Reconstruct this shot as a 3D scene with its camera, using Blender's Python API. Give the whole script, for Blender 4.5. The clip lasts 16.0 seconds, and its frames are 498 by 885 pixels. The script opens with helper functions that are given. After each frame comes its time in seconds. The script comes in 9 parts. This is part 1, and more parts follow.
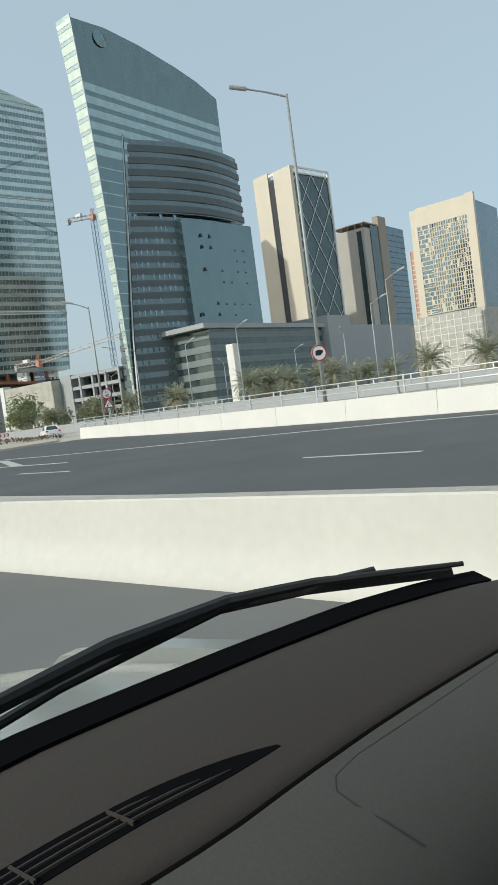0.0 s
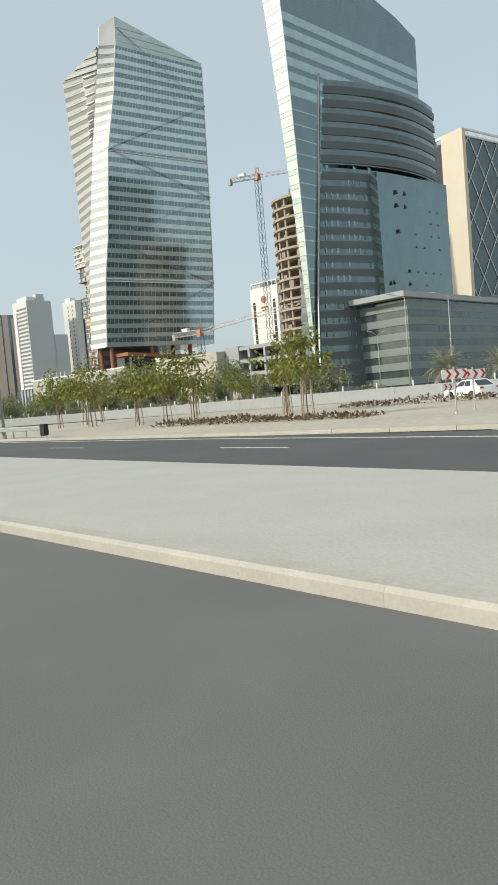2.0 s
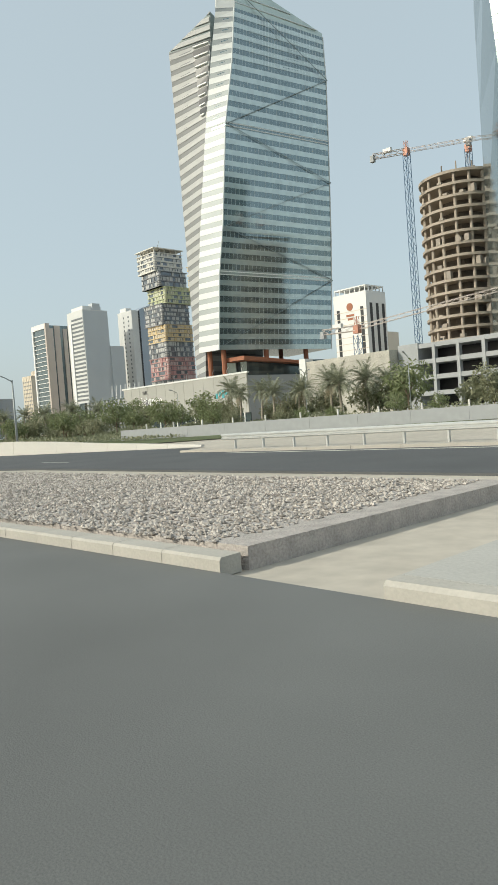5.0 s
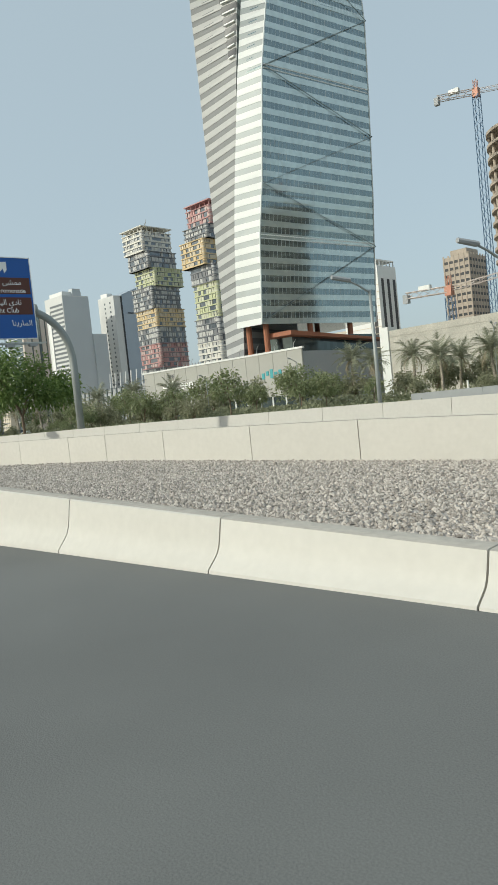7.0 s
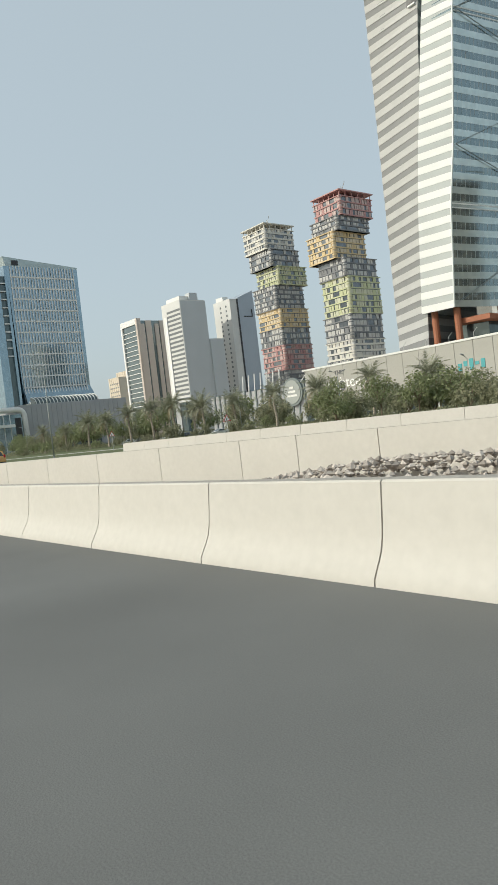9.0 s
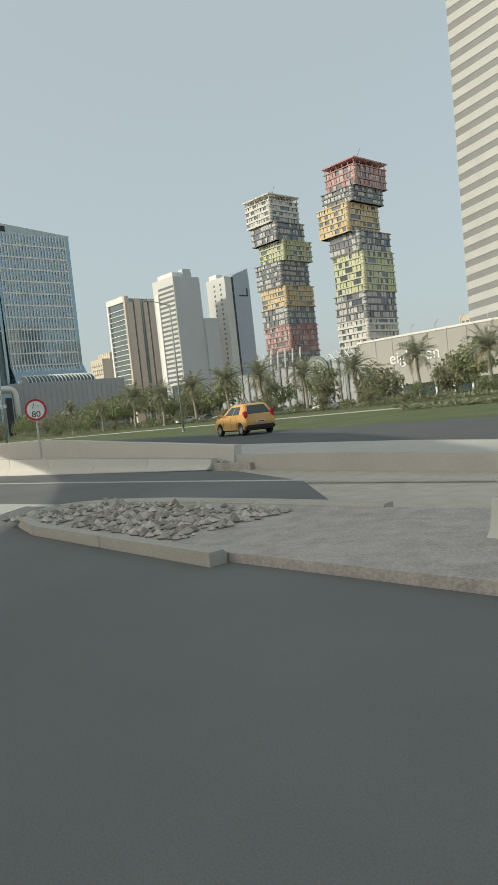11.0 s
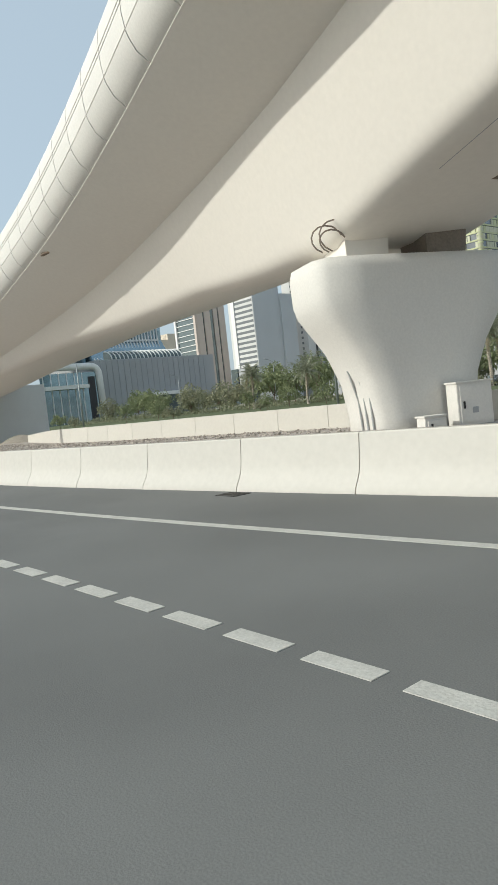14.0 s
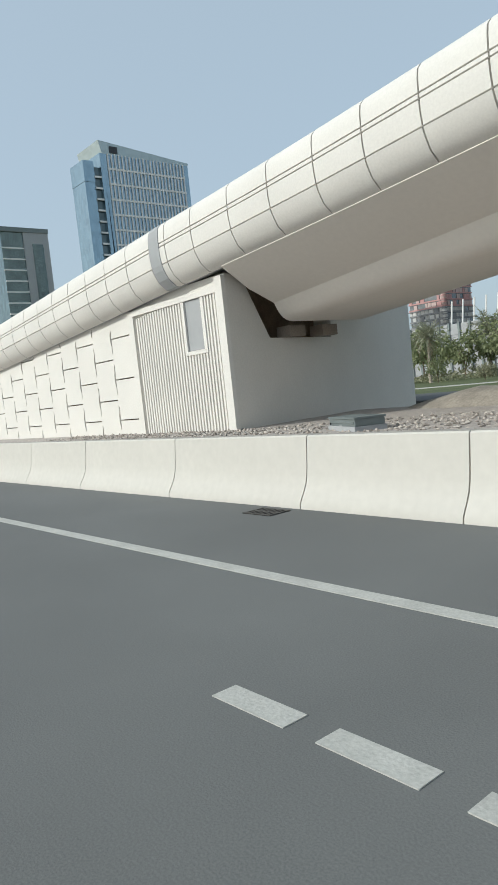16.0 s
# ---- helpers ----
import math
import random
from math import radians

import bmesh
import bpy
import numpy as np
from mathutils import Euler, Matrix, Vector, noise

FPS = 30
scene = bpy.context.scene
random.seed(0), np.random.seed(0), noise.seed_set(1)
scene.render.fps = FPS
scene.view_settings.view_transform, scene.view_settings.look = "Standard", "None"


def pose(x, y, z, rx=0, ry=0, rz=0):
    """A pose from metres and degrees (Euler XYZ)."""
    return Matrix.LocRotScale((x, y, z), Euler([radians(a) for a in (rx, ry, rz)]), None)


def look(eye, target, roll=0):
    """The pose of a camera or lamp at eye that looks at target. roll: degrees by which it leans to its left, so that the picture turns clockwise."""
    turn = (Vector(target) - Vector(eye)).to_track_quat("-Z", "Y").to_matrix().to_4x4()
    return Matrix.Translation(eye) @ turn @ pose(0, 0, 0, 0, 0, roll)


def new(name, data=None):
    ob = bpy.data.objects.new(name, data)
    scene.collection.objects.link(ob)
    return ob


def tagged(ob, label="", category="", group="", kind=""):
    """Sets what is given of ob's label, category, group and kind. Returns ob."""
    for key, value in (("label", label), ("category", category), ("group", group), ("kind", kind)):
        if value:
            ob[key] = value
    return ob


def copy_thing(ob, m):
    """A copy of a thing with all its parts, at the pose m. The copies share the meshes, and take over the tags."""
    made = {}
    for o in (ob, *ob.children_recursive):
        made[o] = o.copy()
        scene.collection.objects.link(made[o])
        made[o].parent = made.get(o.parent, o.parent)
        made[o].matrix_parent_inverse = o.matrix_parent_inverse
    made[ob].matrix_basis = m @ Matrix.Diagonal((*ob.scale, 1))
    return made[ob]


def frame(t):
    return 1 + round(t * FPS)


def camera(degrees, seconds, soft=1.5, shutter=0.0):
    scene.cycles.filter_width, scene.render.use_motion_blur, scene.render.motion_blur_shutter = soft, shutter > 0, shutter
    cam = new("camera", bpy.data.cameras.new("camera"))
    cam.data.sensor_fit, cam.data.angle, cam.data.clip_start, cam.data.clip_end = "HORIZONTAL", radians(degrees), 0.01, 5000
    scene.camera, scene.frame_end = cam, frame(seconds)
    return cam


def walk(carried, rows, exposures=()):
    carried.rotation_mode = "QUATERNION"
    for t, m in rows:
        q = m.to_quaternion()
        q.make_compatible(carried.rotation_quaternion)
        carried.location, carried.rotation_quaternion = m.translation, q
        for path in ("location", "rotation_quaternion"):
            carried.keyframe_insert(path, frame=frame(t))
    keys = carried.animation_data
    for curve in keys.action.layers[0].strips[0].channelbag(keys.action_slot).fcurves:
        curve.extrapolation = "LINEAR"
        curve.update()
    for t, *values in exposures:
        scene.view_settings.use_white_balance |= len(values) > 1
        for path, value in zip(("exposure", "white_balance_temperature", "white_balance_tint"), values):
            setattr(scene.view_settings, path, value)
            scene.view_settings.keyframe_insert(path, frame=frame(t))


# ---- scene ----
# the camera rides in a car at about 20 m/s along +x and looks out to the right
cam = camera(39.43, 16.0)
PATH = [
    (0, -0.00, -0.00, 1.56, -51.60, -3.70, -7.69),
    (0.5, 10.28, -0.15, 1.55, -50.80, -3.45, -7.11),
    (0.7, 14.40, -0.21, 1.55, -50.05, -3.37, -7.03),
    (1, 20.57, -0.29, 1.55, -48.66, -3.40, -5.15),
    (1.2, 24.67, -0.35, 1.54, -47.16, -3.33, -5.07),
    (1.5, 30.80, -0.47, 1.54, -45.92, -2.98, -4.93),
    (1.7, 34.84, -0.56, 1.53, -44.48, -3.28, -5.20),
    (2, 40.84, -0.68, 1.54, -44.50, -3.80, -4.92),
    (2.5, 50.61, -0.77, 1.55, -43.30, -4.37, -4.94),
    (3, 60.20, -0.64, 1.54, -43.21, -4.38, -5.28),
    (3.5, 69.82, -0.33, 1.54, -43.10, -4.49, -6.81),
    (3.8, 75.58, -0.11, 1.55, -43.44, -4.32, -6.13),
    (4, 79.43, 0.00, 1.55, -43.25, -2.66, -4.84),
    (4.2, 83.33, 0.10, 1.55, -41.13, -2.16, -4.09),
    (6.3, 129.62, 0.92, 1.55, -48.15, -3.02, -5.8),
    (6.5, 133.66, 0.92, 1.55, -48.03, -3.84, -6.4),
    (6.8, 139.68, 0.90, 1.56, -47.79, -3.75, -4.81),
    (7, 143.68, 0.89, 1.57, -46.19, -3.02, -5.95),
    (7.3, 149.68, 0.84, 1.59, -45.22, -2.44, -4.92),
    (7.5, 153.65, 0.82, 1.57, -44.75, -0.85, -4.77),
    (7.8, 159.58, 0.84, 1.58, -42.01, 2.79, -4.15),
    (8, 163.48, 0.88, 1.58, -40.02, 3.33, -3.61),
    (8.3, 169.38, 1.05, 1.57, -39.18, 2.40, -4.70),
    (8.5, 173.31, 1.16, 1.57, -39.02, 0.60, -5.80),
    (9, 183.15, 1.41, 1.55, -38.97, -1.47, -6.7),
    (11.3, 228.08, 1.84, 1.55, -41.99, -2.80, -6.08),
    (11.5, 231.95, 1.88, 1.55, -41.83, -2.86, -5.71),
    (12, 241.63, 1.98, 1.55, -42.15, -3.04, -5.91),
    (12.5, 251.29, 2.07, 1.54, -41.76, -3.08, -5.59),
    (13, 260.95, 2.09, 1.55, -41.36, -3.12, -6.24),
    (13.5, 270.87, 2.25, 1.59, -40.67, -3.27, -6.35),
    (14, 280.65, 2.32, 1.57, -39.55, -3.38, -6.31),
    (14.5, 290.36, 2.27, 1.55, -39.46, -3.72, -6.95),
    (15, 300.00, 2.09, 1.54, -38.89, -3.91, -6.13),
    (15.5, 309.55, 1.74, 1.55, -38.93, -3.56, -5.64),
    (16, 318.75, 1.57, 1.56, -39.22, -4.20, -6.11),
]  # seconds, x, y, z, heading, pitch, roll in degrees


def aim(x, y, z, heading, pitch, roll):
    a, b = radians(heading), radians(pitch)
    e = Vector((x, y, z))
    return look(e, e + Vector((math.cos(a) * math.cos(b), math.sin(a) * math.cos(b), math.sin(b))), roll)


walk(cam, [(row[0], aim(*row[1:])) for row in PATH], [(0, 0.04, 6200, 2), (0.5, 0.08, 6450, 1), (2, 0.2, 6650, 4), (4, 0.24, 6700, 4), (6.5, 0.0, 6450, 2), (7.5, 0.0, 6350, 2), (8.5, 0.08, 6280, 4), (9, 0.06, 6600, 5), (11.5, 0.0, 6900, 4), (12.3, 0.08, 6350, 7), (13.5, 0.2, 6400, 7), (14, 0.12, 6200, 5), (15, 0.06, 6050, 4), (16, 0.0, 6050, 5)])

# ---------------------------------------------------------------- light
SUN_AZ, SUN_EL = radians(64), radians(30)
world = bpy.data.worlds.new("world")
scene.world = world
world.use_nodes = True
wt = world.node_tree
sky = wt.nodes.new("ShaderNodeTexSky")
sky.sky_type, sky.sun_disc = "NISHITA", False
sky.sun_elevation, sky.sun_rotation = SUN_EL, radians(90) - SUN_AZ
sky.air_density, sky.dust_density, sky.ozone_density = 1.0, 4.0, 1.5
wt.nodes["Background"].inputs["Strength"].default_value = 0.11
# dust haze whitens the clear sky evenly
haze = wt.nodes.new("ShaderNodeMix")
haze.data_type = "RGBA"
haze.inputs["Factor"].default_value = 0.55
haze.inputs["B"].default_value = (6.4, 7.3, 7.9, 1)
wt.links.new(sky.outputs[0], haze.inputs["A"])
wt.links.new(haze.outputs["Result"], wt.nodes["Background"].inputs["Color"])
sun = new("sun", bpy.data.lights.new("sun", "SUN"))
sun.data.energy, sun.data.angle, sun.data.color = 2.7, radians(0.6), (1.0, 0.94, 0.84)
sun.matrix_world = look((0, 0, 300), Vector((0, 0, 300)) - Vector((math.cos(SUN_AZ) * math.cos(SUN_EL), math.sin(SUN_AZ) * math.cos(SUN_EL), math.sin(SUN_EL))))

# ---------------------------------------------------------------- materials


def mat(name, col, rough=0.7, metal=0.0, var=0.12, scale=3.0, fine=40.0, bump=0.15, spec=0.4, island=0.0):
    """A surface with stains at one scale and grain at another."""
    m = bpy.data.materials.new(name)
    m.use_nodes = True
    n, l = m.node_tree.nodes, m.node_tree.links
    b = n["Principled BSDF"]
    b.inputs["Roughness"].default_value, b.inputs["Metallic"].default_value = rough, metal
    b.inputs["Specular IOR Level"].default_value = spec
    tc = n.new("ShaderNodeTexCoord")
    big, small = n.new("ShaderNodeTexNoise"), n.new("ShaderNodeTexNoise")
    big.inputs["Scale"].default_value, small.inputs["Scale"].default_value = scale, fine
    big.inputs["Detail"].default_value, small.inputs["Detail"].default_value = 4.0, 2.0
    for t in (big, small):
        l.new(tc.outputs["Object"], t.inputs["Vector"])
    mix = n.new("ShaderNodeMath")
    mix.operation = "ADD"
    l.new(big.outputs[0], mix.inputs[0])
    l.new(small.outputs[0], mix.inputs[1])
    val = mix.outputs[0]
    if island:
        g = n.new("ShaderNodeObjectInfo")
        k = n.new("ShaderNodeMath")
        k.operation = "MULTIPLY_ADD"
        k.inputs[1].default_value = island
        l.new(g.outputs["Random"], k.inputs[0])
        l.new(val, k.inputs[2])
        val = k.outputs[0]
    r = n.new("ShaderNodeMapRange")
    r.inputs["From Min"].default_value, r.inputs["From Max"].default_value = 0.6, 1.4 + island
    r.inputs["To Min"].default_value, r.inputs["To Max"].default_value = 1 - var, 1 + var
    l.new(val, r.inputs["Value"])
    c = n.new("ShaderNodeMix")
    c.data_type, c.blend_type = "RGBA", "MULTIPLY"
    c.inputs["Factor"].default_value = 1.0
    c.inputs["A"].default_value = (*col, 1)
    l.new(r.outputs[0], c.inputs["B"])
    l.new(c.outputs["Result"], b.inputs["Base Color"])
    if bump:
        bp = n.new("ShaderNodeBump")
        bp.inputs["Strength"].default_value, bp.inputs["Distance"].default_value = bump, 0.02
        l.new(small.outputs[0], bp.inputs["Height"])
        l.new(bp.outputs[0], b.inputs["Normal"])
    return m


def glass_wall(name, tint, rough=0.08, var=0.25, cell=(3.0, 1.5), metal=0.75):
    """A reflective curtain wall; each pane tilts and tints a little differently."""
    m = bpy.data.materials.new(name)
    m.use_nodes = True
    n, l = m.node_tree.nodes, m.node_tree.links
    b = n["Principled BSDF"]
    b.inputs["Roughness"].default_value, b.inputs["Metallic"].default_value = rough, metal
    tc = n.new("ShaderNodeTexCoord")
    sn = n.new("ShaderNodeVectorMath")
    sn.operation = "SNAP"
    sn.inputs[1].default_value = (cell[1], cell[1], cell[0])
    l.new(tc.outputs["Object"], sn.inputs[0])
    wn = n.new("ShaderNodeTexWhiteNoise")
    l.new(sn.outputs[0], wn.inputs["Vector"])
    big = n.new("ShaderNodeTexNoise")
    big.inputs["Scale"].default_value = 0.03
    l.new(tc.outputs["Object"], big.inputs["Vector"])
    a = n.new("ShaderNodeMath")
    a.operation = "MULTIPLY_ADD"
    a.inputs[1].default_value = 0.5
    l.new(wn.outputs["Value"], a.inputs[0])
    soft = n.new("ShaderNodeMath")
    soft.operation = "MULTIPLY_ADD"
    soft.inputs[1].default_value, soft.inputs[2].default_value = 0.35, 0.3
    l.new(big.outputs[0], soft.inputs[0])
    l.new(soft.outputs[0], a.inputs[2])
    r = n.new("ShaderNodeMapRange")
    r.inputs["From Min"].default_value, r.inputs["From Max"].default_value = 0.3, 1.1
    r.inputs["To Min"].default_value, r.inputs["To Max"].default_value = 1 - var, 1 + var
    l.new(a.outputs[0], r.inputs["Value"])
    c = n.new("ShaderNodeMix")
    c.data_type, c.blend_type = "RGBA", "MULTIPLY"
    c.inputs["Factor"].default_value = 1.0
    c.inputs["A"].default_value = (*tint, 1)
    l.new(r.outputs[0], c.inputs["B"])
    l.new(c.outputs["Result"], b.inputs["Base Color"])
    return m


ASPHALT = mat("asphalt", (0.148, 0.151, 0.146), 0.85, var=0.25, scale=0.35, fine=90, bump=0.12)
ASPHALT_B = mat("asphalt_other", (0.095, 0.098, 0.10), 0.85, var=0.2, scale=0.35, fine=90, bump=0.12)
SAND = mat("sand", (0.47, 0.425, 0.36), 0.95, var=0.2, scale=0.08, fine=3, bump=0.6)
PAVING = mat("paving", (0.46, 0.445, 0.41), 0.9, var=0.1, scale=0.7, fine=25, bump=0.2)
KERB = mat("kerb_concrete", (0.43, 0.405, 0.36), 0.85, var=0.14, scale=2, fine=30, bump=0.2, island=0.2)
BARRIER = mat("cream_concrete", (0.565, 0.542, 0.495), 0.8, var=0.07, scale=0.6, fine=9, bump=0.03, island=0.25)
WHITEC = mat("white_concrete", (0.68, 0.66, 0.62), 0.7, var=0.07, scale=0.6, fine=20, bump=0.08)
BARRIER_TOP = mat("dusty_concrete_top", (0.40, 0.375, 0.335), 0.9, var=0.22, scale=1.6, fine=14, bump=0.15, island=0.2)
SOFFIT = mat("deck_concrete", (0.74, 0.70, 0.64), 0.75, var=0.035, scale=0.25, fine=8, bump=0.02)
GRASS = mat("lawn", (0.10, 0.12, 0.05), 0.95, var=0.4, scale=0.3, fine=8, bump=0.8)
PAINT = mat("road_paint", (0.47, 0.465, 0.43), 0.8, var=0.2, scale=4, fine=50, bump=0.2)
STEEL = mat("galvanised_steel", (0.50, 0.51, 0.50), 0.45, 0.6, var=0.1, scale=3, fine=30, bump=0.05)
GRAVEL = mat("gravel_bed", (0.43, 0.39, 0.36), 0.95, var=0.3, scale=4, fine=30, bump=1.0)
GLASS_TEAL = glass_wall("teal_glass", (0.20, 0.27, 0.29))
GLASS_DARK = glass_wall("dark_glass", (0.11, 0.14, 0.145), metal=0.6)
GLASS_PALE = glass_wall("pale_blue_glass", (0.26, 0.345, 0.375), var=0.12)
GLASS_BLUE = glass_wall("blue_glass", (0.15, 0.20, 0.235))
BAND_PALE = mat("pale_cladding", (0.62, 0.65, 0.64), 0.45, 0.2, var=0.06, scale=0.2, fine=3, bump=0)
BAND_DARK = mat("slate_cladding", (0.19, 0.22, 0.22), 0.5, 0.2, var=0.1, scale=0.2, fine=3, bump=0)
BEIGE = mat("beige_cladding", (0.62, 0.55, 0.45), 0.75, var=0.06, scale=0.1, fine=2, bump=0.05)
GREYC = mat("grey_cladding", (0.36, 0.37, 0.38), 0.7, var=0.08, scale=0.1, fine=2, bump=0.05)
RAWC = mat("raw_concrete", (0.42, 0.36, 0.30), 0.9, var=0.2, scale=0.15, fine=2, bump=0.2)

# ---------------------------------------------------------------- builders


def thing(name, at, label, category, group="", kind=""):
    e = new(name)
    e.location = at
    return tagged(e, label, category, group, kind)


def part(name, bm, material, parent=None, label="", kind="", at=(0, 0, 0), smooth=False):
    me = bpy.data.meshes.new(name)
    bm.normal_update()
    bm.to_mesh(me)
    bm.free()
    for m in material if isinstance(material, (list, tuple)) else [material]:
        me.materials.append(m)
    if smooth:
        me.shade_smooth()
    ob = new(name, me)
    ob.location = at
    if parent is not None:
        ob.parent = parent
    if label:
        ob["label"] = label
    if kind:
        ob["kind"] = kind
    return ob


def again(name, ob, parent, at, rz=0.0, scale=None):
    """Another object on the same mesh."""
    o = new(name, ob.data)
    o.parent = parent
    o.location = at
    o.rotation_euler = (0, 0, rz)
    if scale:
        o.scale = scale
    return o


def crease(bm, degrees):
    """Keeps hard edges hard under smooth shading."""
    for e in bm.edges:
        e.smooth = len(e.link_faces) == 2 and e.calc_face_angle(0.0) < radians(degrees)
    return bm


def box(bm, x0, x1, y0, y1, z0, z1, mi=0):
    v = [bm.verts.new(p) for p in ((x0, y0, z0), (x1, y0, z0), (x1, y1, z0), (x0, y1, z0), (x0, y0, z1), (x1, y0, z1), (x1, y1, z1), (x0, y1, z1))]
    for q in ((3, 2, 1, 0), (4, 5, 6, 7), (0, 1, 5, 4), (1, 2, 6, 5), (2, 3, 7, 6), (3, 0, 4, 7)):
        bm.faces.new([v[i] for i in q]).material_index = mi
    return v


def loft(bm, rings, cap=True, mi=0, closed=True):
    """Skin through rings of equal length."""
    vs = [[bm.verts.new(p) for p in r] for r in rings]
    n = len(vs[0])
    for a, b in zip(vs, vs[1:]):
        for i in range(n if closed else n - 1):
            j = (i + 1) % n
            bm.faces.new((a[i], a[j], b[j], b[i])).material_index = mi
    if cap:
        bm.faces.new(vs[0][::-1]).material_index = mi
        bm.faces.new(vs[-1]).material_index = mi
    return vs


def prism(bm, pts, z0, z1, mi=0):
    a = sum(p[0] * q[1] - q[0] * p[1] for p, q in zip(pts, list(pts[1:]) + [pts[0]]))
    pts = pts if a > 0 else pts[::-1]
    loft(bm, [[(x, y, z0) for x, y in pts], [(x, y, z1) for x, y in pts]], mi=mi)


def rod(bm, p, q, r0, r1=None, n=10, mi=0):
    p, q = Vector(p), Vector(q)
    r1 = r0 if r1 is None else r1
    m = (q - p).to_track_quat("Z", "Y").to_matrix()
    rings = []
    for c, r in ((p, r0), (q, r1)):
        rings.append([c + m @ Vector((r * math.cos(2 * math.pi * i / n), r * math.sin(2 * math.pi * i / n), 0)) for i in range(n)])
    loft(bm, rings, mi=mi)


def tube(bm, pts, r, n=8, mi=0):
    pts = [Vector(p) for p in pts]
    rs = r if isinstance(r, (list, tuple)) else [r] * len(pts)
    rings = []
    side = None
    for i, p in enumerate(pts):
        d = (pts[min(i + 1, len(pts) - 1)] - pts[max(i - 1, 0)]).normalized()
        if side is None:
            side = d.orthogonal().normalized()
        side = (side - d * side.dot(d)).normalized()
        m = Matrix((side, d.cross(side), d)).transposed()
        rings.append([p + m @ Vector((rs[i] * math.cos(2 * math.pi * k / n), rs[i] * math.sin(2 * math.pi * k / n), 0)) for k in range(n)])
    loft(bm, rings, mi=mi)


def lerp(pts, x):
    """The value at x of a line of (x, value) points."""
    if x <= pts[0][0]:
        return pts[0][1]
    for (a, u), (b, v) in zip(pts, pts[1:]):
        if x <= b:
            return u + (v - u) * (x - a) / (b - a)
    return pts[-1][1]


def smooth_line(pts, step=3.0):
    """A line of (x, y) points, rounded and cut into short steps in x."""
    x0, x1 = pts[0][0], pts[-1][0]
    n = max(2, int((x1 - x0) / step))
    xs = [x0 + (x1 - x0) * i / n for i in range(n + 1)]
    out = []
    for x in xs:
        w = min(6.0, x - x0, x1 - x)
        out.append((x, sum(lerp(pts, x + w * k / 3) for k in range(-3, 4)) / 7))
    return out


def sweep(bm, line, profile, z=lambda x: 0.0, mi=0, cap=True):
    """Profile of (to the left, up) points along a plan line of (x, y)."""
    rings = []
    for i, (x, y) in enumerate(line):
        a, b = line[max(i - 1, 0)], line[min(i + 1, len(line) - 1)]
        d = Vector((b[0] - a[0], b[1] - a[1], 0)).normalized()
        nrm = Vector((-d.y, d.x, 0))
        rings.append([Vector((x, y, z(x))) + nrm * u + Vector((0, 0, w)) for u, w in profile])
    loft(bm, rings, mi=mi, cap=cap)


def strip(name, right, left, z, material, label, category="road", step=4.0, thick=0.0):
    """A sheet between two plan lines of (x, y)."""
    x0, x1 = max(right[0][0], left[0][0]), min(right[-1][0], left[-1][0])
    n = max(2, int((x1 - x0) / step))
    bm = bmesh.new()
    rows = []
    for i in range(n + 1):
        x = x0 + (x1 - x0) * i / n
        a, b = lerp(right, x), lerp(left, x)
        rows.append([bm.verts.new((x, a + (b - a) * k / 4, z(x) if callable(z) else z)) for k in range(5)])
    for p, q in zip(rows, rows[1:]):
        for k in range(4):
            bm.faces.new((p[k], q[k], q[k + 1], p[k + 1]))
    if thick:
        ret = bmesh.ops.extrude_face_region(bm, geom=bm.faces[:])
        for v in ret["geom"]:
            if isinstance(v, bmesh.types.BMVert):
                v.co.z -= thick
    bmesh.ops.recalc_face_normals(bm, faces=bm.faces[:])
    return tagged(part(name, bm, material), label, category, kind="structure")

# ---------------------------------------------------------------- ground and roads
bm = bmesh.new()
box(bm, -4000, 4800, -4200, 4200, -0.6, -0.06)
tagged(part("ground", bm, SAND), "pale sandy desert ground", "ground", kind="structure")

EDGE = smooth_line([(-80, -4.2), (14, -4.2), (36, -4.4), (58, -4.95), (75, -4.7), (91, -4.25), (112, -3.9), (137, -3.5), (158, -3.55), (172, -3.45), (182, -3.2), (196, -3.05), (215, -3.4), (236, -4.6)])
RAMP_EDGE = smooth_line([(205, -14.0), (222, -11.5), (238, -9.95), (247, -9.2), (257, -8.05), (263, -7.6), (271, -6.75), (279, -6.3), (290, -5.25), (298, -4.6), (306, -4.4), (320, -4.4), (340, -4.4), (460, -4.4)])
strip("road", [(-80, -4.2), *[p for p in EDGE if -80 < p[0] < 227], (229, -5.9), (233, -9.0), (236.2, -9.9), *[p for p in RAMP_EDGE if p[0] > 238]], [(-80, 12.0), (460, 12.0)], 0.0, ASPHALT, "dark grey asphalt carriageway with white lane lines", thick=0.05)
B_NEAR = [(-80, -6.2), (0, -7.6), (15, -8.4), (40, -9.7), (65, -11.6), (90, -12.9), (130, -13.6), (150, -10.3), (195, -8.3), (212, -8.0), (240, -13.5), (262, -16.0), (290, -19.2), (340, -24), (460, -30)]
B_FAR = [(-80, -19.0), (0, -22.0), (20, -27.0), (40, -34.0), (47, -36.0), (49, -19.2), (60, -19.5), (76, -20.3), (84, -20.4), (95, -21.6), (127, -21.6), (133, -25.6), (141, -24.9), (148, -23.8), (154, -22.9), (162, -21.9), (172, -20.9), (185, -19.8), (205, -19.4), (240, -21.5), (262, -24.0), (290, -28), (340, -32), (460, -38)]
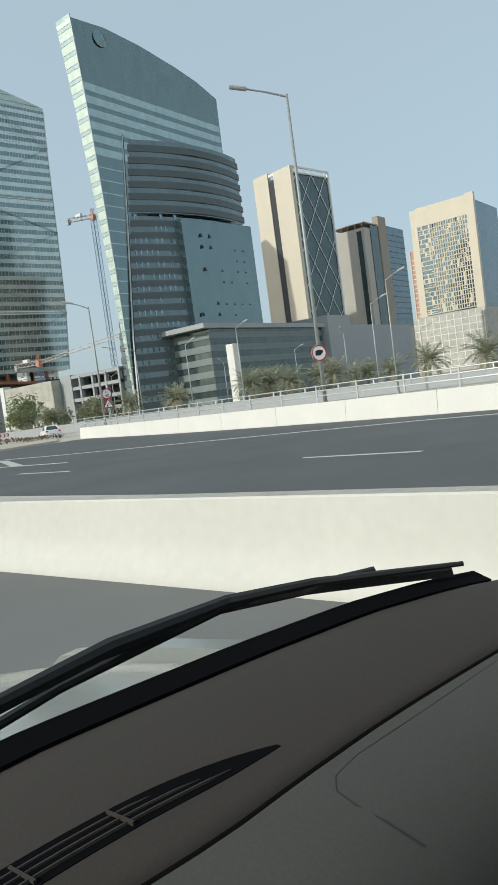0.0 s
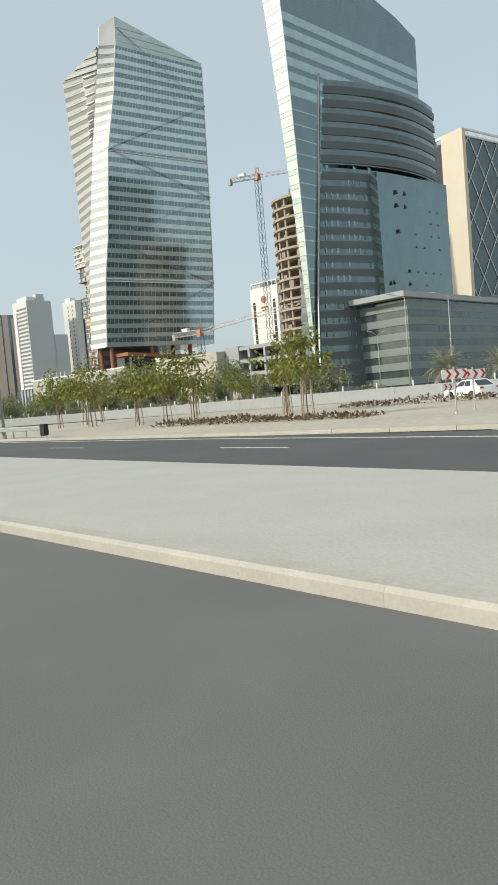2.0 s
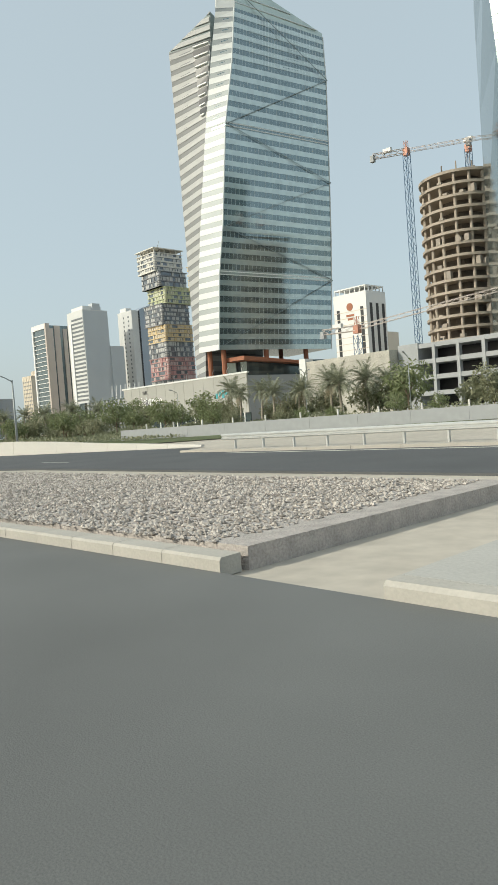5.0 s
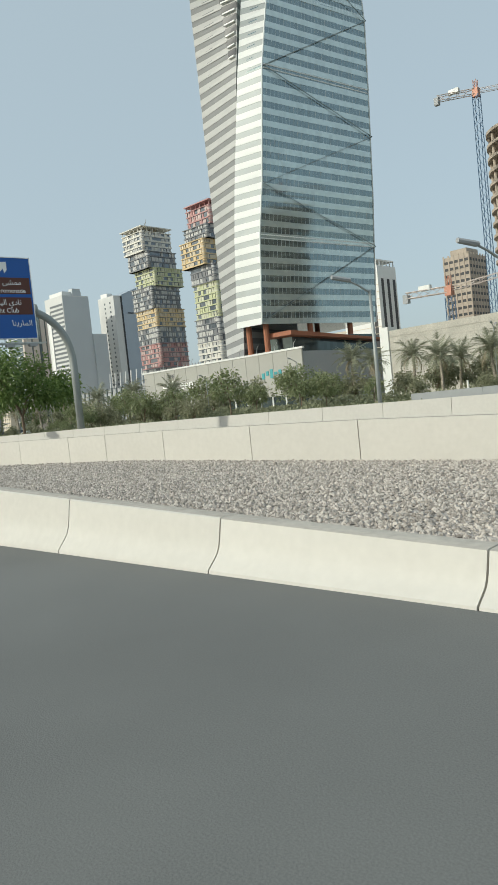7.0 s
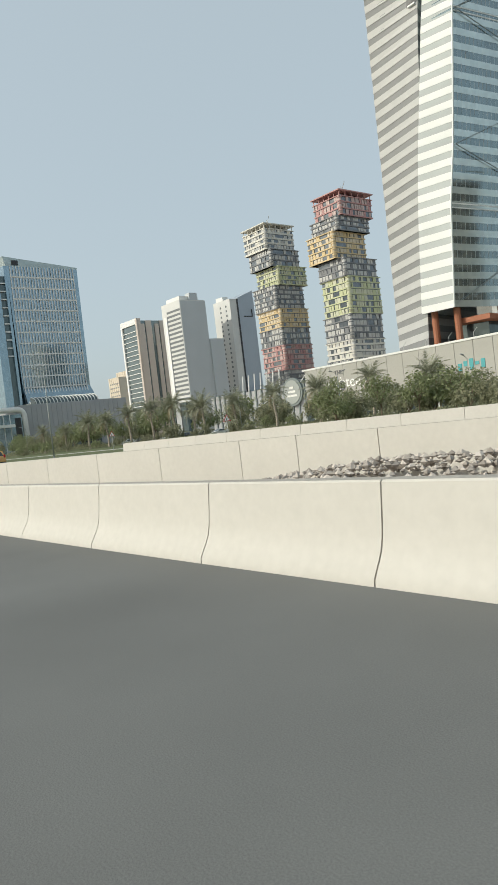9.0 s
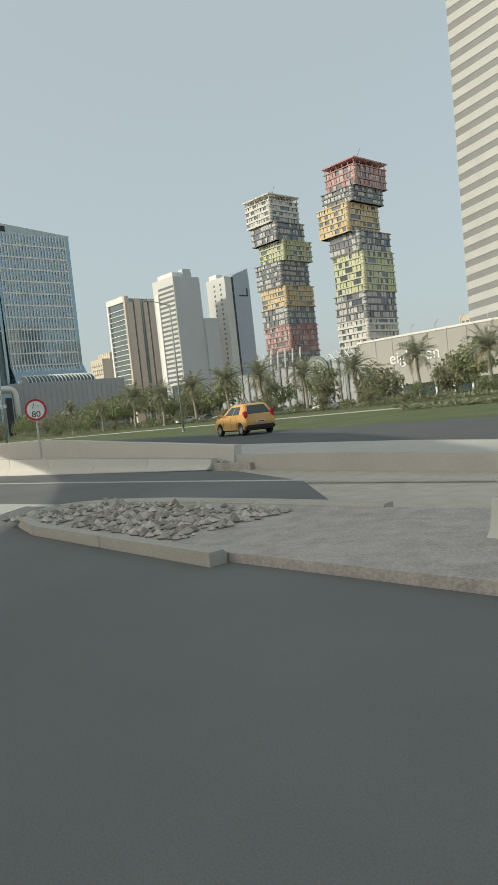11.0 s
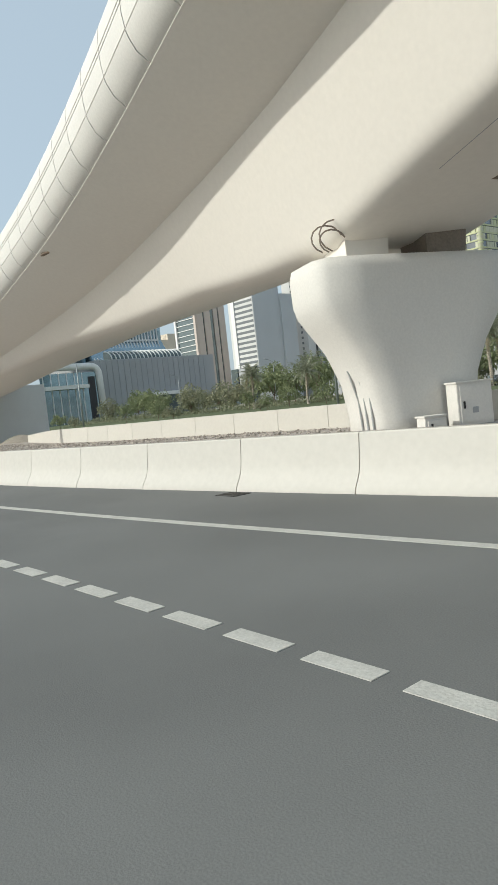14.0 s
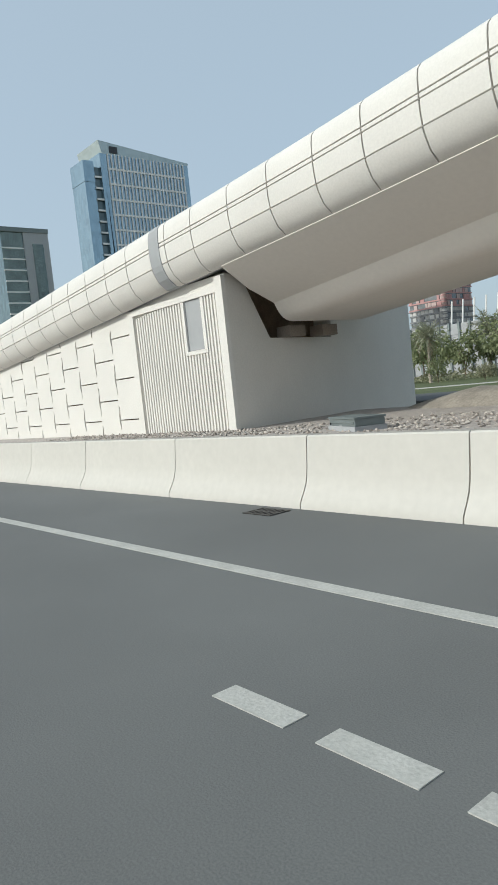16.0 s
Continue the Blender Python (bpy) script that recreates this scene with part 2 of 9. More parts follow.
strip("road_other", B_FAR, B_NEAR, lambda x: 0.004 + 0.34 * min(1.0, max(0.0, (x - 200) / 36)), ASPHALT_B, "dark asphalt of the neighbouring carriageway", thick=0.6, step=2.0)

# raised pavement wedge between the two roads
strip("pavement", [(7.4, -8.0), (15, -8.45), (40, -9.75), (65, -11.65), (90, -12.9), (104, -13.1)], [(7.4, -4.45), (36, -4.65), (58, -5.2), (75, -4.95), (91, -4.5), (104, -4.3)], 0.15, PAVING, "bare pale concrete pavement between the roads", "pavement", thick=0.2)


def pieces(name, line, cuts, profile, material, parent, zf=lambda x: 0.0, gap=0.009, tall=None, top=None):
    """Cuts a swept profile into separate blocks at the given x."""
    for a, b in zip(cuts, cuts[1:]):
        n = max(1, int((b - a) / 3.0))
        xs = [a + gap + (b - a - 2 * gap) * i / n for i in range(n + 1)]
        x0, y0 = xs[0], lerp(line, xs[0])
        bm = bmesh.new()
        sweep(bm, [(x - x0, lerp(line, x) - y0) for x in xs], profile if not callable(profile) else profile(0.5 * (a + b)), z=lambda x, o=x0: zf(x + o))
        if tall:
            for v in bm.verts:
                v.co.z *= lerp(tall, v.co.x + x0)
        bmesh.ops.recalc_face_normals(bm, faces=bm.faces[:])
        if top:
            bm.normal_update()
            for f in bm.faces:
                f.material_index = 1 if f.normal.z > 0.9 else 0
        part(name, crease(bm, 38), [material, top] if top else material, parent, at=(x0, y0, 0), smooth=True)


def spaced(a, b, d):
    n = max(1, round((b - a) / d))
    return [a + (b - a) * i / n for i in range(n + 1)]


kerb = thing("kerb", (0, 0, 0), "cream precast concrete kerb along the pavement", "kerb", kind="structure")
pieces("kerb_stone", EDGE, spaced(7.4, 104, 1.5), [(-0.25, -0.05), (0.0, -0.05), (0.0, 0.11), (-0.04, 0.15), (-0.25, 0.152)], KERB, kerb, gap=0.0012)

# concrete barriers
JERSEY = [(0.0, 0.0), (-0.005, 0.06), (-0.05, 0.14), (-0.1, 0.22), (-0.145, 0.31), (-0.175, 0.42), (-0.195, 0.55), (-0.235, 0.90), (-0.255, 0.92), (-0.46, 0.92), (-0.48, 0.0)]
near = thing("concrete_barrier", (0, 0, 0), "cream precast concrete road barrier beside a gravel strip", "barrier", "road barriers")
NEAR_CUTS = [140.6, 143.2, 145.9, 148.64, 151.36, 154.1, 156.82, 158.07, 160.75, 163.4, 166.0, 168.65, 171.23, 174.03, 176.78, 179.34, 182.4, 185.5, 187.27, 189.89, 192.7, 195.47] + spaced(198.2, 225.7, 2.75)
rise = [(136, 0.18), (137.7, 0.22), (140.6, 0.27), (146.3, 0.42), (151.5, 0.7), (157, 1.0), (216, 1.0), (225, 0.5)]
pieces("barrier_block", EDGE, [137.7] + NEAR_CUTS, JERSEY, BARRIER, near, tall=rise, top=BARRIER_TOP)
edging = thing("kerb", (0, 0, 0), "low weathered concrete edging beside the gravel", "kerb", kind="structure")
pieces("kerb_stone", EDGE, spaced(106, 137.66, 1.0), [(-0.3, -0.05), (0.0, -0.05), (0.0, 0.12), (-0.03, 0.15), (-0.3, 0.155)], KERB, edging, gap=0.004)
ramp = thing("concrete_barrier", (0, 0, 0), "cream precast concrete barrier curving along the ramp", "barrier", "road barriers")
RAMP_CUTS = spaced(237.4, 256.99, 2.75) + [259.74, 261.2, 262.81, 265.5, 268.2, 270.9, 273.8, 276.67, 279.4, 282.16, 285, 287.72, 290.31, 293.12, 295.81, 298.39, 300.93, 303.8, 306.71, 309.41, 312.16, 314.72, 317.72, 320.47, 322.8, 325.18, 328.24, 331.45] + spaced(334.2, 430, 2.75)
pieces("barrier_block", RAMP_EDGE, RAMP_CUTS, JERSEY, BARRIER, ramp, tall=[(237.4, 0.3), (241, 0.44), (247, 0.6), (256, 0.86), (262, 1.0)], top=BARRIER_TOP)
first = thing("concrete_barrier", (0, 0, 0), "plain cream concrete parapet ending at the pavement", "barrier", "road barriers")
pieces("barrier_block", [(-40, -4.2), (9, -4.2)], [-40, -30, -20, -10, 0, 9.0], JERSEY, BARRIER, first, tall=[(-40, 0.81), (9, 0.81)], top=BARRIER_TOP)

FARWALL = smooth_line([(136.9, -11.3), (138.2, -10.65), (142.5, -10.5), (150, -10.0), (165, -9.6), (180, -8.9), (195, -8.0), (210, -7.0)])
far = thing("concrete_barrier", (0, 0, 0), "low cream concrete wall behind the gravel strip", "barrier", "road barriers")
pieces("barrier_block", FARWALL, [136.9, 151.2, 153.9, 156.7, 159, 160.7, 163.3, 165.1, 167.9, 170.6, 173.4, 176.2, 179.7, 181.9, 184.4, 187.2, 189, 191.3, 193.3, 195, 198, 201, 204, 207, 210], [(0.1, 0.2), (0.1, 1.1), (-0.15, 1.1), (-0.3, 0.0), (0.1, 0.0)], BARRIER, far, tall=[(136.9, 0.27), (138, 0.47), (140, 0.61), (142.7, 0.71), (146.2, 0.85), (151.4, 1.0), (157, 1.08), (166, 1.11), (210, 1.11)], top=BARRIER_TOP)
THIRD = smooth_line([(134, -26.6), (141, -25.2), (148, -24.0), (154, -23.1), (162, -22.1), (172, -21.1), (185, -20.0), (205, -19.5), (222, -19.8)])
third = thing("concrete_barrier", (0, 0, 0), "long cream concrete wall on the far side of the other road", "barrier", "road barriers")
pieces("barrier_block", THIRD, spaced(134, 222, 2.75), [(0.0, 0.0), (-0.1, 1.1), (-0.35, 1.1), (-0.45, 0.0)], BARRIER, third, tall=[(134, 0.12), (139, 0.36), (143, 0.52), (148.5, 0.82), (153, 0.97), (163, 1.08), (172, 1.13), (200, 1.17), (222, 1.17)], top=BARRIER_TOP)
WALL2 = smooth_line([(236.5, -10.55), (243, -10.7), (258, -11.2), (268.5, -11.9), (279.5, -13.2), (295, -13.6), (312, -13.0), (318, -14.0), (326, -16.0)])
second = thing("concrete_barrier", (0, 0, 0), "cream concrete wall beyond the ramp barrier", "barrier", "road barriers")
pieces("barrier_block", WALL2, [236.8] + spaced(249.4, 326, 2.3), [(0.0, 0.0), (-0.05, 1.0), (-0.3, 1.0), (-0.35, 0.0)], BARRIER, second, tall=[(236.8, 0.6), (238.6, 0.7), (243, 0.9), (245.7, 1.04), (248.2, 1.17), (256, 1.19), (318, 1.17), (326, 0.92)])
strip("apron", [(212, -8.6), (240, -14.2), (262, -17.0), (280, -18.5), (300, -18.5), (330, -18.0)], [(212, -7.6), (236, -10.6), (243, -10.9), (268.5, -12.2), (300, -13.9), (330, -17.0)], lambda x: 0.05 + 0.3 * min(1, max(0, (x - 212) / 20)), PAVING, "bare pale concrete apron beyond the ramp", "pavement", thick=0.5)

# gravel strips
strip("gravel_bed", [(106, -10.5), (150, -9.95), (180, -8.85), (210, -7.05), (228, -5.4)], [(106, -4.4), (140, -4.15), (158, -4.1), (196, -3.55), (228, -2.7)], lambda x: 0.2 + 0.3 * min(1, max(0, (x - 146) / 12)) - 0.34 * min(1, max(0, (x - 186) / 8)) - 0.06 * min(1, max(0, (x - 214) / 12)), GRAVEL, "bed of grey and pink crushed gravel", "gravel", thick=0.6)
strip("gravel_bed", [(236, -10.7), (243, -10.75), (258, -11.3), (279.5, -13.4), (295, -13.8), (312, -13.2), (326, -16.3), (332, -18.0), (340, -18.0), (420, -11.0)], [(236, -10.4), (257, -8.5), (279, -6.8), (298, -5.1), (320, -4.9), (420, -4.9)], lambda x: lerp([(236, 0.12), (247, 0.36), (256, 0.45)], x), GRAVEL, "bed of grey and pink crushed gravel", "gravel", thick=0.6)
strip("lawn", [(100, -160), (640, -160)], [(100, -62), (130, -50), (160, -26), (230, -24.0), (262, -25.2), (290, -29.0), (340, -33), (460, -39), (640, -46)], 0.02, GRASS, "irrigated lawn and low planting", "lawn")

# kerbed nose of the gravel island
nose = thing("island_nose", (231.2, -3.95, 0.0), "rounded concrete kerb holding loose stones at the gore", "kerb", kind="structure")
N_OUT = [(-3.4 + 0.0, 1.5), (-1.0, 1.4), (1.2, 1.3), (2.4, 1.0), (3.1, 0.45), (3.3, -0.1), (3.1, -0.6), (2.4, -1.0), (1.2, -1.3), (-1.0, -1.5), (-3.4, -1.6)]
for p, q in zip(N_OUT, N_OUT[1:]):
    bm = bmesh.new()
    a, b = Vector((*p, 0)), Vector((*q, 0))
    d = (b - a).normalized()
    nn = Vector((-d.y, d.x, 0))
    a, b = a + d * 0.01, b - d * 0.01
    rings = [[r + nn * u + Vector((0, 0, w)) for u, w in ((0.22, -0.02), (0.22, 0.15), (0.04, 0.15), (0.0, 0.11), (0.0, -0.02))] for r in (a, b)]
    loft(bm, [[v + nn * -0.22 for v in r] for r in rings])
    bmesh.ops.recalc_face_normals(bm, faces=bm.faces[:])
    part("kerb_stone", bm, KERB, nose)
bm = bmesh.new()
prism(bm, [(x * 0.97, y * 0.95) for x, y in N_OUT], -0.02, 0.1)
bmesh.ops.recalc_face_normals(bm, faces=bm.faces[:])
part("stone_fill", bm, GRAVEL, nose)

# lane lines
def stripe(name, line, w, label, zz=0.006):
    bm = bmesh.new()
    sweep(bm, line, [(-w / 2, -0.004), (w / 2, -0.004), (w / 2, zz), (-w / 2, zz)])
    return tagged(part(name, bm, PAINT), label, "road marking", kind="structure")


stripe("lane_line", smooth_line([(228, -8.6), (242.6, -7.5), (260, -5.4), (267, -4.5), (278, -3.95), (290, -2.75), (305, -2.2), (323, -2.1), (430, -2.1)]), 0.15, "solid white edge line")
stripe("lane_line", smooth_line([(235, -4.75), (238.9, -4.2), (245.5, -3.5), (254.4, -2.4), (261, -1.7), (272, -0.6)]), 0.22, "solid white gore line")
GORE = [(233, -5.05), (235.6, -4.71), (239.8, -4.21), (245.4, -3.45), (254.4, -2.4), (261, -1.7), (267, -1.1), (272, -0.6)]
for k in range(-1, 10):
    x = 239.64 + 2.95 * k
    y, far_y = lerp(GORE, x), lerp(GORE, x + 1.19)
    mid, end = -2.15 + 0.0625 * (x - 239.6), -0.45 + 0.012 * (x - 239.6)
    bm = bmesh.new()
    pts = [(x, y), (x + 1.19, far_y), (x + 1.19 - 0.92 * (mid + 0.1 - far_y), mid + 0.1), (x + 1.19 - 0.92 * (mid + 0.1 - far_y) + (end - mid - 0.1), end), (x - 0.94 * (mid - y) + 0.83 * (end - mid), end), (x - 0.94 * (mid - y), mid)]
    if k == -1:
        pts = [(x, y), (x + 1.19, far_y), (236.03, -2.26), (235.37, -2.95)]
    prism(bm, pts, -0.004, 0.007)
    bmesh.ops.recalc_face_normals(bm, faces=bm.faces[:])
    tagged(part("chevron_marking", bm, PAINT), "broad white chevron of the gore marking", "road marking", "gore chevrons", "structure")
for k in range(60):
    bm = bmesh.new()
    x = 276.3 + 0.76 * k
    prism(bm, [(x, -0.56), (x + 0.55, -0.56), (x + 0.55, -0.40), (x, -0.40)], -0.004, 0.006)
    tagged(part("road_dash", bm, PAINT), "short white dash of a lane line", "road marking", "lane dashes", "structure")
for x0, y0, L in ((30, -14.2, 3.0), (42, -14.6, 3.0), (54, -15.2, 3.0), (66, -15.9, 3.0), (78, -16.7, 3.0), (90, -17.5, 3.0), (102, -18.0, 3.0), (18, -13.6, 3.0), (6, -13.2, 3.0), (132, -16.5, 3.0), (146, -15.8, 3.0)):
    bm = bmesh.new()
    prism(bm, [(x0, y0), (x0 + L, y0 - 0.15), (x0 + L, y0 - 0.03), (x0, y0 + 0.12)], 0.0, 0.012)
    tagged(part("road_dash", bm, PAINT), "white dash of a lane line", "road marking", "lane dashes", "structure")
for k in range(9):
    bm = bmesh.new()
    x = 25 + 2.6 * k
    prism(bm, [(x, -16.6 - 0.06 * k), (x + 6.5, -20.0 - 0.22 * k), (x + 7.2, -19.9 - 0.22 * k), (x + 0.9, -16.6 - 0.06 * k)], 0.0, 0.012)
    tagged(part("hatch_marking", bm, PAINT), "slanting white hatch stripe of the junction", "road marking", "junction hatching", "structure")
stripe("lane_line", [(22, -16.5), (48, -17.2), (60, -18.6), (84, -19.8), (95, -21.0), (125, -20.8)], 0.14, "white edge line of the other road", 0.014)
stripe("lane_line", [(-10, -20.6), (10, -22.0), (28, -20.6), (46, -21.0)], 0.14, "white edge line of the junction", 0.014)


def grate(x, y, a=0.0):
    g = thing("drain_grate", (x, y, 0.0), "cast-iron drain grate let into the road gutter", "drain", "gutter drains")
    bm = bmesh.new()
    for k in range(7):
        box(bm, -0.24 + 0.08 * k - 0.018, -0.24 + 0.08 * k + 0.018, -0.16, 0.16, -0.01, 0.012)
    for y1 in (-0.16, 0.0, 0.16):
        box(bm, -0.27, 0.27, y1 - 0.02, y1 + 0.02, -0.01, 0.011)
    part("bars", bm, DARK_IRON, g)
    # no hole: a near-black plate paints the shade under the bars
    bm = bmesh.new()
    box(bm, -0.28, 0.28, -0.18, 0.18, -0.03, 0.004)
    part("pit", bm, PIT, g)


DARK_IRON = mat("cast_iron", (0.08, 0.075, 0.07), 0.7, 0.4, bump=0.2)
PIT = mat("drain_pit_shade", (0.015, 0.015, 0.015), 0.9, bump=0)
for gx, gy in ((35.4, -4.05), (54.5, -4.6), (70.8, -4.45), (88.2, -4.1), (290.1, -5.0), (307.5, -4.1), (325.5, -4.1), (18.2, -3.9), (174.6, -3.1)):
    grate(gx, gy)

# ---------------------------------------------------------------- the flyover
# below x = 255 the deck is unseen; bent to keep its shadow off the road
DECK = smooth_line([(90, 172), (165, 94), (205, 52), (225, 30.5), (240, 14.0), (248, 7.4), (255, 3.1), (264, -0.6), (274, -4.6), (285, -8.9), (292, -11.4), (299, -13.2), (307, -14.1), (317, -14.6), (334.5, -14.9), (430, -15.5)], 1.5)
SOF = [(120, 12.6), (200, 12.3), (230, 11.0), (245, 10.0), (255, 8.9), (262, 8.4), (268, 7.85), (273, 7.4), (277, 7.0), (281, 6.5), (284, 6.0), (287.6, 5.28), (290.5, 4.64), (294, 4.7), (298, 5.0), (312, 5.05), (320, 4.7), (334.5, 3.55), (340, 3.2)]          # soffit
TIP = [(120, 16.2), (200, 15.9), (230, 14.2), (250, 12.5), (262, 11.4), (275, 10.1), (282, 9.38), (288, 8.83), (295, 8.34), (305, 7.5), (318, 6.18), (330, 5.42), (337, 5.0), (360, 3.35), (420, -1.0)]  # near edge
FAR_TIP = [(120, 13.8), (200, 13.5), (230, 12.0), (250, 10.7), (262, 9.7), (270, 9.0), (275, 8.6), (282, 8.0), (290, 7.35), (305, 6.9), (318, 5.9), (337, 4.8), (420, -1.0)]
FAR_OUT = [(240, 4.2), (250, 4.9), (260, 5.3), (266, 4.97), (271, 4.5), (278, 3.85), (300, 3.9), (318, 4.4)]


NEAR_OUT = smooth_line([(80, 2.8), (250, 2.8), (262, 3.3), (275, 3.9), (282, 4.25), (289, 5.04), (294, 5.35), (304, 5.28), (312, 4.9), (318, 4.45), (328, 3.95), (340, 4.0), (440, 4.0)], 1.5)


def near_edge(x):
    return lerp(NEAR_OUT, x)


def deck_frame(x):
    y0, y1 = lerp(DECK, x - 1.5), lerp(DECK, x + 1.5)
    d = Vector((3.0, y1 - y0, 0)).normalized()
    return Vector((x, lerp(DECK, x), 0)), Vector((-d.y, d.x, 0))


CREASE_LINE = smooth_line([(80, 0.3), (250, 0.3), (270, 0.6), (277, 0.9), (282, 1.3), (287, 1.65), (291, 1.95), (317, 2.1), (334, 1.8), (345, 1.7)], 1.5)   # near edge of the soffit
WEB_OUT = smooth_line([(80, 0.9), (255, 0.9), (270, 1.45), (281, 2.1), (289, 2.95), (297, 3.0), (304, 2.9), (310, 2.72), (317, 2.55), (324, 2.3), (334, 2.1), (345, 2.0)], 1.5)
WEB_TOP = smooth_line([(80, 0.8), (275, 0.8), (290, 0.76), (296, 0.72), (300, 0.69), (304, 0.64), (308, 0.57), (311, 0.53), (314, 0.51), (317, 0.51), (320, 0.51), (324, 0.49), (328, 0.42), (334, 0.33), (345, 0.33)], 1.5)


def deck_section(x):
    s, a, b = lerp(SOF, x), lerp(TIP, x), lerp(FAR_TIP, x)
    near, far = near_edge(x), lerp(FAR_OUT, x)
    cr = lerp(CREASE_LINE, x)
    fc = lerp([(262, 2.65), (278, 2.45), (282, 2.3), (286, 1.95), (291, 1.9), (317, 2.2), (334, 1.8)], x)     # far soffit crease
    wu = lerp(WEB_OUT, x)   # top of the near web
    wz = s + (a - s) * lerp(WEB_TOP, x)
    fz, fu = s + (b - s) * 0.7, fc + (far - fc) * 0.3
    up = lerp([(287, 0.0), (296, 0.5), (306, 0.55), (320, 0.25), (334, 0.0)], x)
    web = Vector((wu - cr, wz - s)).normalized()
    rad = 0.42
    bend = [(cr - rad * (1 - k / 5) ** 2 + web.x * rad * (k / 5) ** 2, s + web.y * rad * (k / 5) ** 2) for k in range(6)]
    return [(near, a), (near - 0.3, a + 1.2), (-far + 0.3, b + 1.2), (-far, b), (-far + 0.12, b - 0.14), (-far + 0.3, b - 0.2), (-fu, fz), (-fc - 0.05, s + up + 0.1), (-fc + 0.1, s + up), *bend,
            (wu - 0.12 * (wu - cr), wz - 0.12 * (wz - s)), (wu, wz), (wu + (near - wu) * 0.5, wz + (a - wz) * lerp([(298, 0.34), (308, 0.3), (320, 0.4)], x))]


def deck_sweep(xs, section):
    bm = bmesh.new()
    rings = []
    for x in xs:
        c, n = deck_frame(x)
        rings.append([c + n * u + Vector((0, 0, w)) for u, w in section(x)])
    loft(bm, rings)
    bmesh.ops.recalc_face_normals(bm, faces=bm.faces[:])
    return bm


def creased_sweep(xs, section, degrees):
    return crease(deck_sweep(xs, section), degrees)


# brown of rust and soil, also painted where the girder seat lies in shade
DIRT_SHADE = mat("rust_and_shade_brown", (0.20, 0.15, 0.11), 0.9, var=0.3, scale=4, fine=20, bump=0.2)
BEARING = mat("dark_bearing", (0.24, 0.20, 0.165), 0.85, var=0.2, scale=3, fine=20, bump=0.1)
fly = thing("flyover", (0, 0, 0), "curved cream concrete flyover crossing the road on a flared pier", "bridge")
girder = part("girder", crease(deck_sweep([90.5 + 2 * k for k in range(79)] + [248.5 + 1.5 * k for k in range(57)] + [334.4], deck_section), 24), SOFFIT, fly, smooth=True)
part("approach_slab", deck_sweep([334.4 + 3 * k for k in range(24)], lambda x: [(3.9, lerp(TIP, x) + 0.3), (3.9, lerp(TIP, x) + 1.2), (-4.6, lerp(FAR_TIP, x) + 1.2), (-4.6, lerp(FAR_TIP, x) + 0.3)]), SOFFIT, fly)
part("edge_seal", deck_sweep([248.5 + 1.5 * k for k in range(40)], lambda x: [(-lerp(FAR_OUT, x) + u, lerp(FAR_TIP, x) + w) for u, w in ((-0.05, 0.0), (0.02, -0.07), (0.1, -0.16), (0.06, -0.2), (-0.04, -0.1), (-0.1, -0.02))]), DIRT_SHADE, fly)
part("form_joint", deck_sweep([248.5 + 1.5 * k for k in range(27)], lambda x: [(lerp(CREASE_LINE, x) - 0.55 + u, lerp(SOF, x) + w) for u, w in ((-0.007, -0.006), (0.007, -0.006), (0.007, 0.02), (-0.007, 0.02))]), GREYC, fly)
# rounded edge panels in four courses
CURVE = [(0.0, 0.0), (0.26, 0.24), (0.40, 0.5), (0.45, 0.66), (0.49, 0.95), (0.495, 1.17), (0.495, 1.28), (0.485, 1.55), (0.45, 1.74), (0.33, 1.87), (0.1, 1.95), (-0.25, 1.97)]
COURSES = (CURVE[0:4], CURVE[3:6], CURVE[5:7], CURVE[6:12])
cuts = [294.78 - 1.83 * k for k in range(1, 17)][::-1] + [294.78, 296.62, 298.46, 300.3, 302.1, 303.88, 305.66, 307.4, 309.0, 310.62, 312.24, 313.88, 315.5, 317.15, 318.85, 320.45, 322.1, 323.75, 325.3, 326.85, 328.38, 329.9, 331.56, 333.22, 334.99, 336.4, 337.3] + [337.3 + 1.5 * k for k in range(1, 42)]
for a, b in zip(cuts, cuts[1:]):
    for cs in COURSES:
        g = 0.02
        sec = lambda x, cs=cs: [(near_edge(x) + u, w + lerp(TIP, x) + (0.018 if i == 0 else -0.018 if i == len(cs) - 1 else 0)) for i, (u, w) in enumerate(cs)] + [(near_edge(x) + u - 0.12, w + lerp(TIP, x)) for u, w in cs[::-1]]
        part("edge_panel", creased_sweep([a + g, 0.5 * (a + b), b - g], sec, 34), WHITEC, fly, smooth=True)
part("edge_core", deck_sweep([90.5 + 2 * k for k in range(79)] + [248.5 + 1.5 * k for k in range(100)], lambda x: [(near_edge(x) + u - 0.15, w + lerp(TIP, x)) for u, w in CURVE] + [(near_edge(x) - 0.7, lerp(TIP, x) + 1.9), (near_edge(x) - 0.7, lerp(TIP, x) + 0.1)]), GREYC, fly)
part("edge_band", deck_sweep([90.5 + 2 * k for k in range(79)] + [248.5 + 1.5 * k for k in range(11)], lambda x: [(near_edge(x) + u + 0.004, w + lerp(TIP, x)) for u, w in CURVE] + [(near_edge(x) + u - 0.1, w + lerp(TIP, x)) for u, w in CURVE[::-1]]), WHITEC, fly)
part("far_parapet", deck_sweep([90.5 + 2 * k for k in range(79)] + [248.5 + 1.5 * k for k in range(100)], lambda x: [(-lerp(FAR_OUT, x) + u, lerp(FAR_TIP, x) + w) for u, w in ((0.0, 0.0), (-0.4, 0.6), (-0.3, 1.5), (0.1, 2.0), (0.4, 2.0), (0.4, 0.3))]), WHITEC, fly)
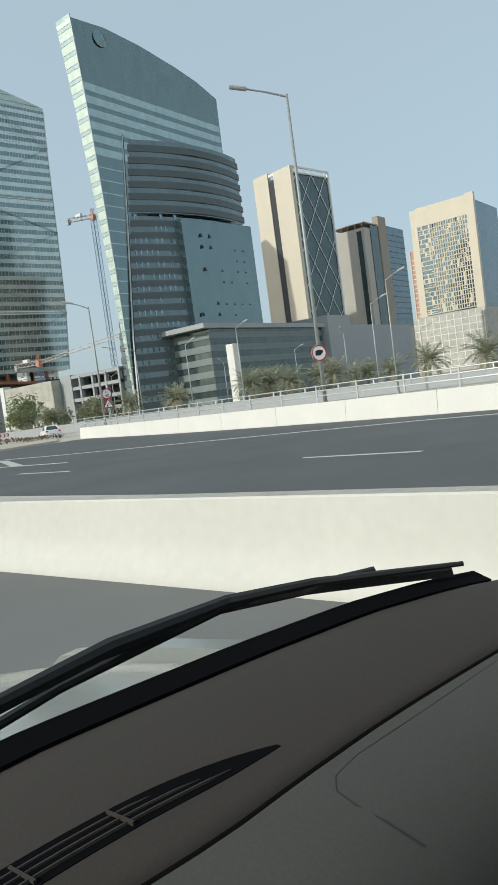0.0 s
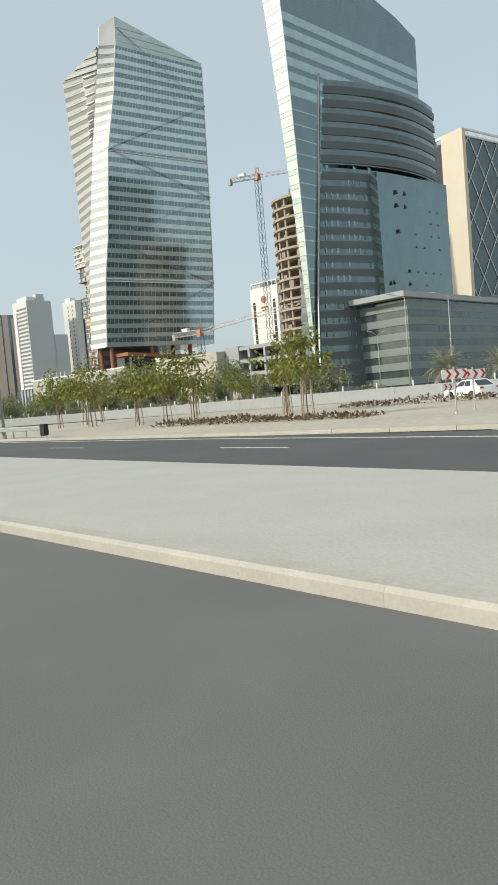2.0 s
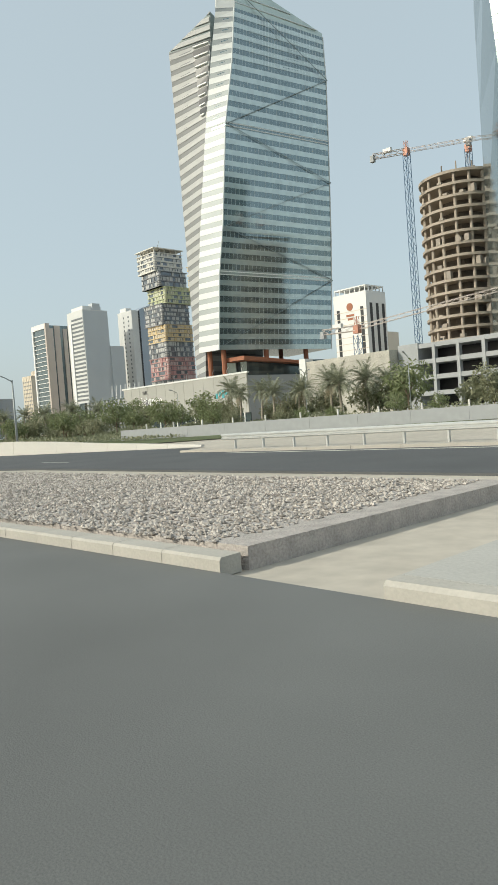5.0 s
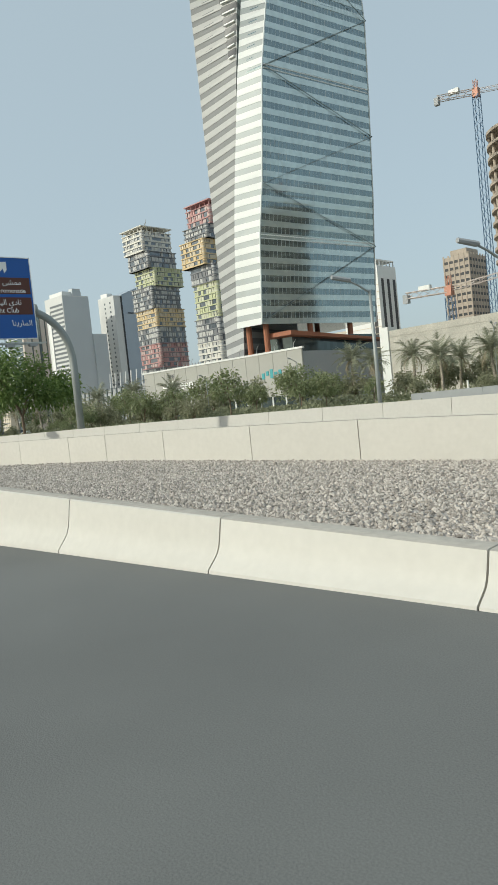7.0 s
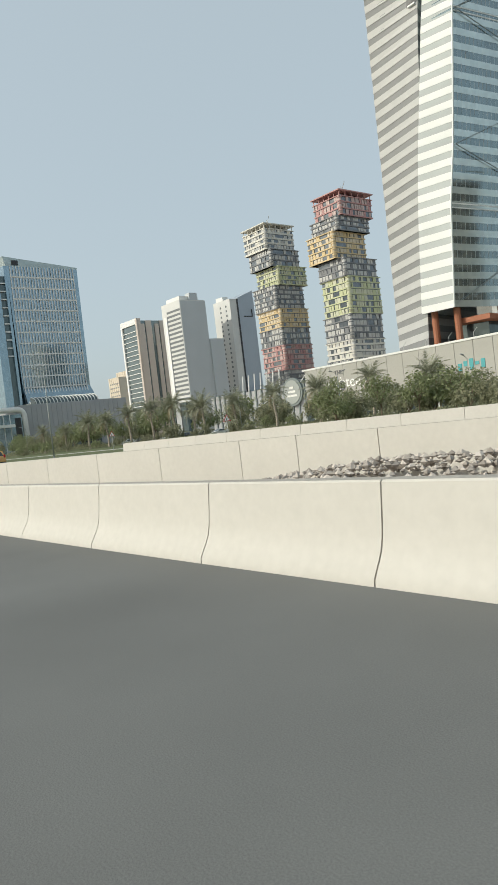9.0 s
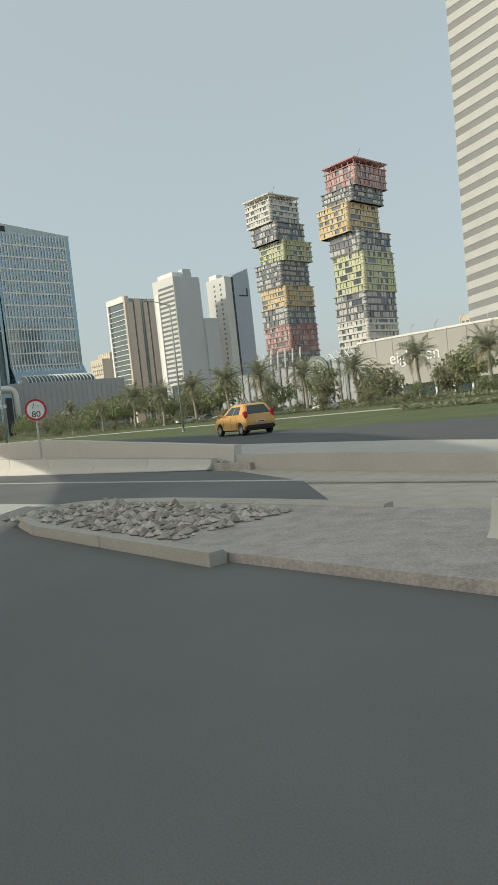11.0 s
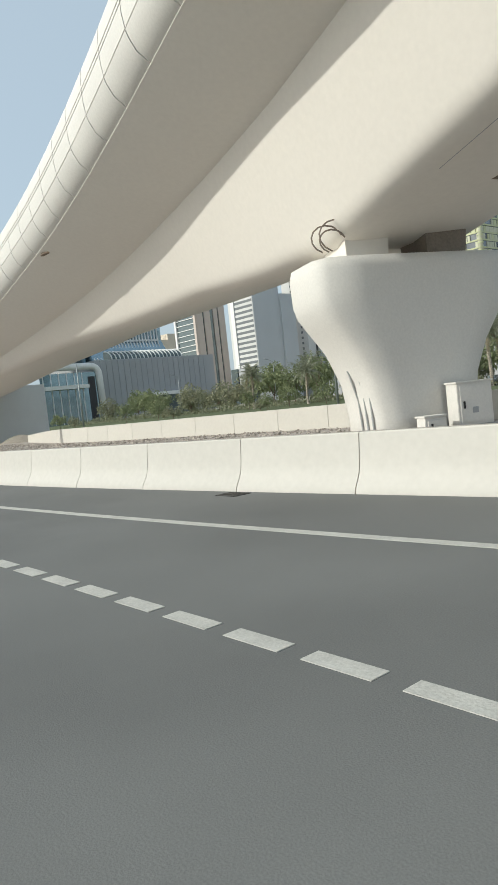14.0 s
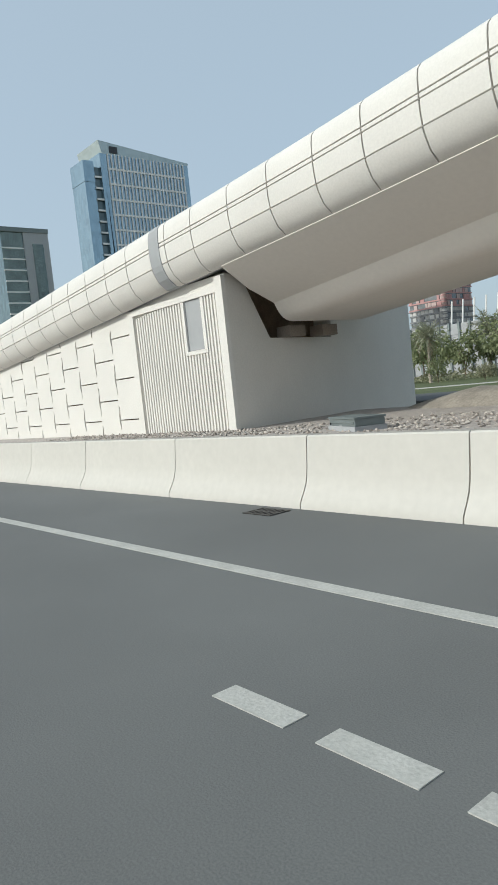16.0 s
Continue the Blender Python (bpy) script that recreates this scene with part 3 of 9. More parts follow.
# grey strip laid across the edge panels
for x in (337.0,):
    part("expansion_joint", deck_sweep([x - 0.28, x + 0.28], lambda q: [(near_edge(q) + u + 0.02, w + lerp(TIP, q)) for u, w in CURVE] + [(near_edge(q) + u - 0.2, w + lerp(TIP, q)) for u, w in CURVE[::-1]]), GREYC, fly)
for x in (303.4, 317.2):
    c, n = deck_frame(x)
    p = c + n * (near_edge(x) - 0.22)
    zz = lerp(TIP, x) - 0.05
    bm = bmesh.new()
    loft(bm, [[(p.x + a * w, p.y + b * d - 0.1 * (w - 0.5), zz + h) for a, b in ((-1, -1), (0.2, -0.7), (1, -0.3), (0.8, 0.6), (0.1, 1), (-0.9, 0.5))] for h, w, d in ((-0.08, 0.22, 0.07), (-0.06, 0.36, 0.12), (0.1, 0.36, 0.12))])
    bmesh.ops.recalc_face_normals(bm, faces=bm.faces[:])
    part("drain_recess", bm, DIRT_SHADE, fly, "rusty broken drain recess")
for x, y in ((281.0, -7.2), (276.9, -8.2), (270.5, -5.0), (264.5, -2.4)):
    z = lerp(SOF, x)
    bm = bmesh.new()
    loft(bm, [[(x + a * w, y + b * d, z + h) for a, b in ((-1, -1), (1, -1), (1, 1), (-1, 1))] for h, w, d in ((-0.36, 0.3, 0.16), (-0.34, 0.38, 0.2), (-0.24, 0.38, 0.2), (-0.2, 0.25, 0.14))])
    bmesh.ops.recalc_face_normals(bm, faces=bm.faces[:])
    lamp = part("soffit_lamp", bm, BARRIER, fly, "pale floodlight under the girder")
    bm = bmesh.new()
    for dx in (-0.16, 0.16):
        box(bm, x + dx - 0.02, x + dx + 0.02, y - 0.05, y + 0.05, z - 0.22, z + 0.12)
    box(bm, x - 0.2, x + 0.2, y - 0.1, y + 0.1, z - 0.06, z + 0.12)
    part("bracket", bm, GREYC, lamp)
bm = bmesh.new()
box(bm, 287.25, 287.95, -10.45, -10.15, 5.24, 5.6)
part("drain_recess", bm, DIRT_SHADE, fly)

# abutment with a notch for the girder seat
bm = bmesh.new()
prof = [(-11.25, 0), (-22.4, 0), (-22.4, 4.9), (-17.0, 4.9), (-16.6, 3.9), (-16.5, 3.15), (-13.1, 3.15), (-12.0, 5.0), (-11.25, 5.05)]
loft(bm, [[(334.8 - 0.18 * (y + 11.25), y, z) for y, z in prof], [(340.1, y, z) for y, z in prof]])
bmesh.ops.recalc_face_normals(bm, faces=bm.faces[:])
part("abutment", bm, WHITEC, fly)
# dark box put in for the shade behind the girder seat
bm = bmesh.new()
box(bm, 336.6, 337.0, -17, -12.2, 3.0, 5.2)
part("seat_shadow_gap", bm, DIRT_SHADE, fly)
for y in (-15.6, -14.1):
    bm = bmesh.new()
    box(bm, 334.9, 335.5, y - 0.35, y + 0.35, 3.15, 3.5)
    part("bearing", bm, BEARING, fly)
# ribbed plant-room wall
first = None
for k in range(30):
    x = 335.25 + 0.155 * k
    hgt = 2.87 if 335.72 < x < 337.0 else lerp(TIP, x) - 0.35
    bm = bmesh.new()
    box(bm, x, x + 0.085, -11.26, -11.17, 0.3, hgt)
    part("rib", bm, WHITEC, fly)
for k, a in enumerate(((334.8, 335.15, 0, 5.0), (339.95, 340.3, 0, 4.7), (335.0, 340.2, 4.55, 4.75), (335.8, 335.95, 2.95, 4.55), (336.85, 337.0, 2.95, 4.55), (335.8, 337.0, 2.85, 3.0))):
    bm = bmesh.new()
    box(bm, a[0], a[1], -11.27 - 0.004 * k, -11.12 - 0.004 * k, a[2] + 0.003 * k, a[3] - 0.003 * k)
    part("wall_trim", bm, WHITEC, fly)
bm = bmesh.new()
box(bm, 335.95, 336.85, -11.27, -11.2, 3.0, 4.55)
part("vent_panel", bm, GREYC, fly)
# retaining wall of interlocking panels
bm = bmesh.new()
loft(bm, [[(x, -11.45, 0), (x, -22, 0), (x, -22, lerp(TIP, x) + 0.3), (x, -11.45, lerp(TIP, x) + 0.3)] for x in (340.1, 360, 380, 396)])
bmesh.ops.recalc_face_normals(bm, faces=bm.faces[:])
part("earth_fill", bm, DIRT_SHADE, fly)
for i in range(38):
    x = 340.32 + 1.45 * i
    top = lerp(TIP, x + 1.4) + 0.25
    z = -0.5 - 0.75 * (i % 2)
    while z < top - 0.2:
        a, b = max(z, 0.0), min(z + 1.48, top)
        if b - a > 0.1:
            bm = bmesh.new()
            s = 0.05
            pts = [(x + 0.02, a + 0.012), (x + 1.42, a + 0.012), (x + 1.42, a + (b - a) * 0.33), (x + 1.42 + s, a + (b - a) * 0.4), (x + 1.42 + s, a + (b - a) * 0.62), (x + 1.42, b - (b - a) * 0.3), (x + 1.42, b - 0.012), (x + 0.02, b - 0.012), (x + 0.02, b - (b - a) * 0.3), (x + 0.02 + s, a + (b - a) * 0.62), (x + 0.02 + s, a + (b - a) * 0.4), (x + 0.02, a + (b - a) * 0.33)]
            loft(bm, [[(u, -11.2, w) for u, w in pts], [(u, -11.4, w) for u, w in pts]])
            bmesh.ops.recalc_face_normals(bm, faces=bm.faces[:])
            part("wall_block", bm, WHITEC, fly)
        z += 1.5
# flared pier
c, n = Vector((290.55, -10.75, 0)), Vector((0.36, 0.933, 0)).normalized()
d = Vector((n.y, -n.x, 0))
bm = bmesh.new()
rings = []
for z, wide, deep in ((0, 1.25, 0.95), (0.9, 1.27, 0.95), (1.7, 1.4, 0.96), (2.4, 1.72, 0.98), (2.9, 2.08, 1.0), (3.25, 2.32, 1.02), (3.5, 2.4, 1.03), (4.1, 2.42, 1.04), (4.32, 2.36, 1.0)):
    ring = []
    for k in range(24):
        a = 2 * math.pi * k / 24
        ca, sa = math.cos(a), math.sin(a)
        r = (abs(ca) ** 7 + abs(sa) ** 7) ** (-1 / 7)
        ring.append(c + n * (wide * r * ca) + d * (deep * r * sa) + Vector((0, 0, z)))
    rings.append(ring)
loft(bm, rings)
bmesh.ops.recalc_face_normals(bm, faces=bm.faces[:])
part("pier", bm, WHITEC, fly, smooth=True)
for s in (-1.0, 1.0):
    bm = bmesh.new()
    p = c + n * s
    loft(bm, [[p + n * a + d * b + Vector((0, 0, z)) for a, b in ((-w, -w), (w, -w), (w, w), (-w, w))] for z, w in ((4.3, 0.5), (5.1, 0.55))])
    bmesh.ops.recalc_face_normals(bm, faces=bm.faces[:])
    part("bearing", bm, BEARING if s < 0 else SOFFIT, fly, "brown steel bearing" if s < 0 else "pale concrete bearing plinth")
for k, q in enumerate((0.42, 0.3, 0.36)):
    bm = bmesh.new()
    p = c + n * (1.9 + 0.1 * k) - d * 0.75
    tube(bm, [p + n * (q * math.cos(a) - 0.1) + d * 0.05 * k + Vector((0, 0, 4.45 + q * 0.8 * (1 + math.sin(a)))) for a in [-1.2 + 0.45 * i for i in range(10)]], 0.018, 5)
    part("cable", bm, BEARING, fly, "loose loop of dark cable")
for k, s in enumerate((-0.25, 0.0, 0.25)):
    bm = bmesh.new()
    p = c + n * 1.28 - d * (0.3 + s)
    tube(bm, [p + Vector((0, 0, 0.5)), p + n * 0.05 + Vector((0, 0, 1.3 + 0.2 * k)), p + n * 0.25 + Vector((0, 0, 2.0 + 0.25 * k))], 0.025, 6)
    part("conduit", bm, STEEL, fly)

# ---------------------------------------------------------------- buildings
WING = mat("louvre_cladding", (0.47, 0.47, 0.46), 0.6, 0.0, var=0.08, scale=0.2, fine=4, bump=0.1)
# near-black for windows and trim, and for shade painted into openings and slots
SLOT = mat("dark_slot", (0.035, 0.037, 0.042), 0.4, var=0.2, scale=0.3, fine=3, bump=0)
WHITE_TRIM = mat("white_trim", (0.72, 0.72, 0.70), 0.5, var=0.05, scale=0.3, fine=3, bump=0)
BROWN = mat("brown_cladding", (0.33, 0.285, 0.24), 0.7, var=0.08, scale=0.2, fine=3, bump=0.05)
STONE = mat("stone_cladding", (0.47, 0.445, 0.395), 0.9, var=0.3, scale=0.3, fine=3, bump=0.2)
RUST = mat("terracotta_panel", (0.34, 0.13, 0.07), 0.6, var=0.1, scale=0.4, fine=4, bump=0)
CRANE_B = mat("crane_blue", (0.10, 0.17, 0.27), 0.5, 0.3, var=0.1, scale=1, fine=8, bump=0)
CRANE_O = mat("crane_orange", (0.48, 0.23, 0.16), 0.5, 0.1, var=0.1, scale=1, fine=8, bump=0)


def ring_at(rings, z):
    for (za, a), (zb, b) in zip(rings, rings[1:]):
        if z <= zb + 1e-6:
            k = (z - za) / (zb - za)
            return [(p[0] + (q[0] - p[0]) * k, p[1] + (q[1] - p[1]) * k) for p, q in zip(a, b)]
    return rings[-1][1]


def swell(pts, d):
    cx, cy = sum(p[0] for p in pts) / len(pts), sum(p[1] for p in pts) / len(pts)
    out = []
    for x, y in pts:
        r = math.hypot(x - cx, y - cy)
        out.append((x + (x - cx) / r * d, y + (y - cy) / r * d))
    return out


def tower_body(name, rings, material, parent):
    bm = bmesh.new()
    loft(bm, [[(x, y, z) for x, y in r] for z, r in rings])
    bmesh.ops.recalc_face_normals(bm, faces=bm.faces[:])
    return part(name, bm, material, parent)


def storeys(rings, step=2.05):
    """The same rings cut into short storeys, so that a twisting face stays true between its floors."""
    n = max(1, round((rings[-1][0] - rings[0][0]) / step))
    zs = sorted({*[rings[0][0] + (rings[-1][0] - rings[0][0]) * k / n for k in range(n + 1)], *[z for z, _ in rings]})
    return [(z, ring_at(rings, z)) for z in zs]


def face_band(rings, i, j, z0, z1, material, parent, out=0.1, name="floor_band", f0=0.0, f1=1.0):
    """A slab laid on the face between corners i and j, from z0 to z1."""
    rows = []
    for z in (z0, z1):
        r = ring_at(rings, z)
        a, b = Vector((*r[i], z)), Vector((*r[j], z))
        c = sum((Vector((*p, z)) for p in r), Vector()) / len(r)
        d = (b - a).normalized()
        nrm = Vector((d.y, -d.x, 0))
        if ((a + b) / 2 - c).dot(nrm) < 0:
            nrm = -nrm
        a, b = a.lerp(b, f0), a.lerp(b, f1)
        rows.append([a + nrm * out, b + nrm * out, b - nrm * 0.1, a - nrm * 0.1])
    bm = bmesh.new()
    loft(bm, rows)
    bmesh.ops.recalc_face_normals(bm, faces=bm.faces[:])
    return part(name, bm, material, parent)


def bands(rings, floor, frac, material, parent, out=0.35, z_from=None, z_to=None, name="floor_band"):
    """A cladding band round the tower at every floor."""
    z, top = (rings[0][0] if z_from is None else z_from), (rings[-1][0] if z_to is None else z_to)
    while z + floor * frac < top:
        bm = bmesh.new()
        loft(bm, [[(x, y, w) for x, y in swell(ring_at(rings, w), out)] for w in (z, z + floor * frac)])
        bmesh.ops.recalc_face_normals(bm, faces=bm.faces[:])
        part(name, bm, material, parent)
        z += floor


def fins(rings, i, j, n, material, parent, size=0.18, z_from=None, z_to=None, name="mullion"):
    """Fine vertical mullions on the face between corners i and j of the rings."""
    za, zb = (rings[0][0] if z_from is None else z_from), (rings[-1][0] if z_to is None else z_to)
    zs = sorted({za, zb, *[z for z, _ in rings if za < z < zb]})
    bm = bmesh.new()
    for k in range(1, n):
        f = k / n
        rows = []
        for z in zs:
            r = ring_at(rings, z)
            a, b = Vector((*r[i], 0)), Vector((*r[j], 0))
            d = (b - a).normalized()
            nrm = Vector((d.y, -d.x, 0))
            c = sum((Vector((*p, 0)) for p in r), Vector()) / len(r)
            p = a + (b - a) * f
            if (p - c).dot(nrm) < 0:
                nrm = -nrm
            rows.append([p + d * u * size + nrm * w * size + Vector((0, 0, z)) for u, w in ((-0.5, -0.5), (0.5, -0.5), (0.5, 1.0), (-0.5, 1.0))])
        loft(bm, rows)
    bmesh.ops.recalc_face_normals(bm, faces=bm.faces[:])
    return part(name, bm, material, parent, kind="stuff")


# --- twisted glass tower: corners B, C, D and a back corner, and a lower wing
B = [(28, 309, -171.5), (57, 307.5, -173), (75, 306.3, -174.5), (112, 303, -178), (137, 300, -180.5), (158, 297, -182.5)]
T1 = [(28, [(309, -171.5), (298.5, -172.8), (289, -226.5), (318, -231)]),
      (57, [(307.5, -173), (297.5, -175), (288.8, -229.5), (318, -233)]),
      (75, [(306.3, -174.5), (296, -177.2), (287, -229), (318, -233)]),
      (112, [(303, -178), (293.5, -180), (284.5, -228.4), (317, -232)]),
      (137, [(300, -180.5), (292.5, -185), (283.4, -228.4), (316, -230)]),
      (157, [(297, -182.5), (292.5, -188), (286.5, -232), (316, -230)])]
t1 = thing("glass_tower", (0, 0, 0), "tall twisted glass tower with pale floor bands on a raised podium", "building", "city towers")
T1 = storeys(T1)
SPANDREL = glass_wall("spandrel_glass", (0.60, 0.68, 0.665), 0.16, 0.10, (4.1, 1.6), 0.55)
PALE_SLAB = mat("pale_slab_cladding", (0.74, 0.75, 0.73), 0.5, 0.0, var=0.05, scale=0.2, fine=3, bump=0)
MID_SLAB = mat("mid_grey_cladding", (0.36, 0.385, 0.385), 0.5, 0.1, var=0.08, scale=0.2, fine=3, bump=0)
tower_body("curtain_wall", T1, glass_wall("tower_glass", (0.25, 0.315, 0.33), 0.08, 0.12, (4.1, 1.6)), t1)
for k in range(32):
    z = 28 + 4.05 * k
    face_band(T1, 1, 2, z, z + 1.95, SPANDREL, t1, 0.06)
    face_band(T1, 0, 1, z, z + 2.1, PALE_SLAB, t1, 0.10, "slab_edge")
    face_band(T1, 0, 1, z + 2.1, z + 4.05, MID_SLAB, t1, 0.04, "glazing_band")
for z in (56.2, 57.4, 111.4, 112.6):
    face_band(T1, 1, 2, z, z + 0.35, PALE_SLAB, t1, 0.12, "trim_line")
for i, j in ((0, 1), (1, 2)):
    bm = bmesh.new()
    tube(bm, [(*swell(r, 0.15)[j], z) for z, r in T1], 0.28, 5)
    part("corner_trim", bm, BAND_PALE, t1)
fins(T1, 1, 2, 30, BAND_PALE, t1, 0.05)
bm = bmesh.new()
loft(bm, [[(297, -182.5, 157), (292.5, -188, 157), (286.5, -232, 157), (316, -230, 157)], [(296.6, -183, 165), (292.6, -188.6, 169.5), (287, -232.6, 159), (315, -229, 158)]])
bmesh.ops.recalc_face_normals(bm, faces=bm.faces[:])
part("crown", bm, glass_wall("crown_glass", (0.52, 0.60, 0.56), 0.15, 0.10, (2.0, 2.0), 0.5), t1)
bm = bmesh.new()
end = [(297, -182.5, 157), (292.5, -188, 157), (292.6, -188.6, 169.3), (296.6, -183, 164.9)]
loft(bm, [[(x + 0.12, y + 0.1, z) for x, y, z in end], [(x - 0.2, y - 0.1, z) for x, y, z in end]])
bmesh.ops.recalc_face_normals(bm, faces=bm.faces[:])
part("crown_end", bm, PALE_SLAB, t1)
for k in range(3):
    bm = bmesh.new()
    zz = 159.2 + 2.9 * k
    f = 0.93 - 0.3 * k
    loft(bm, [[(292.4 - 5.8 * u, -188.2 - 44 * u, w) for u in (0.0, f)] + [(292.7 - 5.8 * u, -188.2 - 44 * u, w) for u in (f, 0.0)] for w in (zz, zz + 0.35)])
    bmesh.ops.recalc_face_normals(bm, faces=bm.faces[:])
    part("crown_rail", bm, BAND_PALE, t1)
zig = [(165, 293.0, -189.0), (137, 283.2, -228.6), (112, 293.3, -180.0), (96, 285.2, -228.9), (74, 295.8, -177.2), (56.5, 288.4, -229.6), (29, 298.2, -173.0)]
for p, q in zip(zig, zig[1:]):
    bm = bmesh.new()
    rod(bm, (p[1] - 0.45, p[2], p[0]), (q[1] - 0.45, q[2], q[0]), 0.13, n=6)
    part("brace", bm, BAND_DARK, t1)
WG = [(17, [(331, -187.5), (310, -174.5), (318, -215), (332, -215)]), (110, [(326.5, -183), (306, -180.2), (317, -215), (330, -215)]), (151, [(324, -180.2), (306, -187), (316, -212), (328, -212)])]
WG = storeys(WG)
wing = tower_body("wing", WG, mat("louvre_shade", (0.235, 0.24, 0.24), 0.7, var=0.1, scale=0.3, fine=4, bump=0.05), t1)
bands(WG, 4.1, 0.52, WING, t1, 0.10, name="louvre_band")
bm = bmesh.new()
loft(bm, [[(324, -180.2, 151), (306, -187, 151), (316, -212, 151), (328, -212, 151)], [(324, -180.2, 151.5), (305, -187, 161), (316, -212, 161), (328, -212, 151.5)]])
bmesh.ops.recalc_face_normals(bm, faces=bm.faces[:])
part("wing_roof", bm, BAND_DARK, t1)
for zz in (151.6, 154.4, 157.4, 160.2):
    f = (zz - 151.2) / 9.8
    p, q = Vector((324 - 19 * f, -180.2 - 6.8 * f, zz)), Vector((305.6, -186.8, zz))
    out = Vector((0.34, -0.94, 0)) * -0.3
    bm = bmesh.new()
    h = 1.7 if zz < 160 else 0.8
    e = p + Vector((-19, -6.8, 9.8)) * (h / 9.8)
    loft(bm, [[p + out, q + out, q - out, p - out], [e + out, q + out + Vector((0, 0, h)), q - out + Vector((0, 0, h)), e - out]])
    bmesh.ops.recalc_face_normals(bm, faces=bm.faces[:])
    part("louvre_band", bm, WING, t1)
# dark slabs on the face paint the shade of the balcony recesses
for k in range(8):
    zz = 121.3 + 4.1 * k
    recess = face_band(WG, 0, 1, zz, min(zz + 2.7, 150.9), SLOT, t1, 0.16, "balcony_recess", 0.80 - 0.035 * k, 0.985)
    face_band(WG, 0, 1, zz - 0.5, zz, PALE_SLAB, t1, 0.9, "balcony_slab", 0.84 - 0.035 * k, 0.97)
for x, y in ((307, -175), (300, -176), (296, -195), (293, -215), (312, -220), (315, -185)):
    bm = bmesh.new()
    rod(bm, (x, y, 16), (x, y, 28.2), 1.0, n=10)
    part("column", bm, RUST, t1)
bm = bmesh.new()
prism(bm, [(303, -180), (294, -182), (288, -224), (314, -226)], 16.5, 23.5)
part("lobby", bm, GLASS_DARK, t1)
bm = bmesh.new()
loft(bm, [[(301, -177, 23.5), (291, -178, 23.5), (282.5, -222, 20.5), (312, -226, 20.5)], [(301, -177, 25.0), (291, -178, 25.0), (282.5, -222, 21.2), (312, -226, 21.2)]])
part("canopy", bm, RUST, t1, "rust-red canopy over the lobby")

# --- mall under it
MALL_WALL = mat("mall_stone", (0.40, 0.39, 0.36), 0.8, var=0.1, scale=0.15, fine=3, bump=0.05, island=0.3)
mall = thing("mall", (0, 0, 0), "long low shopping mall with a pale stone wall", "building", "low buildings")
bm = bmesh.new()
box(bm, 278, 356, -240, -167, 0, 16.6)
part("wall", bm, GREYC, mall)
for k in range(13):
    bm = bmesh.new()
    a = 278 + 6 * k
    box(bm, a + 0.06, a + 5.94, -167.02, -166.4, 3.6, 17.4)
    part("wall_panel", bm, MALL_WALL, mall)
bm = bmesh.new()
box(bm, 277.4, 357, -167.1, -166.2, 17.42, 18.0)
part("cornice", bm, WHITE_TRIM, mall)
bm = bmesh.new()
box(bm, 277.4, 357, -166.9, -166.6, 0, 3.6)
part("shopfront", bm, GLASS_DARK, mall)
for k in range(14):
    bm = bmesh.new()
    box(bm, 280 + 5.6 * k, 280.5 + 5.6 * k, -166.5, -166.2, 0, 3.58)
    part("shop_pier", bm, WHITE_TRIM, mall)
for k in range(9):
    bm = bmesh.new()
    x = 283 + 8 * k
    tube(bm, [(x, -169, 16.4), (x, -169, 19.6), (x - 1.6, -168.4, 20.6)], 0.09, 6)
    part("roof_lamp", bm, STEEL, mall)


def words(text, size, material, parent, at, rot, name="lettering", depth=0.06, align="LEFT"):
    """Raised lettering, turned into a mesh."""
    cu = bpy.data.curves.new(name, "FONT")
    cu.body, cu.size, cu.extrude, cu.align_x = text, size, depth, align
    tmp = bpy.data.objects.new(name, cu)
    scene.collection.objects.link(tmp)
    me = bpy.data.meshes.new_from_object(tmp.evaluated_get(bpy.context.evaluated_depsgraph_get()))
    bpy.data.objects.remove(tmp)
    bpy.data.curves.remove(cu)
    me.materials.clear()
    me.materials.append(material)
    ob = new(name, me)
    ob.parent = parent
    ob.location, ob.rotation_euler = at, rot
    return ob


SIGN_GREY = mat("grey_lettering", (0.16, 0.16, 0.17), 0.5, bump=0)
SIGN_WHITE = mat("white_lettering", (0.85, 0.85, 0.83), 0.5, bump=0)
words("eighteen", 5.0, SIGN_WHITE, mall, (345.5, -166.3, 10.0), (radians(90), 0, radians(180)))
words("THE", 2.0, SIGN_GREY, mall, (342.0, -166.28, 14.4), (radians(90), 0, radians(180)))
words("18", 4.4, SIGN_GREY, mall, (342.2, -166.2, 9.2), (radians(90), 0, radians(180)))
for k in range(5):
    bm = bmesh.new()
    x = 294 - 1.8 * k
    box(bm, x, x + 1.2, -166.4, -166.25, 9.5 + (k % 2), 11.4 + (k % 3) * 0.5)
    part("sign_bar", bm, mat("teal_lettering", (0.08, 0.35, 0.38), 0.5, bump=0) if k == 0 else bpy.data.materials["teal_lettering"], mall)

# --- leaning sail tower
SAIL_BAND = glass_wall("sail_band_glass", (0.42, 0.51, 0.50), 0.2, 0.1, (4.1, 1.6))
sail_l = lambda z: lerp([(0, -160), (48, -159.3), (83, -158), (104, -157), (129, -155.2)], z)
ROOF = [(-226, 119.8), (-215, 123.6), (-203, 126.0), (-186, 128.4), (-170, 129.4), (-155.2, 128.6)]
t2 = thing("sail_tower", (0, 0, 0), "leaning sail-shaped teal glass tower with a curved top", "building", "city towers")


def sail(y, z, out=0.0):
    """A point of the sail's front, which turns a little away from the road."""
    k = (y + 160) / -66
    return (172 - 6.5 * k - out, -160 - 57 * k, z * (1 - 0.035 * max(0.0, k)))


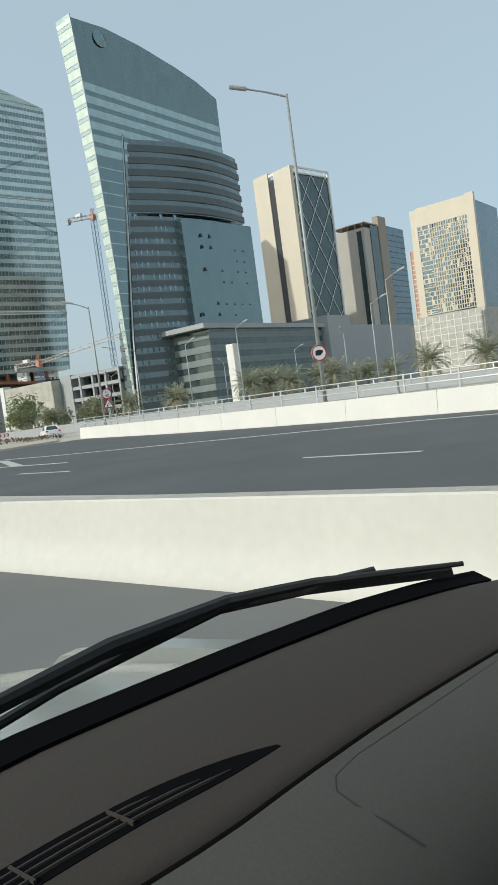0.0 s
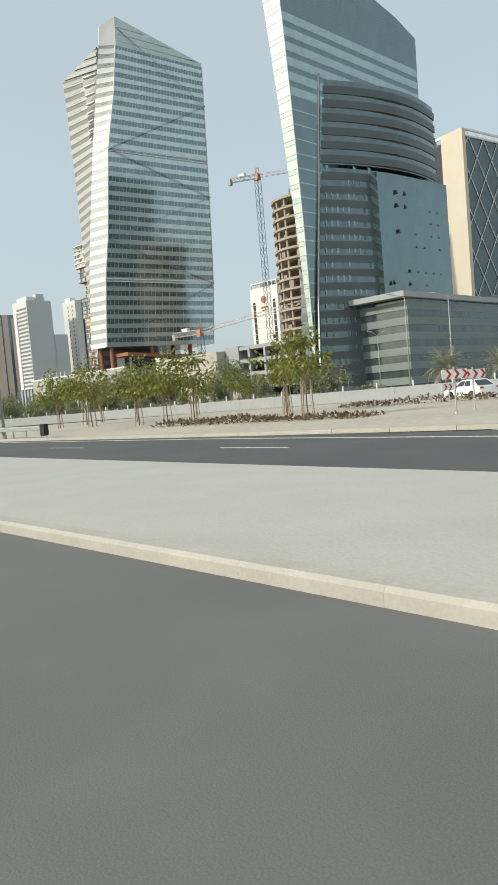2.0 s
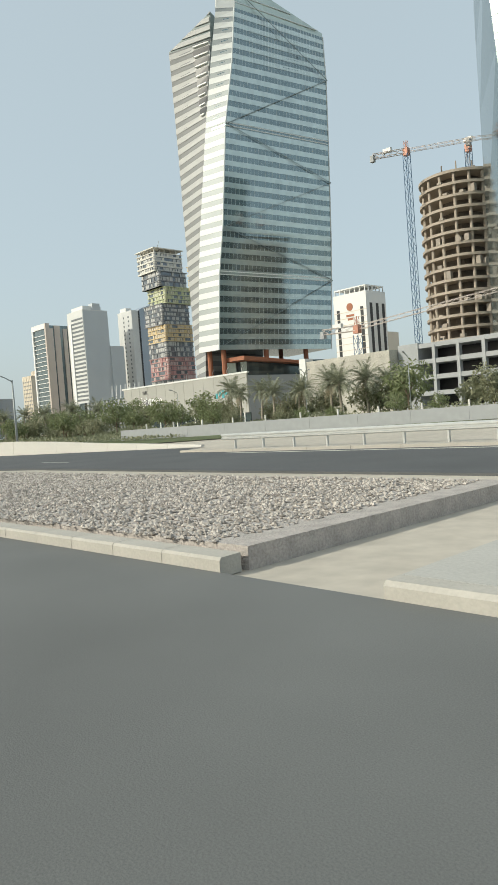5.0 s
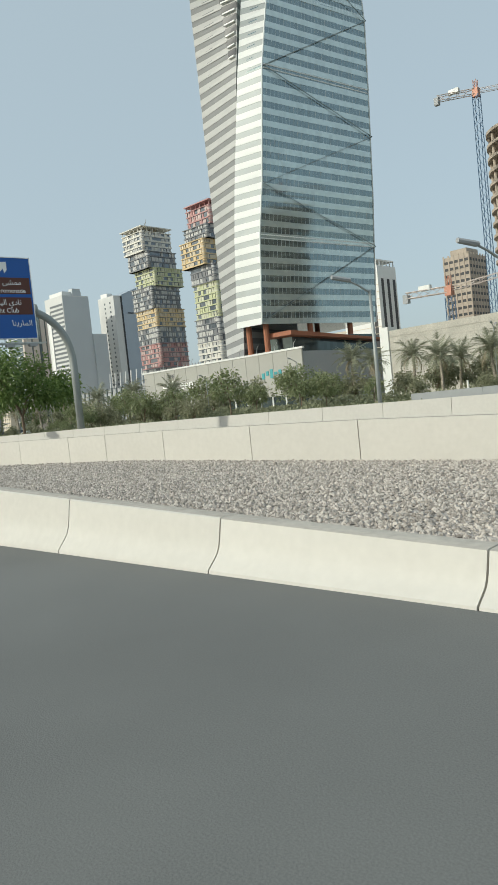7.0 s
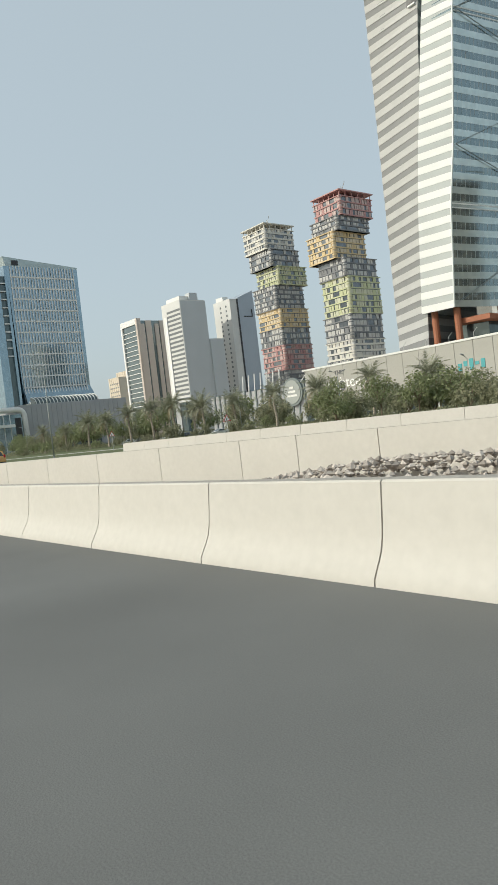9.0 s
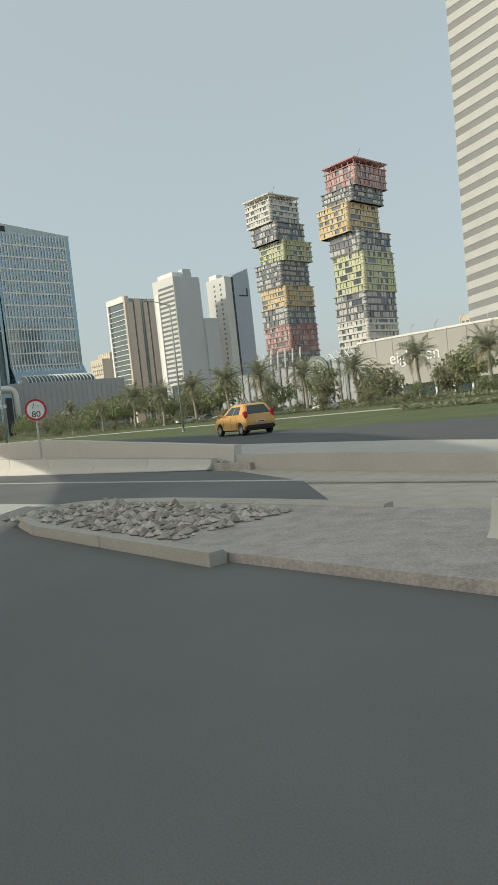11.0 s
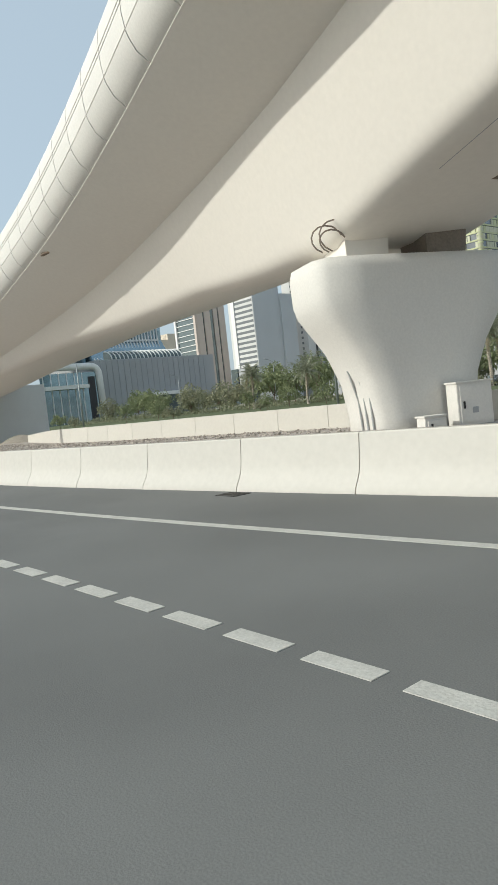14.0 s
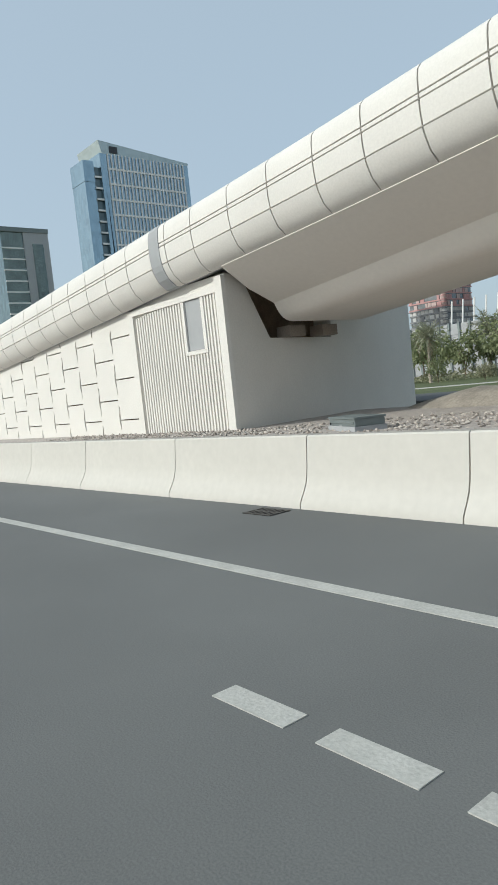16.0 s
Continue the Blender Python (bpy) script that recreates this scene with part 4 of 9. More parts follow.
deep = lambda z: 0.3 + 6.8 * z / 129
front = [(-160, 0), (-224, 0), (-225, 60)] + ROOF + [(-157, 104), (-158, 83), (-159.3, 48)]
bm = bmesh.new()
loft(bm, [[sail(y, z) for y, z in front], [sail(y, z, -deep(z)) for y, z in front], [(198, min(y - 4, -190), z - 3 if z > 100 else z) for y, z in front]])
bmesh.ops.recalc_face_normals(bm, faces=bm.faces[:])
part("curtain_wall", bm, glass_wall("sail_glass", (0.215, 0.275, 0.28), 0.08, 0.08, (4.1, 1.6)), t2)
SIDE_GLASS = glass_wall("side_glass", (0.46, 0.52, 0.475), 0.5, 0.14, (2.0, 1.5), 0.3)
z = 4.0
while z < 127:
    if z < 110:
        tall = 2.45 if z > 84 else 0.35
        bm = bmesh.new()
        loft(bm, [[sail(sail_l(w), w, 0.07), sail(-225.3, w, 0.07), sail(-225.3, w, -0.3), sail(sail_l(w), w, -0.3)] for w in (z, z + tall)])
        bmesh.ops.recalc_face_normals(bm, faces=bm.faces[:])
        part("floor_band", bm, SAIL_BAND, t2)
    for a, b in ((0.0, 2.6), (2.75, 3.95)):
        bm = bmesh.new()
        rows = []
        for w in (z + a, min(z + b, 128.4)):
            x, y, _ = sail(sail_l(w), w)
            rows.append([(x + 0.02, y + 0.05, w), (x + deep(w), y + 0.05, w), (x + deep(w), y - 0.3, w), (x + 0.02, y - 0.3, w)])
        loft(bm, rows)
        bmesh.ops.recalc_face_normals(bm, faces=bm.faces[:])
        part("side_band", bm, SIDE_GLASS if a == 0 else SAIL_BAND, t2)
    z += 4.1
bm = bmesh.new()
tube(bm, [(sail(sail_l(w), w)[0], sail(sail_l(w), w)[1], w) for w in (0, 30, 48, 66, 83, 104, 128)], 0.16, 5)
part("edge_trim", bm, BAND_PALE, t2)
c = Vector(sail(-167.3, 125.0, 0.1))
bm = bmesh.new()
rim = [bm.verts.new(c + Vector((0.25 * math.sin(a), 2.7 * math.cos(a), 2.7 * math.sin(a)))) for a in [2 * math.pi * k / 28 for k in range(28)]]
tip = bm.verts.new(c + Vector((-1.3, -0.6, -0.4)))
for a, b in zip(rim, rim[1:] + rim[:1]):
    bm.faces.new((a, b, tip))
bm.faces.new(rim[::-1])
bmesh.ops.recalc_face_normals(bm, faces=bm.faces[:])
part("roundel", bm, GLASS_PALE, t2, "round faceted glass emblem dish")

# --- dark block in front of it
left = lambda z: lerp([(0, -160.3), (26, -162.3), (64, -167.1), (90, -170.4)], z)


def block_ring(z, n=10, right=-216.0, bulge=7.0):
    a = left(z)
    out = []
    for k in range(n + 1):
        f = k / n
        out.append((171.5 - 8.5 * f - bulge * 4 * f * (1 - f) * 0.55, a + (right - a) * f))
    return out + [(178, right), (178, a)]


t2b = thing("office_block", (0, 0, 0), "dark banded office block with a curved front", "building", "city towers")
low = [(z, block_ring(z, right=-216)) for z in (0, 26, 64, 67)]
up = [(z, block_ring(z, right=-220.5, bulge=9)) for z in (68, 80, 93)]
BLOCK_GLASS = glass_wall("block_glass", (0.185, 0.225, 0.235), 0.1, 0.15, (4.1, 1.6), 0.65)
BLOCK_BAND = mat("dark_slate_cladding", (0.105, 0.125, 0.13), 0.45, 0.2, var=0.1, scale=0.2, fine=3, bump=0)
tower_body("curtain_wall", low, BLOCK_GLASS, t2b)
tower_body("upper_wall", up, BLOCK_GLASS, t2b)
bands(low, 4.1, 0.55, BLOCK_BAND, t2b, 0.25, z_from=2)
bands(up, 4.1, 0.55, BLOCK_BAND, t2b, 0.8, z_from=68.5)
bm = bmesh.new()
loft(bm, [[(x, left(z) + y, z) for x, y in ((170.7, 0.05), (170.7, 0.4), (172.2, 0.4), (172.2, 0.05))] for z in (0, 26, 64, 94.5)])
bmesh.ops.recalc_face_normals(bm, faces=bm.faces[:])
part("edge_blade", bm, SLOT, t2b)
random.seed(4)
bm = bmesh.new()
for k in range(16):
    z = 4.6 + 4.1 * k
    for f in [0.04 + 0.036 * i for i in range(10)]:
        if random.random() < 0.62:
            r = ring_at(low, z)
            i = int(f * 10)
            a, b = Vector((*r[i], 0)), Vector((*r[i + 1], 0))
            p = a + (b - a) * (f * 10 - i)
            box(bm, p.x - 0.25, p.x + 0.2, p.y - 1.5, p.y - 0.1, z + 0.1, z + 1.7)
part("window", bm, GLASS_PALE, t2b, kind="stuff")
bm = bmesh.new()
prism(bm, [(162.5, -184), (160.2, -200), (158.8, -219), (172, -219), (172, -184)], 28, 66)
part("glass_box", bm, glass_wall("box_glass", (0.205, 0.27, 0.28), var=0.08), t2b)
bm = bmesh.new()
random.seed(6)
for k in range(26):
    y, z = -188 - random.randrange(7) * 4.2, 32 + random.randrange(8) * 4.0
    p = Vector((160.6 + 0.07 * (y + 200) - 0.3, y, z))
    loft(bm, [[(p.x + 0.3, y, z), (p.x + 0.3, y + 0.75, z), (p.x - 0.3, y + 0.75, z), (p.x - 0.3, y, z)], [(p.x + 0.3, y, z + 1.2), (p.x + 0.3, y + 0.75, z + 1.2), (p.x + 0.2, y + 0.75, z + 1.2), (p.x + 0.2, y, z + 1.2)]])
part("opened_pane", bm, SLOT, t2b, kind="stuff")
bm = bmesh.new()
loft(bm, [[(x, left(z) + y, z) for x, y in ((170.7, 0.42), (170.7, 0.66), (171.2, 0.66), (171.2, 0.42))] for z in (0, 26, 64, 94.5)])
bmesh.ops.recalc_face_normals(bm, faces=bm.faces[:])
part("edge_fin", bm, BAND_PALE, t2b)
pod = thing("podium_building", (0, 0, 0), "low dark banded podium building beside the office block", "building", "low buildings")
PR = [(0, [(150, -176), (150, -246), (172, -246), (172, -176)]), (26, [(150, -176), (150, -246), (172, -246), (172, -176)])]
tower_body("wall", PR, GLASS_DARK, pod)
bands(PR, 4.3, 0.5, BAND_DARK, pod, 0.4, z_from=1)
bm = bmesh.new()
box(bm, 148.5, 174, -250, -172, 25.8, 27.4)
part("roof", bm, GREYC, pod)
bm = bmesh.new()
box(bm, 147, 175, -266, -247, 0, 30.5)
box(bm, 147, 175, -325, -266, 0, 26.5)
part("plain_wall", bm, GREYC, pod)
pil = thing("pylon", (85, -106, 0), "tall white rectangular pylon", "pylon")
bm = bmesh.new()
box(bm, -0.9, 0.9, -0.9, 0.9, 0, 12.2)
bmesh.ops.bevel(bm, geom=bm.edges[:], offset=0.08, affect="EDGES")
part("shaft", bm, WHITEC, pil)


def face_fins(b, n, span, axis, z0, z1, material, size=(0.6, 0.4), name="pier", inset=0.0):
    """Upright piers along one face; axis 'x' is the face towards +y, 'y' the face towards -x."""
    first = None
    for k in range(n + 1):
        u = inset + (span - 2 * inset) * k / n
        at = (u, 0.0, z0) if axis == "x" else (0.0, -u, z0)
        if first is None:
            bm = bmesh.new()
            w, d = size
            if axis == "x":
                box(bm, -w / 2, w / 2, -0.2, d, 0, z1 - z0)
            else:
                box(bm, -d, 0.2, -w / 2, w / 2, 0, z1 - z0)
            first = part(name, bm, material, b, at=at)
        else:
            again(name, first, b, at)


def face_rows(b, n, span, axis, z0, z1, material, high=1.4, depth=0.3, name="spandrel", off=0.0):
    first = None
    for k in range(n):
        z = z0 + (z1 - z0) * k / n
        at = (off, 0.0, z) if axis == "x" else (0.0, -off, z)
        if first is None:
            bm = bmesh.new()
            if axis == "x":
                box(bm, 0, span, -0.2, depth, 0, high)
            else:
                box(bm, -depth, 0.2, -span, 0, 0, high)
            first = part(name, bm, material, b, at=at)
        else:
            again(name, first, b, at)


def shell(name, m, wx, wy, h, core, label, z0=0.0, category="building", group="city towers"):
    b = thing(name, (m[0], m[1], 0), label, category, group)
    bm = bmesh.new()
    box(bm, 0, wx, -wy, 0, z0, h)
    part("wall", bm, core, b)
    return b


def block(b, name, x0, x1, y0, y1, z0, z1, material, label=""):
    bm = bmesh.new()
    box(bm, x0, x1, y0, y1, z0, z1)
    return part(name, bm, material, b, label)


# --- beige tower with a lattice front
b = shell("lattice_tower", (211, -334.5), 29, 31.5, 122, GLASS_DARK, "beige office tower with a dark front crossed by white lattice")
b.rotation_euler = (0, 0, radians(-9.7))
block(b, "side_panel", -0.6, 12.6, -2.0, 0.5, 0, 125.5, BEIGE)
# shallow slot; its depth of shade is put into the colour
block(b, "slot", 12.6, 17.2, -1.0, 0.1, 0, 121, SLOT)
block(b, "side_panel", 17.2, 29, -2.0, 0.5, 0, 126.5, BEIGE)
block(b, "corner_fin", -0.8, 0.4, -32.2, -31.2, 38, 125.5, WHITE_TRIM)
block(b, "roof_frame", -0.8, 0.0, -31.2, -2.0, 124.6, 125.5, WHITE_TRIM)
block(b, "roof_frame", -0.8, 0.0, -31.2, -2.0, 121.6, 122.4, WHITE_TRIM)
block(b, "roof_frame", 12.6, 17.2, -0.8, 0.0, 124.0, 125.4, WHITE_TRIM)
for k in range(8):
    bm = bmesh.new()
    rod(bm, (-0.4, -2.0 - 3.65 * k, 122.2 if k % 2 else 124.8), (-0.4, -5.65 - 3.65 * k, 124.8 if k % 2 else 122.2), 0.16, n=5)
    part("roof_brace", bm, WHITE_TRIM, b)
for s in (1, -1):
    for k in range(-6, 8):
        z0 = 38 + 20 * k if s > 0 else 38 + 20 * k + 48
        p, q = Vector((-0.35, -2.2, z0)), Vector((-0.35, -31.2, z0 + s * 48))
        d = q - p
        ks = sorted(((38.0 - p.z) / d.z, (121.6 - p.z) / d.z))
        a, c = max(0, ks[0]), min(1, ks[1])
        if a < c:
            bm = bmesh.new()
            rod(bm, p + d * a, p + d * c, 0.2, n=5)
            part("lattice_bar", bm, WHITE_TRIM, b)
# --- grey tower with brown fins
WARM_GREY = mat("warm_grey_cladding", (0.46, 0.43, 0.385), 0.75, var=0.06, scale=0.1, fine=2, bump=0.05)
b = shell("office_tower", (206, -404), 22, 58, 98, WARM_GREY, "grey office tower with brown fins and a roof canopy")
block(b, "glass_bay", -0.5, 0.2, -18, -8, 36, 100, GLASS_DARK)
block(b, "brown_fin", -1.0, 3, -30, -19, 0, 107, BROWN)
block(b, "glass_bay", -0.4, 6, -57, -31, 36, 102, GLASS_BLUE)
block(b, "roof_canopy", -1, 22, -18, 1.5, 100.5, 101.0, BROWN)
for k in range(5):
    block(b, "canopy_post", 0.5 + 5 * k, 0.9 + 5 * k, 0.2, 0.6, 98, 100.5, BROWN)
block(b, "glass_bay", 2.0, 5.2, -0.2, 0.25, 34, 96, GLASS_DARK)
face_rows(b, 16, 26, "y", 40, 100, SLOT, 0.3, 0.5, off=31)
# --- tower with a random grid of windows
b = shell("grid_tower", (185, -547), 51, 58, 130, GLASS_BLUE, "cream tower with an irregular pale grid over green glass")
block(b, "corner_frame", -1.2, 5, -3, 0.6, 0, 135, BEIGE)
block(b, "corner_frame", 46, 51.5, -3, 0.6, 0, 133, BEIGE)
block(b, "head_frame", 5, 46, -3, 0.6, 119, 134, BEIGE)
block(b, "podium", -1.5, 60, -40, 1.2, 0, 47, STONE)
face_rows(b, 20, 41, "x", 48, 119, BEIGE, 0.7, 0.35, off=5)
face_fins(b, 16, 41, "x", 48, 119, BEIGE, (0.6, 0.35), inset=5)
random.seed(9)
bm = bmesh.new()
for k in range(150):
    x, z = 5 + random.randrange(32) * 1.28, 48 + random.randrange(20) * 3.55
    if random.random() < 0.5:
        box(bm, x, x + 1.28, -0.1, 0.32, z, z + 3.55)
    else:
        box(bm, x, x + 2.6, -0.1, 0.32, z + 1.6, z + 2.3)
part("grid_bar", bm, BEIGE, b, kind="stuff")
face_rows(b, 8, 60, "x", 4, 46, WHITE_TRIM, 0.5, 1.5)
face_fins(b, 10, 60, "x", 2, 46, WHITE_TRIM, (0.6, 1.5))
# --- slender tower with a dome
b = thing("domed_tower", (230, -560, 0), "slender pink tower with a pointed dome", "building", "city towers")
PINK = mat("pink_stone", (0.50, 0.30, 0.24), 0.8, var=0.1, scale=0.2, fine=2, bump=0.1)
block(b, "shaft", 0, 16, -17, 0, 0, 104, PINK)
face_rows(b, 24, 16, "x", 6, 100, WHITE_TRIM, 0.5, 0.4)
face_fins(b, 4, 16, "x", 4, 104, BEIGE, (1.0, 0.6))
face_fins(b, 4, 17, "y", 4, 104, GLASS_BLUE, (2.2, 0.5))
bm = bmesh.new()
rod(bm, (8, -8.5, 104), (8, -8.5, 112), 7, 7, 16)
part("drum", bm, PINK, b)
bm = bmesh.new()
loft(bm, [[(8 + r * math.cos(a * math.pi / 8), -8.5 + r * math.sin(a * math.pi / 8), z) for a in range(16)] for r, z in ((6.6, 112), (6.3, 114), (5.2, 117), (3.4, 120), (1.2, 123), (0.15, 128))])
part("dome", bm, BROWN, b)

# --- hotel tower and an unfinished concrete frame beside it
b = shell("hotel_tower", (380, -375.3), 27.6, 21.7, 80, WHITE_TRIM, "cream hotel tower with dark vertical window strips")
for k in range(3):
    block(b, "window_strip", -0.15, 0.3, -20 + 6.8 * k, -17.2 + 6.8 * k, 12, 72, SLOT)
for x in (2.6, 22.6):
    block(b, "window_strip", x, x + 2.4, -0.3, 0.15, 12, 70, SLOT)
bm = bmesh.new()
rod(bm, (13.8, -0.2, 71), (13.8, 0.3, 71), 2.6, n=20)
part("roundel", bm, RUST, b)
for k in range(2):
    block(b, "sign_bar", 10.5 + k, 17 - k, -0.1, 0.25, 64.6 - 2.4 * k, 66.0 - 2.4 * k, RUST)
face_rows(b, 14, 27.6, "x", 12, 72, BEIGE, 0.35, 0.2)
block(b, "roof_frame", 0.5, 27, -21, -0.5, 83.2, 84.0, WHITE_TRIM)
for k in range(6):
    block(b, "roof_post", 0.6, 1.2, -0.9 - 4 * k, -0.4 - 4 * k, 80, 83.2, WHITE_TRIM)
    block(b, "roof_post", 5 + 4.2 * k, 5.5 + 4.2 * k, -1.0, -0.5, 80, 83.2, WHITE_TRIM)
b = shell("unfinished_block", (340, -418), 17, 24, 82, RAWC, "raw concrete apartment block under construction")
# open floors are not hollow: dark slabs paint the shade inside
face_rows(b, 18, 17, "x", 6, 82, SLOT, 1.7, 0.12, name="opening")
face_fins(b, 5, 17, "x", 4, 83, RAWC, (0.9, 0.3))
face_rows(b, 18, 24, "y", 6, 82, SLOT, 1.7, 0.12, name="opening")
face_fins(b, 6, 24, "y", 4, 83, RAWC, (1.1, 0.3))
block(b, "parapet", 3, 14, -20, -4, 82, 86.5, RAWC)

# --- round tower under construction
rt = thing("unfinished_tower", (226, -226, 0), "round raw-concrete tower frame under construction with open floors", "building", "city towers")
bm = bmesh.new()
rod(bm, (0, 0, 0), (0, 0, 80), 7.5, n=24)
part("core", bm, mat("dark_concrete", (0.16, 0.14, 0.12), 0.9, var=0.2, scale=0.3, fine=3, bump=0.2), rt)
slab = None
for k in range(20):
    if slab is None:
        bm = bmesh.new()
        rod(bm, (0, 0, 0), (0, 0, 0.9), 13.6, n=40)
        slab = part("floor_slab", bm, RAWC, rt, at=(0, 0, 2.5))
        bm = bmesh.new()
        rod(bm, (0, 0, 0), (0, 0, 77), 0.55, n=8)
        col = part("column", bm, RAWC, rt, at=(12.4, 0, 1))
    else:
        again("floor_slab", slab, rt, (0, 0, 2.5 + 3.98 * k))
for k in range(1, 16):
    again("column", col, rt, (12.4 * math.cos(k * math.pi / 8), 12.4 * math.sin(k * math.pi / 8), 1))
bm = bmesh.new()
random.seed(3)
for k in range(60):
    a, f = random.uniform(1.4, 4.6), random.randrange(19)
    p = Vector((12.9 * math.cos(a), 12.9 * math.sin(a), 3.4 + 3.98 * f))
    box(bm, p.x - 0.8, p.x + 0.8, p.y - 0.8, p.y + 0.8, p.z, p.z + random.uniform(0.6, 2.8))
part("formwork", bm, BROWN, rt, kind="stuff")
for k in range(6):
    bm = bmesh.new()
    rod(bm, (6 * math.cos(k), 6 * math.sin(k), 80), (6 * math.cos(k), 6 * math.sin(k), 84), 0.25, n=5)
    part("rebar_column", bm, BROWN, rt)


def lattice(bm, p, q, w, step, r=0.12, n=4):
    """A square lattice boom from p to q."""
    p, q = Vector(p), Vector(q)
    m = (q - p).to_track_quat("Z", "Y").to_matrix()
    c = [m @ Vector((a * w, b * w, 0)) for a, b in ((-0.5, -0.5), (0.5, -0.5), (0.5, 0.5), (-0.5, 0.5))]
    for o in c:
        rod(bm, p + o, q + o, r, n=n)
    k = max(1, int((q - p).length / step))
    for i in range(k):
        a, b = p.lerp(q, i / k), p.lerp(q, (i + 1) / k)
        for j in range(4):
            rod(bm, a + c[j], b + c[(j + 1) % 4], r * 0.6, n=3)


CRANE_J = mat("crane_jib_paint", (0.60, 0.52, 0.48), 0.6, var=0.25, scale=0.4, fine=4, bump=0)


def tower_crane(at, h, jib_a, jib_z, jib, back, label, tilt=0.0):
    t = thing("tower_crane", at, label, "crane", "tower cranes")
    bm = bmesh.new()
    lattice(bm, (0, 0, 0), (0, 0, h), 1.8, 2.4)
    part("mast", bm, CRANE_B, t)
    d = Vector((math.cos(jib_a), math.sin(jib_a), tilt))
    bm = bmesh.new()
    lattice(bm, Vector((0, 0, jib_z)), Vector((0, 0, jib_z)) + d * jib, 1.1, 2.2, 0.07)
    part("jib", bm, CRANE_J, t)
    bm = bmesh.new()
    e = Vector((0, 0, jib_z)) - Vector((d.x, d.y, 0)) * back
    lattice(bm, Vector((0, 0, jib_z)), e, 1.5, 2.0, 0.12)
    part("counter_jib", bm, CRANE_J, t)
    bm = bmesh.new()
    box(bm, e.x - 0.7, e.x + 0.7, e.y - 0.7, e.y + 0.7, e.z - 1.9, e.z + 0.3)
    part("counterweight", bm, GREYC, t)
    bm = bmesh.new()
    c = Vector((0, 0, jib_z)) - Vector((d.x, d.y, 0)) * back * 0.55
    box(bm, c.x - 1.6, c.x + 1.6, c.y - 0.6, c.y + 0.6, c.z + 0.6, c.z + 1.9)
    part("winch_house", bm, WHITE_TRIM, t)
    bm = bmesh.new()
    box(bm, -0.9, 0.9, -0.9, 0.9, jib_z - 1.6, jib_z + 0.9)
    part("cab", bm, CRANE_O, t)
    bm = bmesh.new()
    lattice(bm, (0, 0, jib_z + 1), (0, 0, jib_z + 3.4), 1.0, 1.2, 0.1)
    part("apex", bm, CRANE_O, t)
    return t


tower_crane((235.5, -209.5, 0), 88, radians(-150), 89, 30, 11.5, "blue-masted tower crane with an orange jib")
tower_crane((222, -227, 79), 10, radians(-60), 10.5, 20, 7, "orange tower crane standing on the unfinished round tower")
tower_crane((226.8, -164, 14), 9.5, radians(195), 11.5, 40, 11, "small red and white tower crane on a roof", tilt=0.12)

# --- low buildings in front: stone wall and parking structure
b = thing("stone_building", (210.5, -156, 0), "low building with a blank weathered stone wall", "building", "low buildings")
block(b, "wall", 0, 30, -16, -0.3, 0, 17.0, STONE)
for r in range(10):
    block(b, "stone_course", 0.02 * (r % 3), 30, -0.3, 0.02 + 0.03 * (r % 2), 1.7 * r, 1.7 * r + 1.66, STONE)
block(b, "corner_pillar", 30, 32.5, -3, 0.4, 0, 18.0, WHITE_TRIM)
b = thing("parking_structure", (178, -160, 0), "grey concrete parking structure with open decks", "building", "low buildings")
block(b, "back_wall", 0, 32, -20, -8, 0, 17.5, SLOT)
for k in range(5):
    block(b, "deck", 0, 32, -8, 0, 4.2 * k - 0.3, 4.2 * k + 0.9, GREYC)
for k in range(5):
    block(b, "column", 7 * k, 7 * k + 0.9, -1.2, 0.2, 0, 17, GREYC)
block(b, "side_wall", 26, 32.2, -10, 0.3, 0, 18, GREYC)

# --- stacked towers of coloured blocks
PALETTE = {"cream": (0.62, 0.60, 0.54), "slate": (0.19, 0.195, 0.205), "green": (0.49, 0.51, 0.31), "amber": (0.59, 0.45, 0.25), "red": (0.43, 0.235, 0.225), "grey": (0.33, 0.33, 0.33)}
PANEL = {k: mat(k + "_panel", c, 0.6, var=0.08, scale=0.3, fine=2, bump=0) for k, c in PALETTE.items()}
INFILL = {k: mat(k + "_infill", tuple(0.55 * a + 0.45 * b for a, b in zip(c, (0.56, 0.54, 0.50))) if k not in ("slate", "grey", "cream") else (0.47, 0.465, 0.45), 0.6, var=0.1, scale=0.3, fine=2, bump=0) for k, c in PALETTE.items()}
WIN = glass_wall("window_glass", (0.17, 0.19, 0.21), 0.12, 0.3, (1.5, 1.5), 0.4)


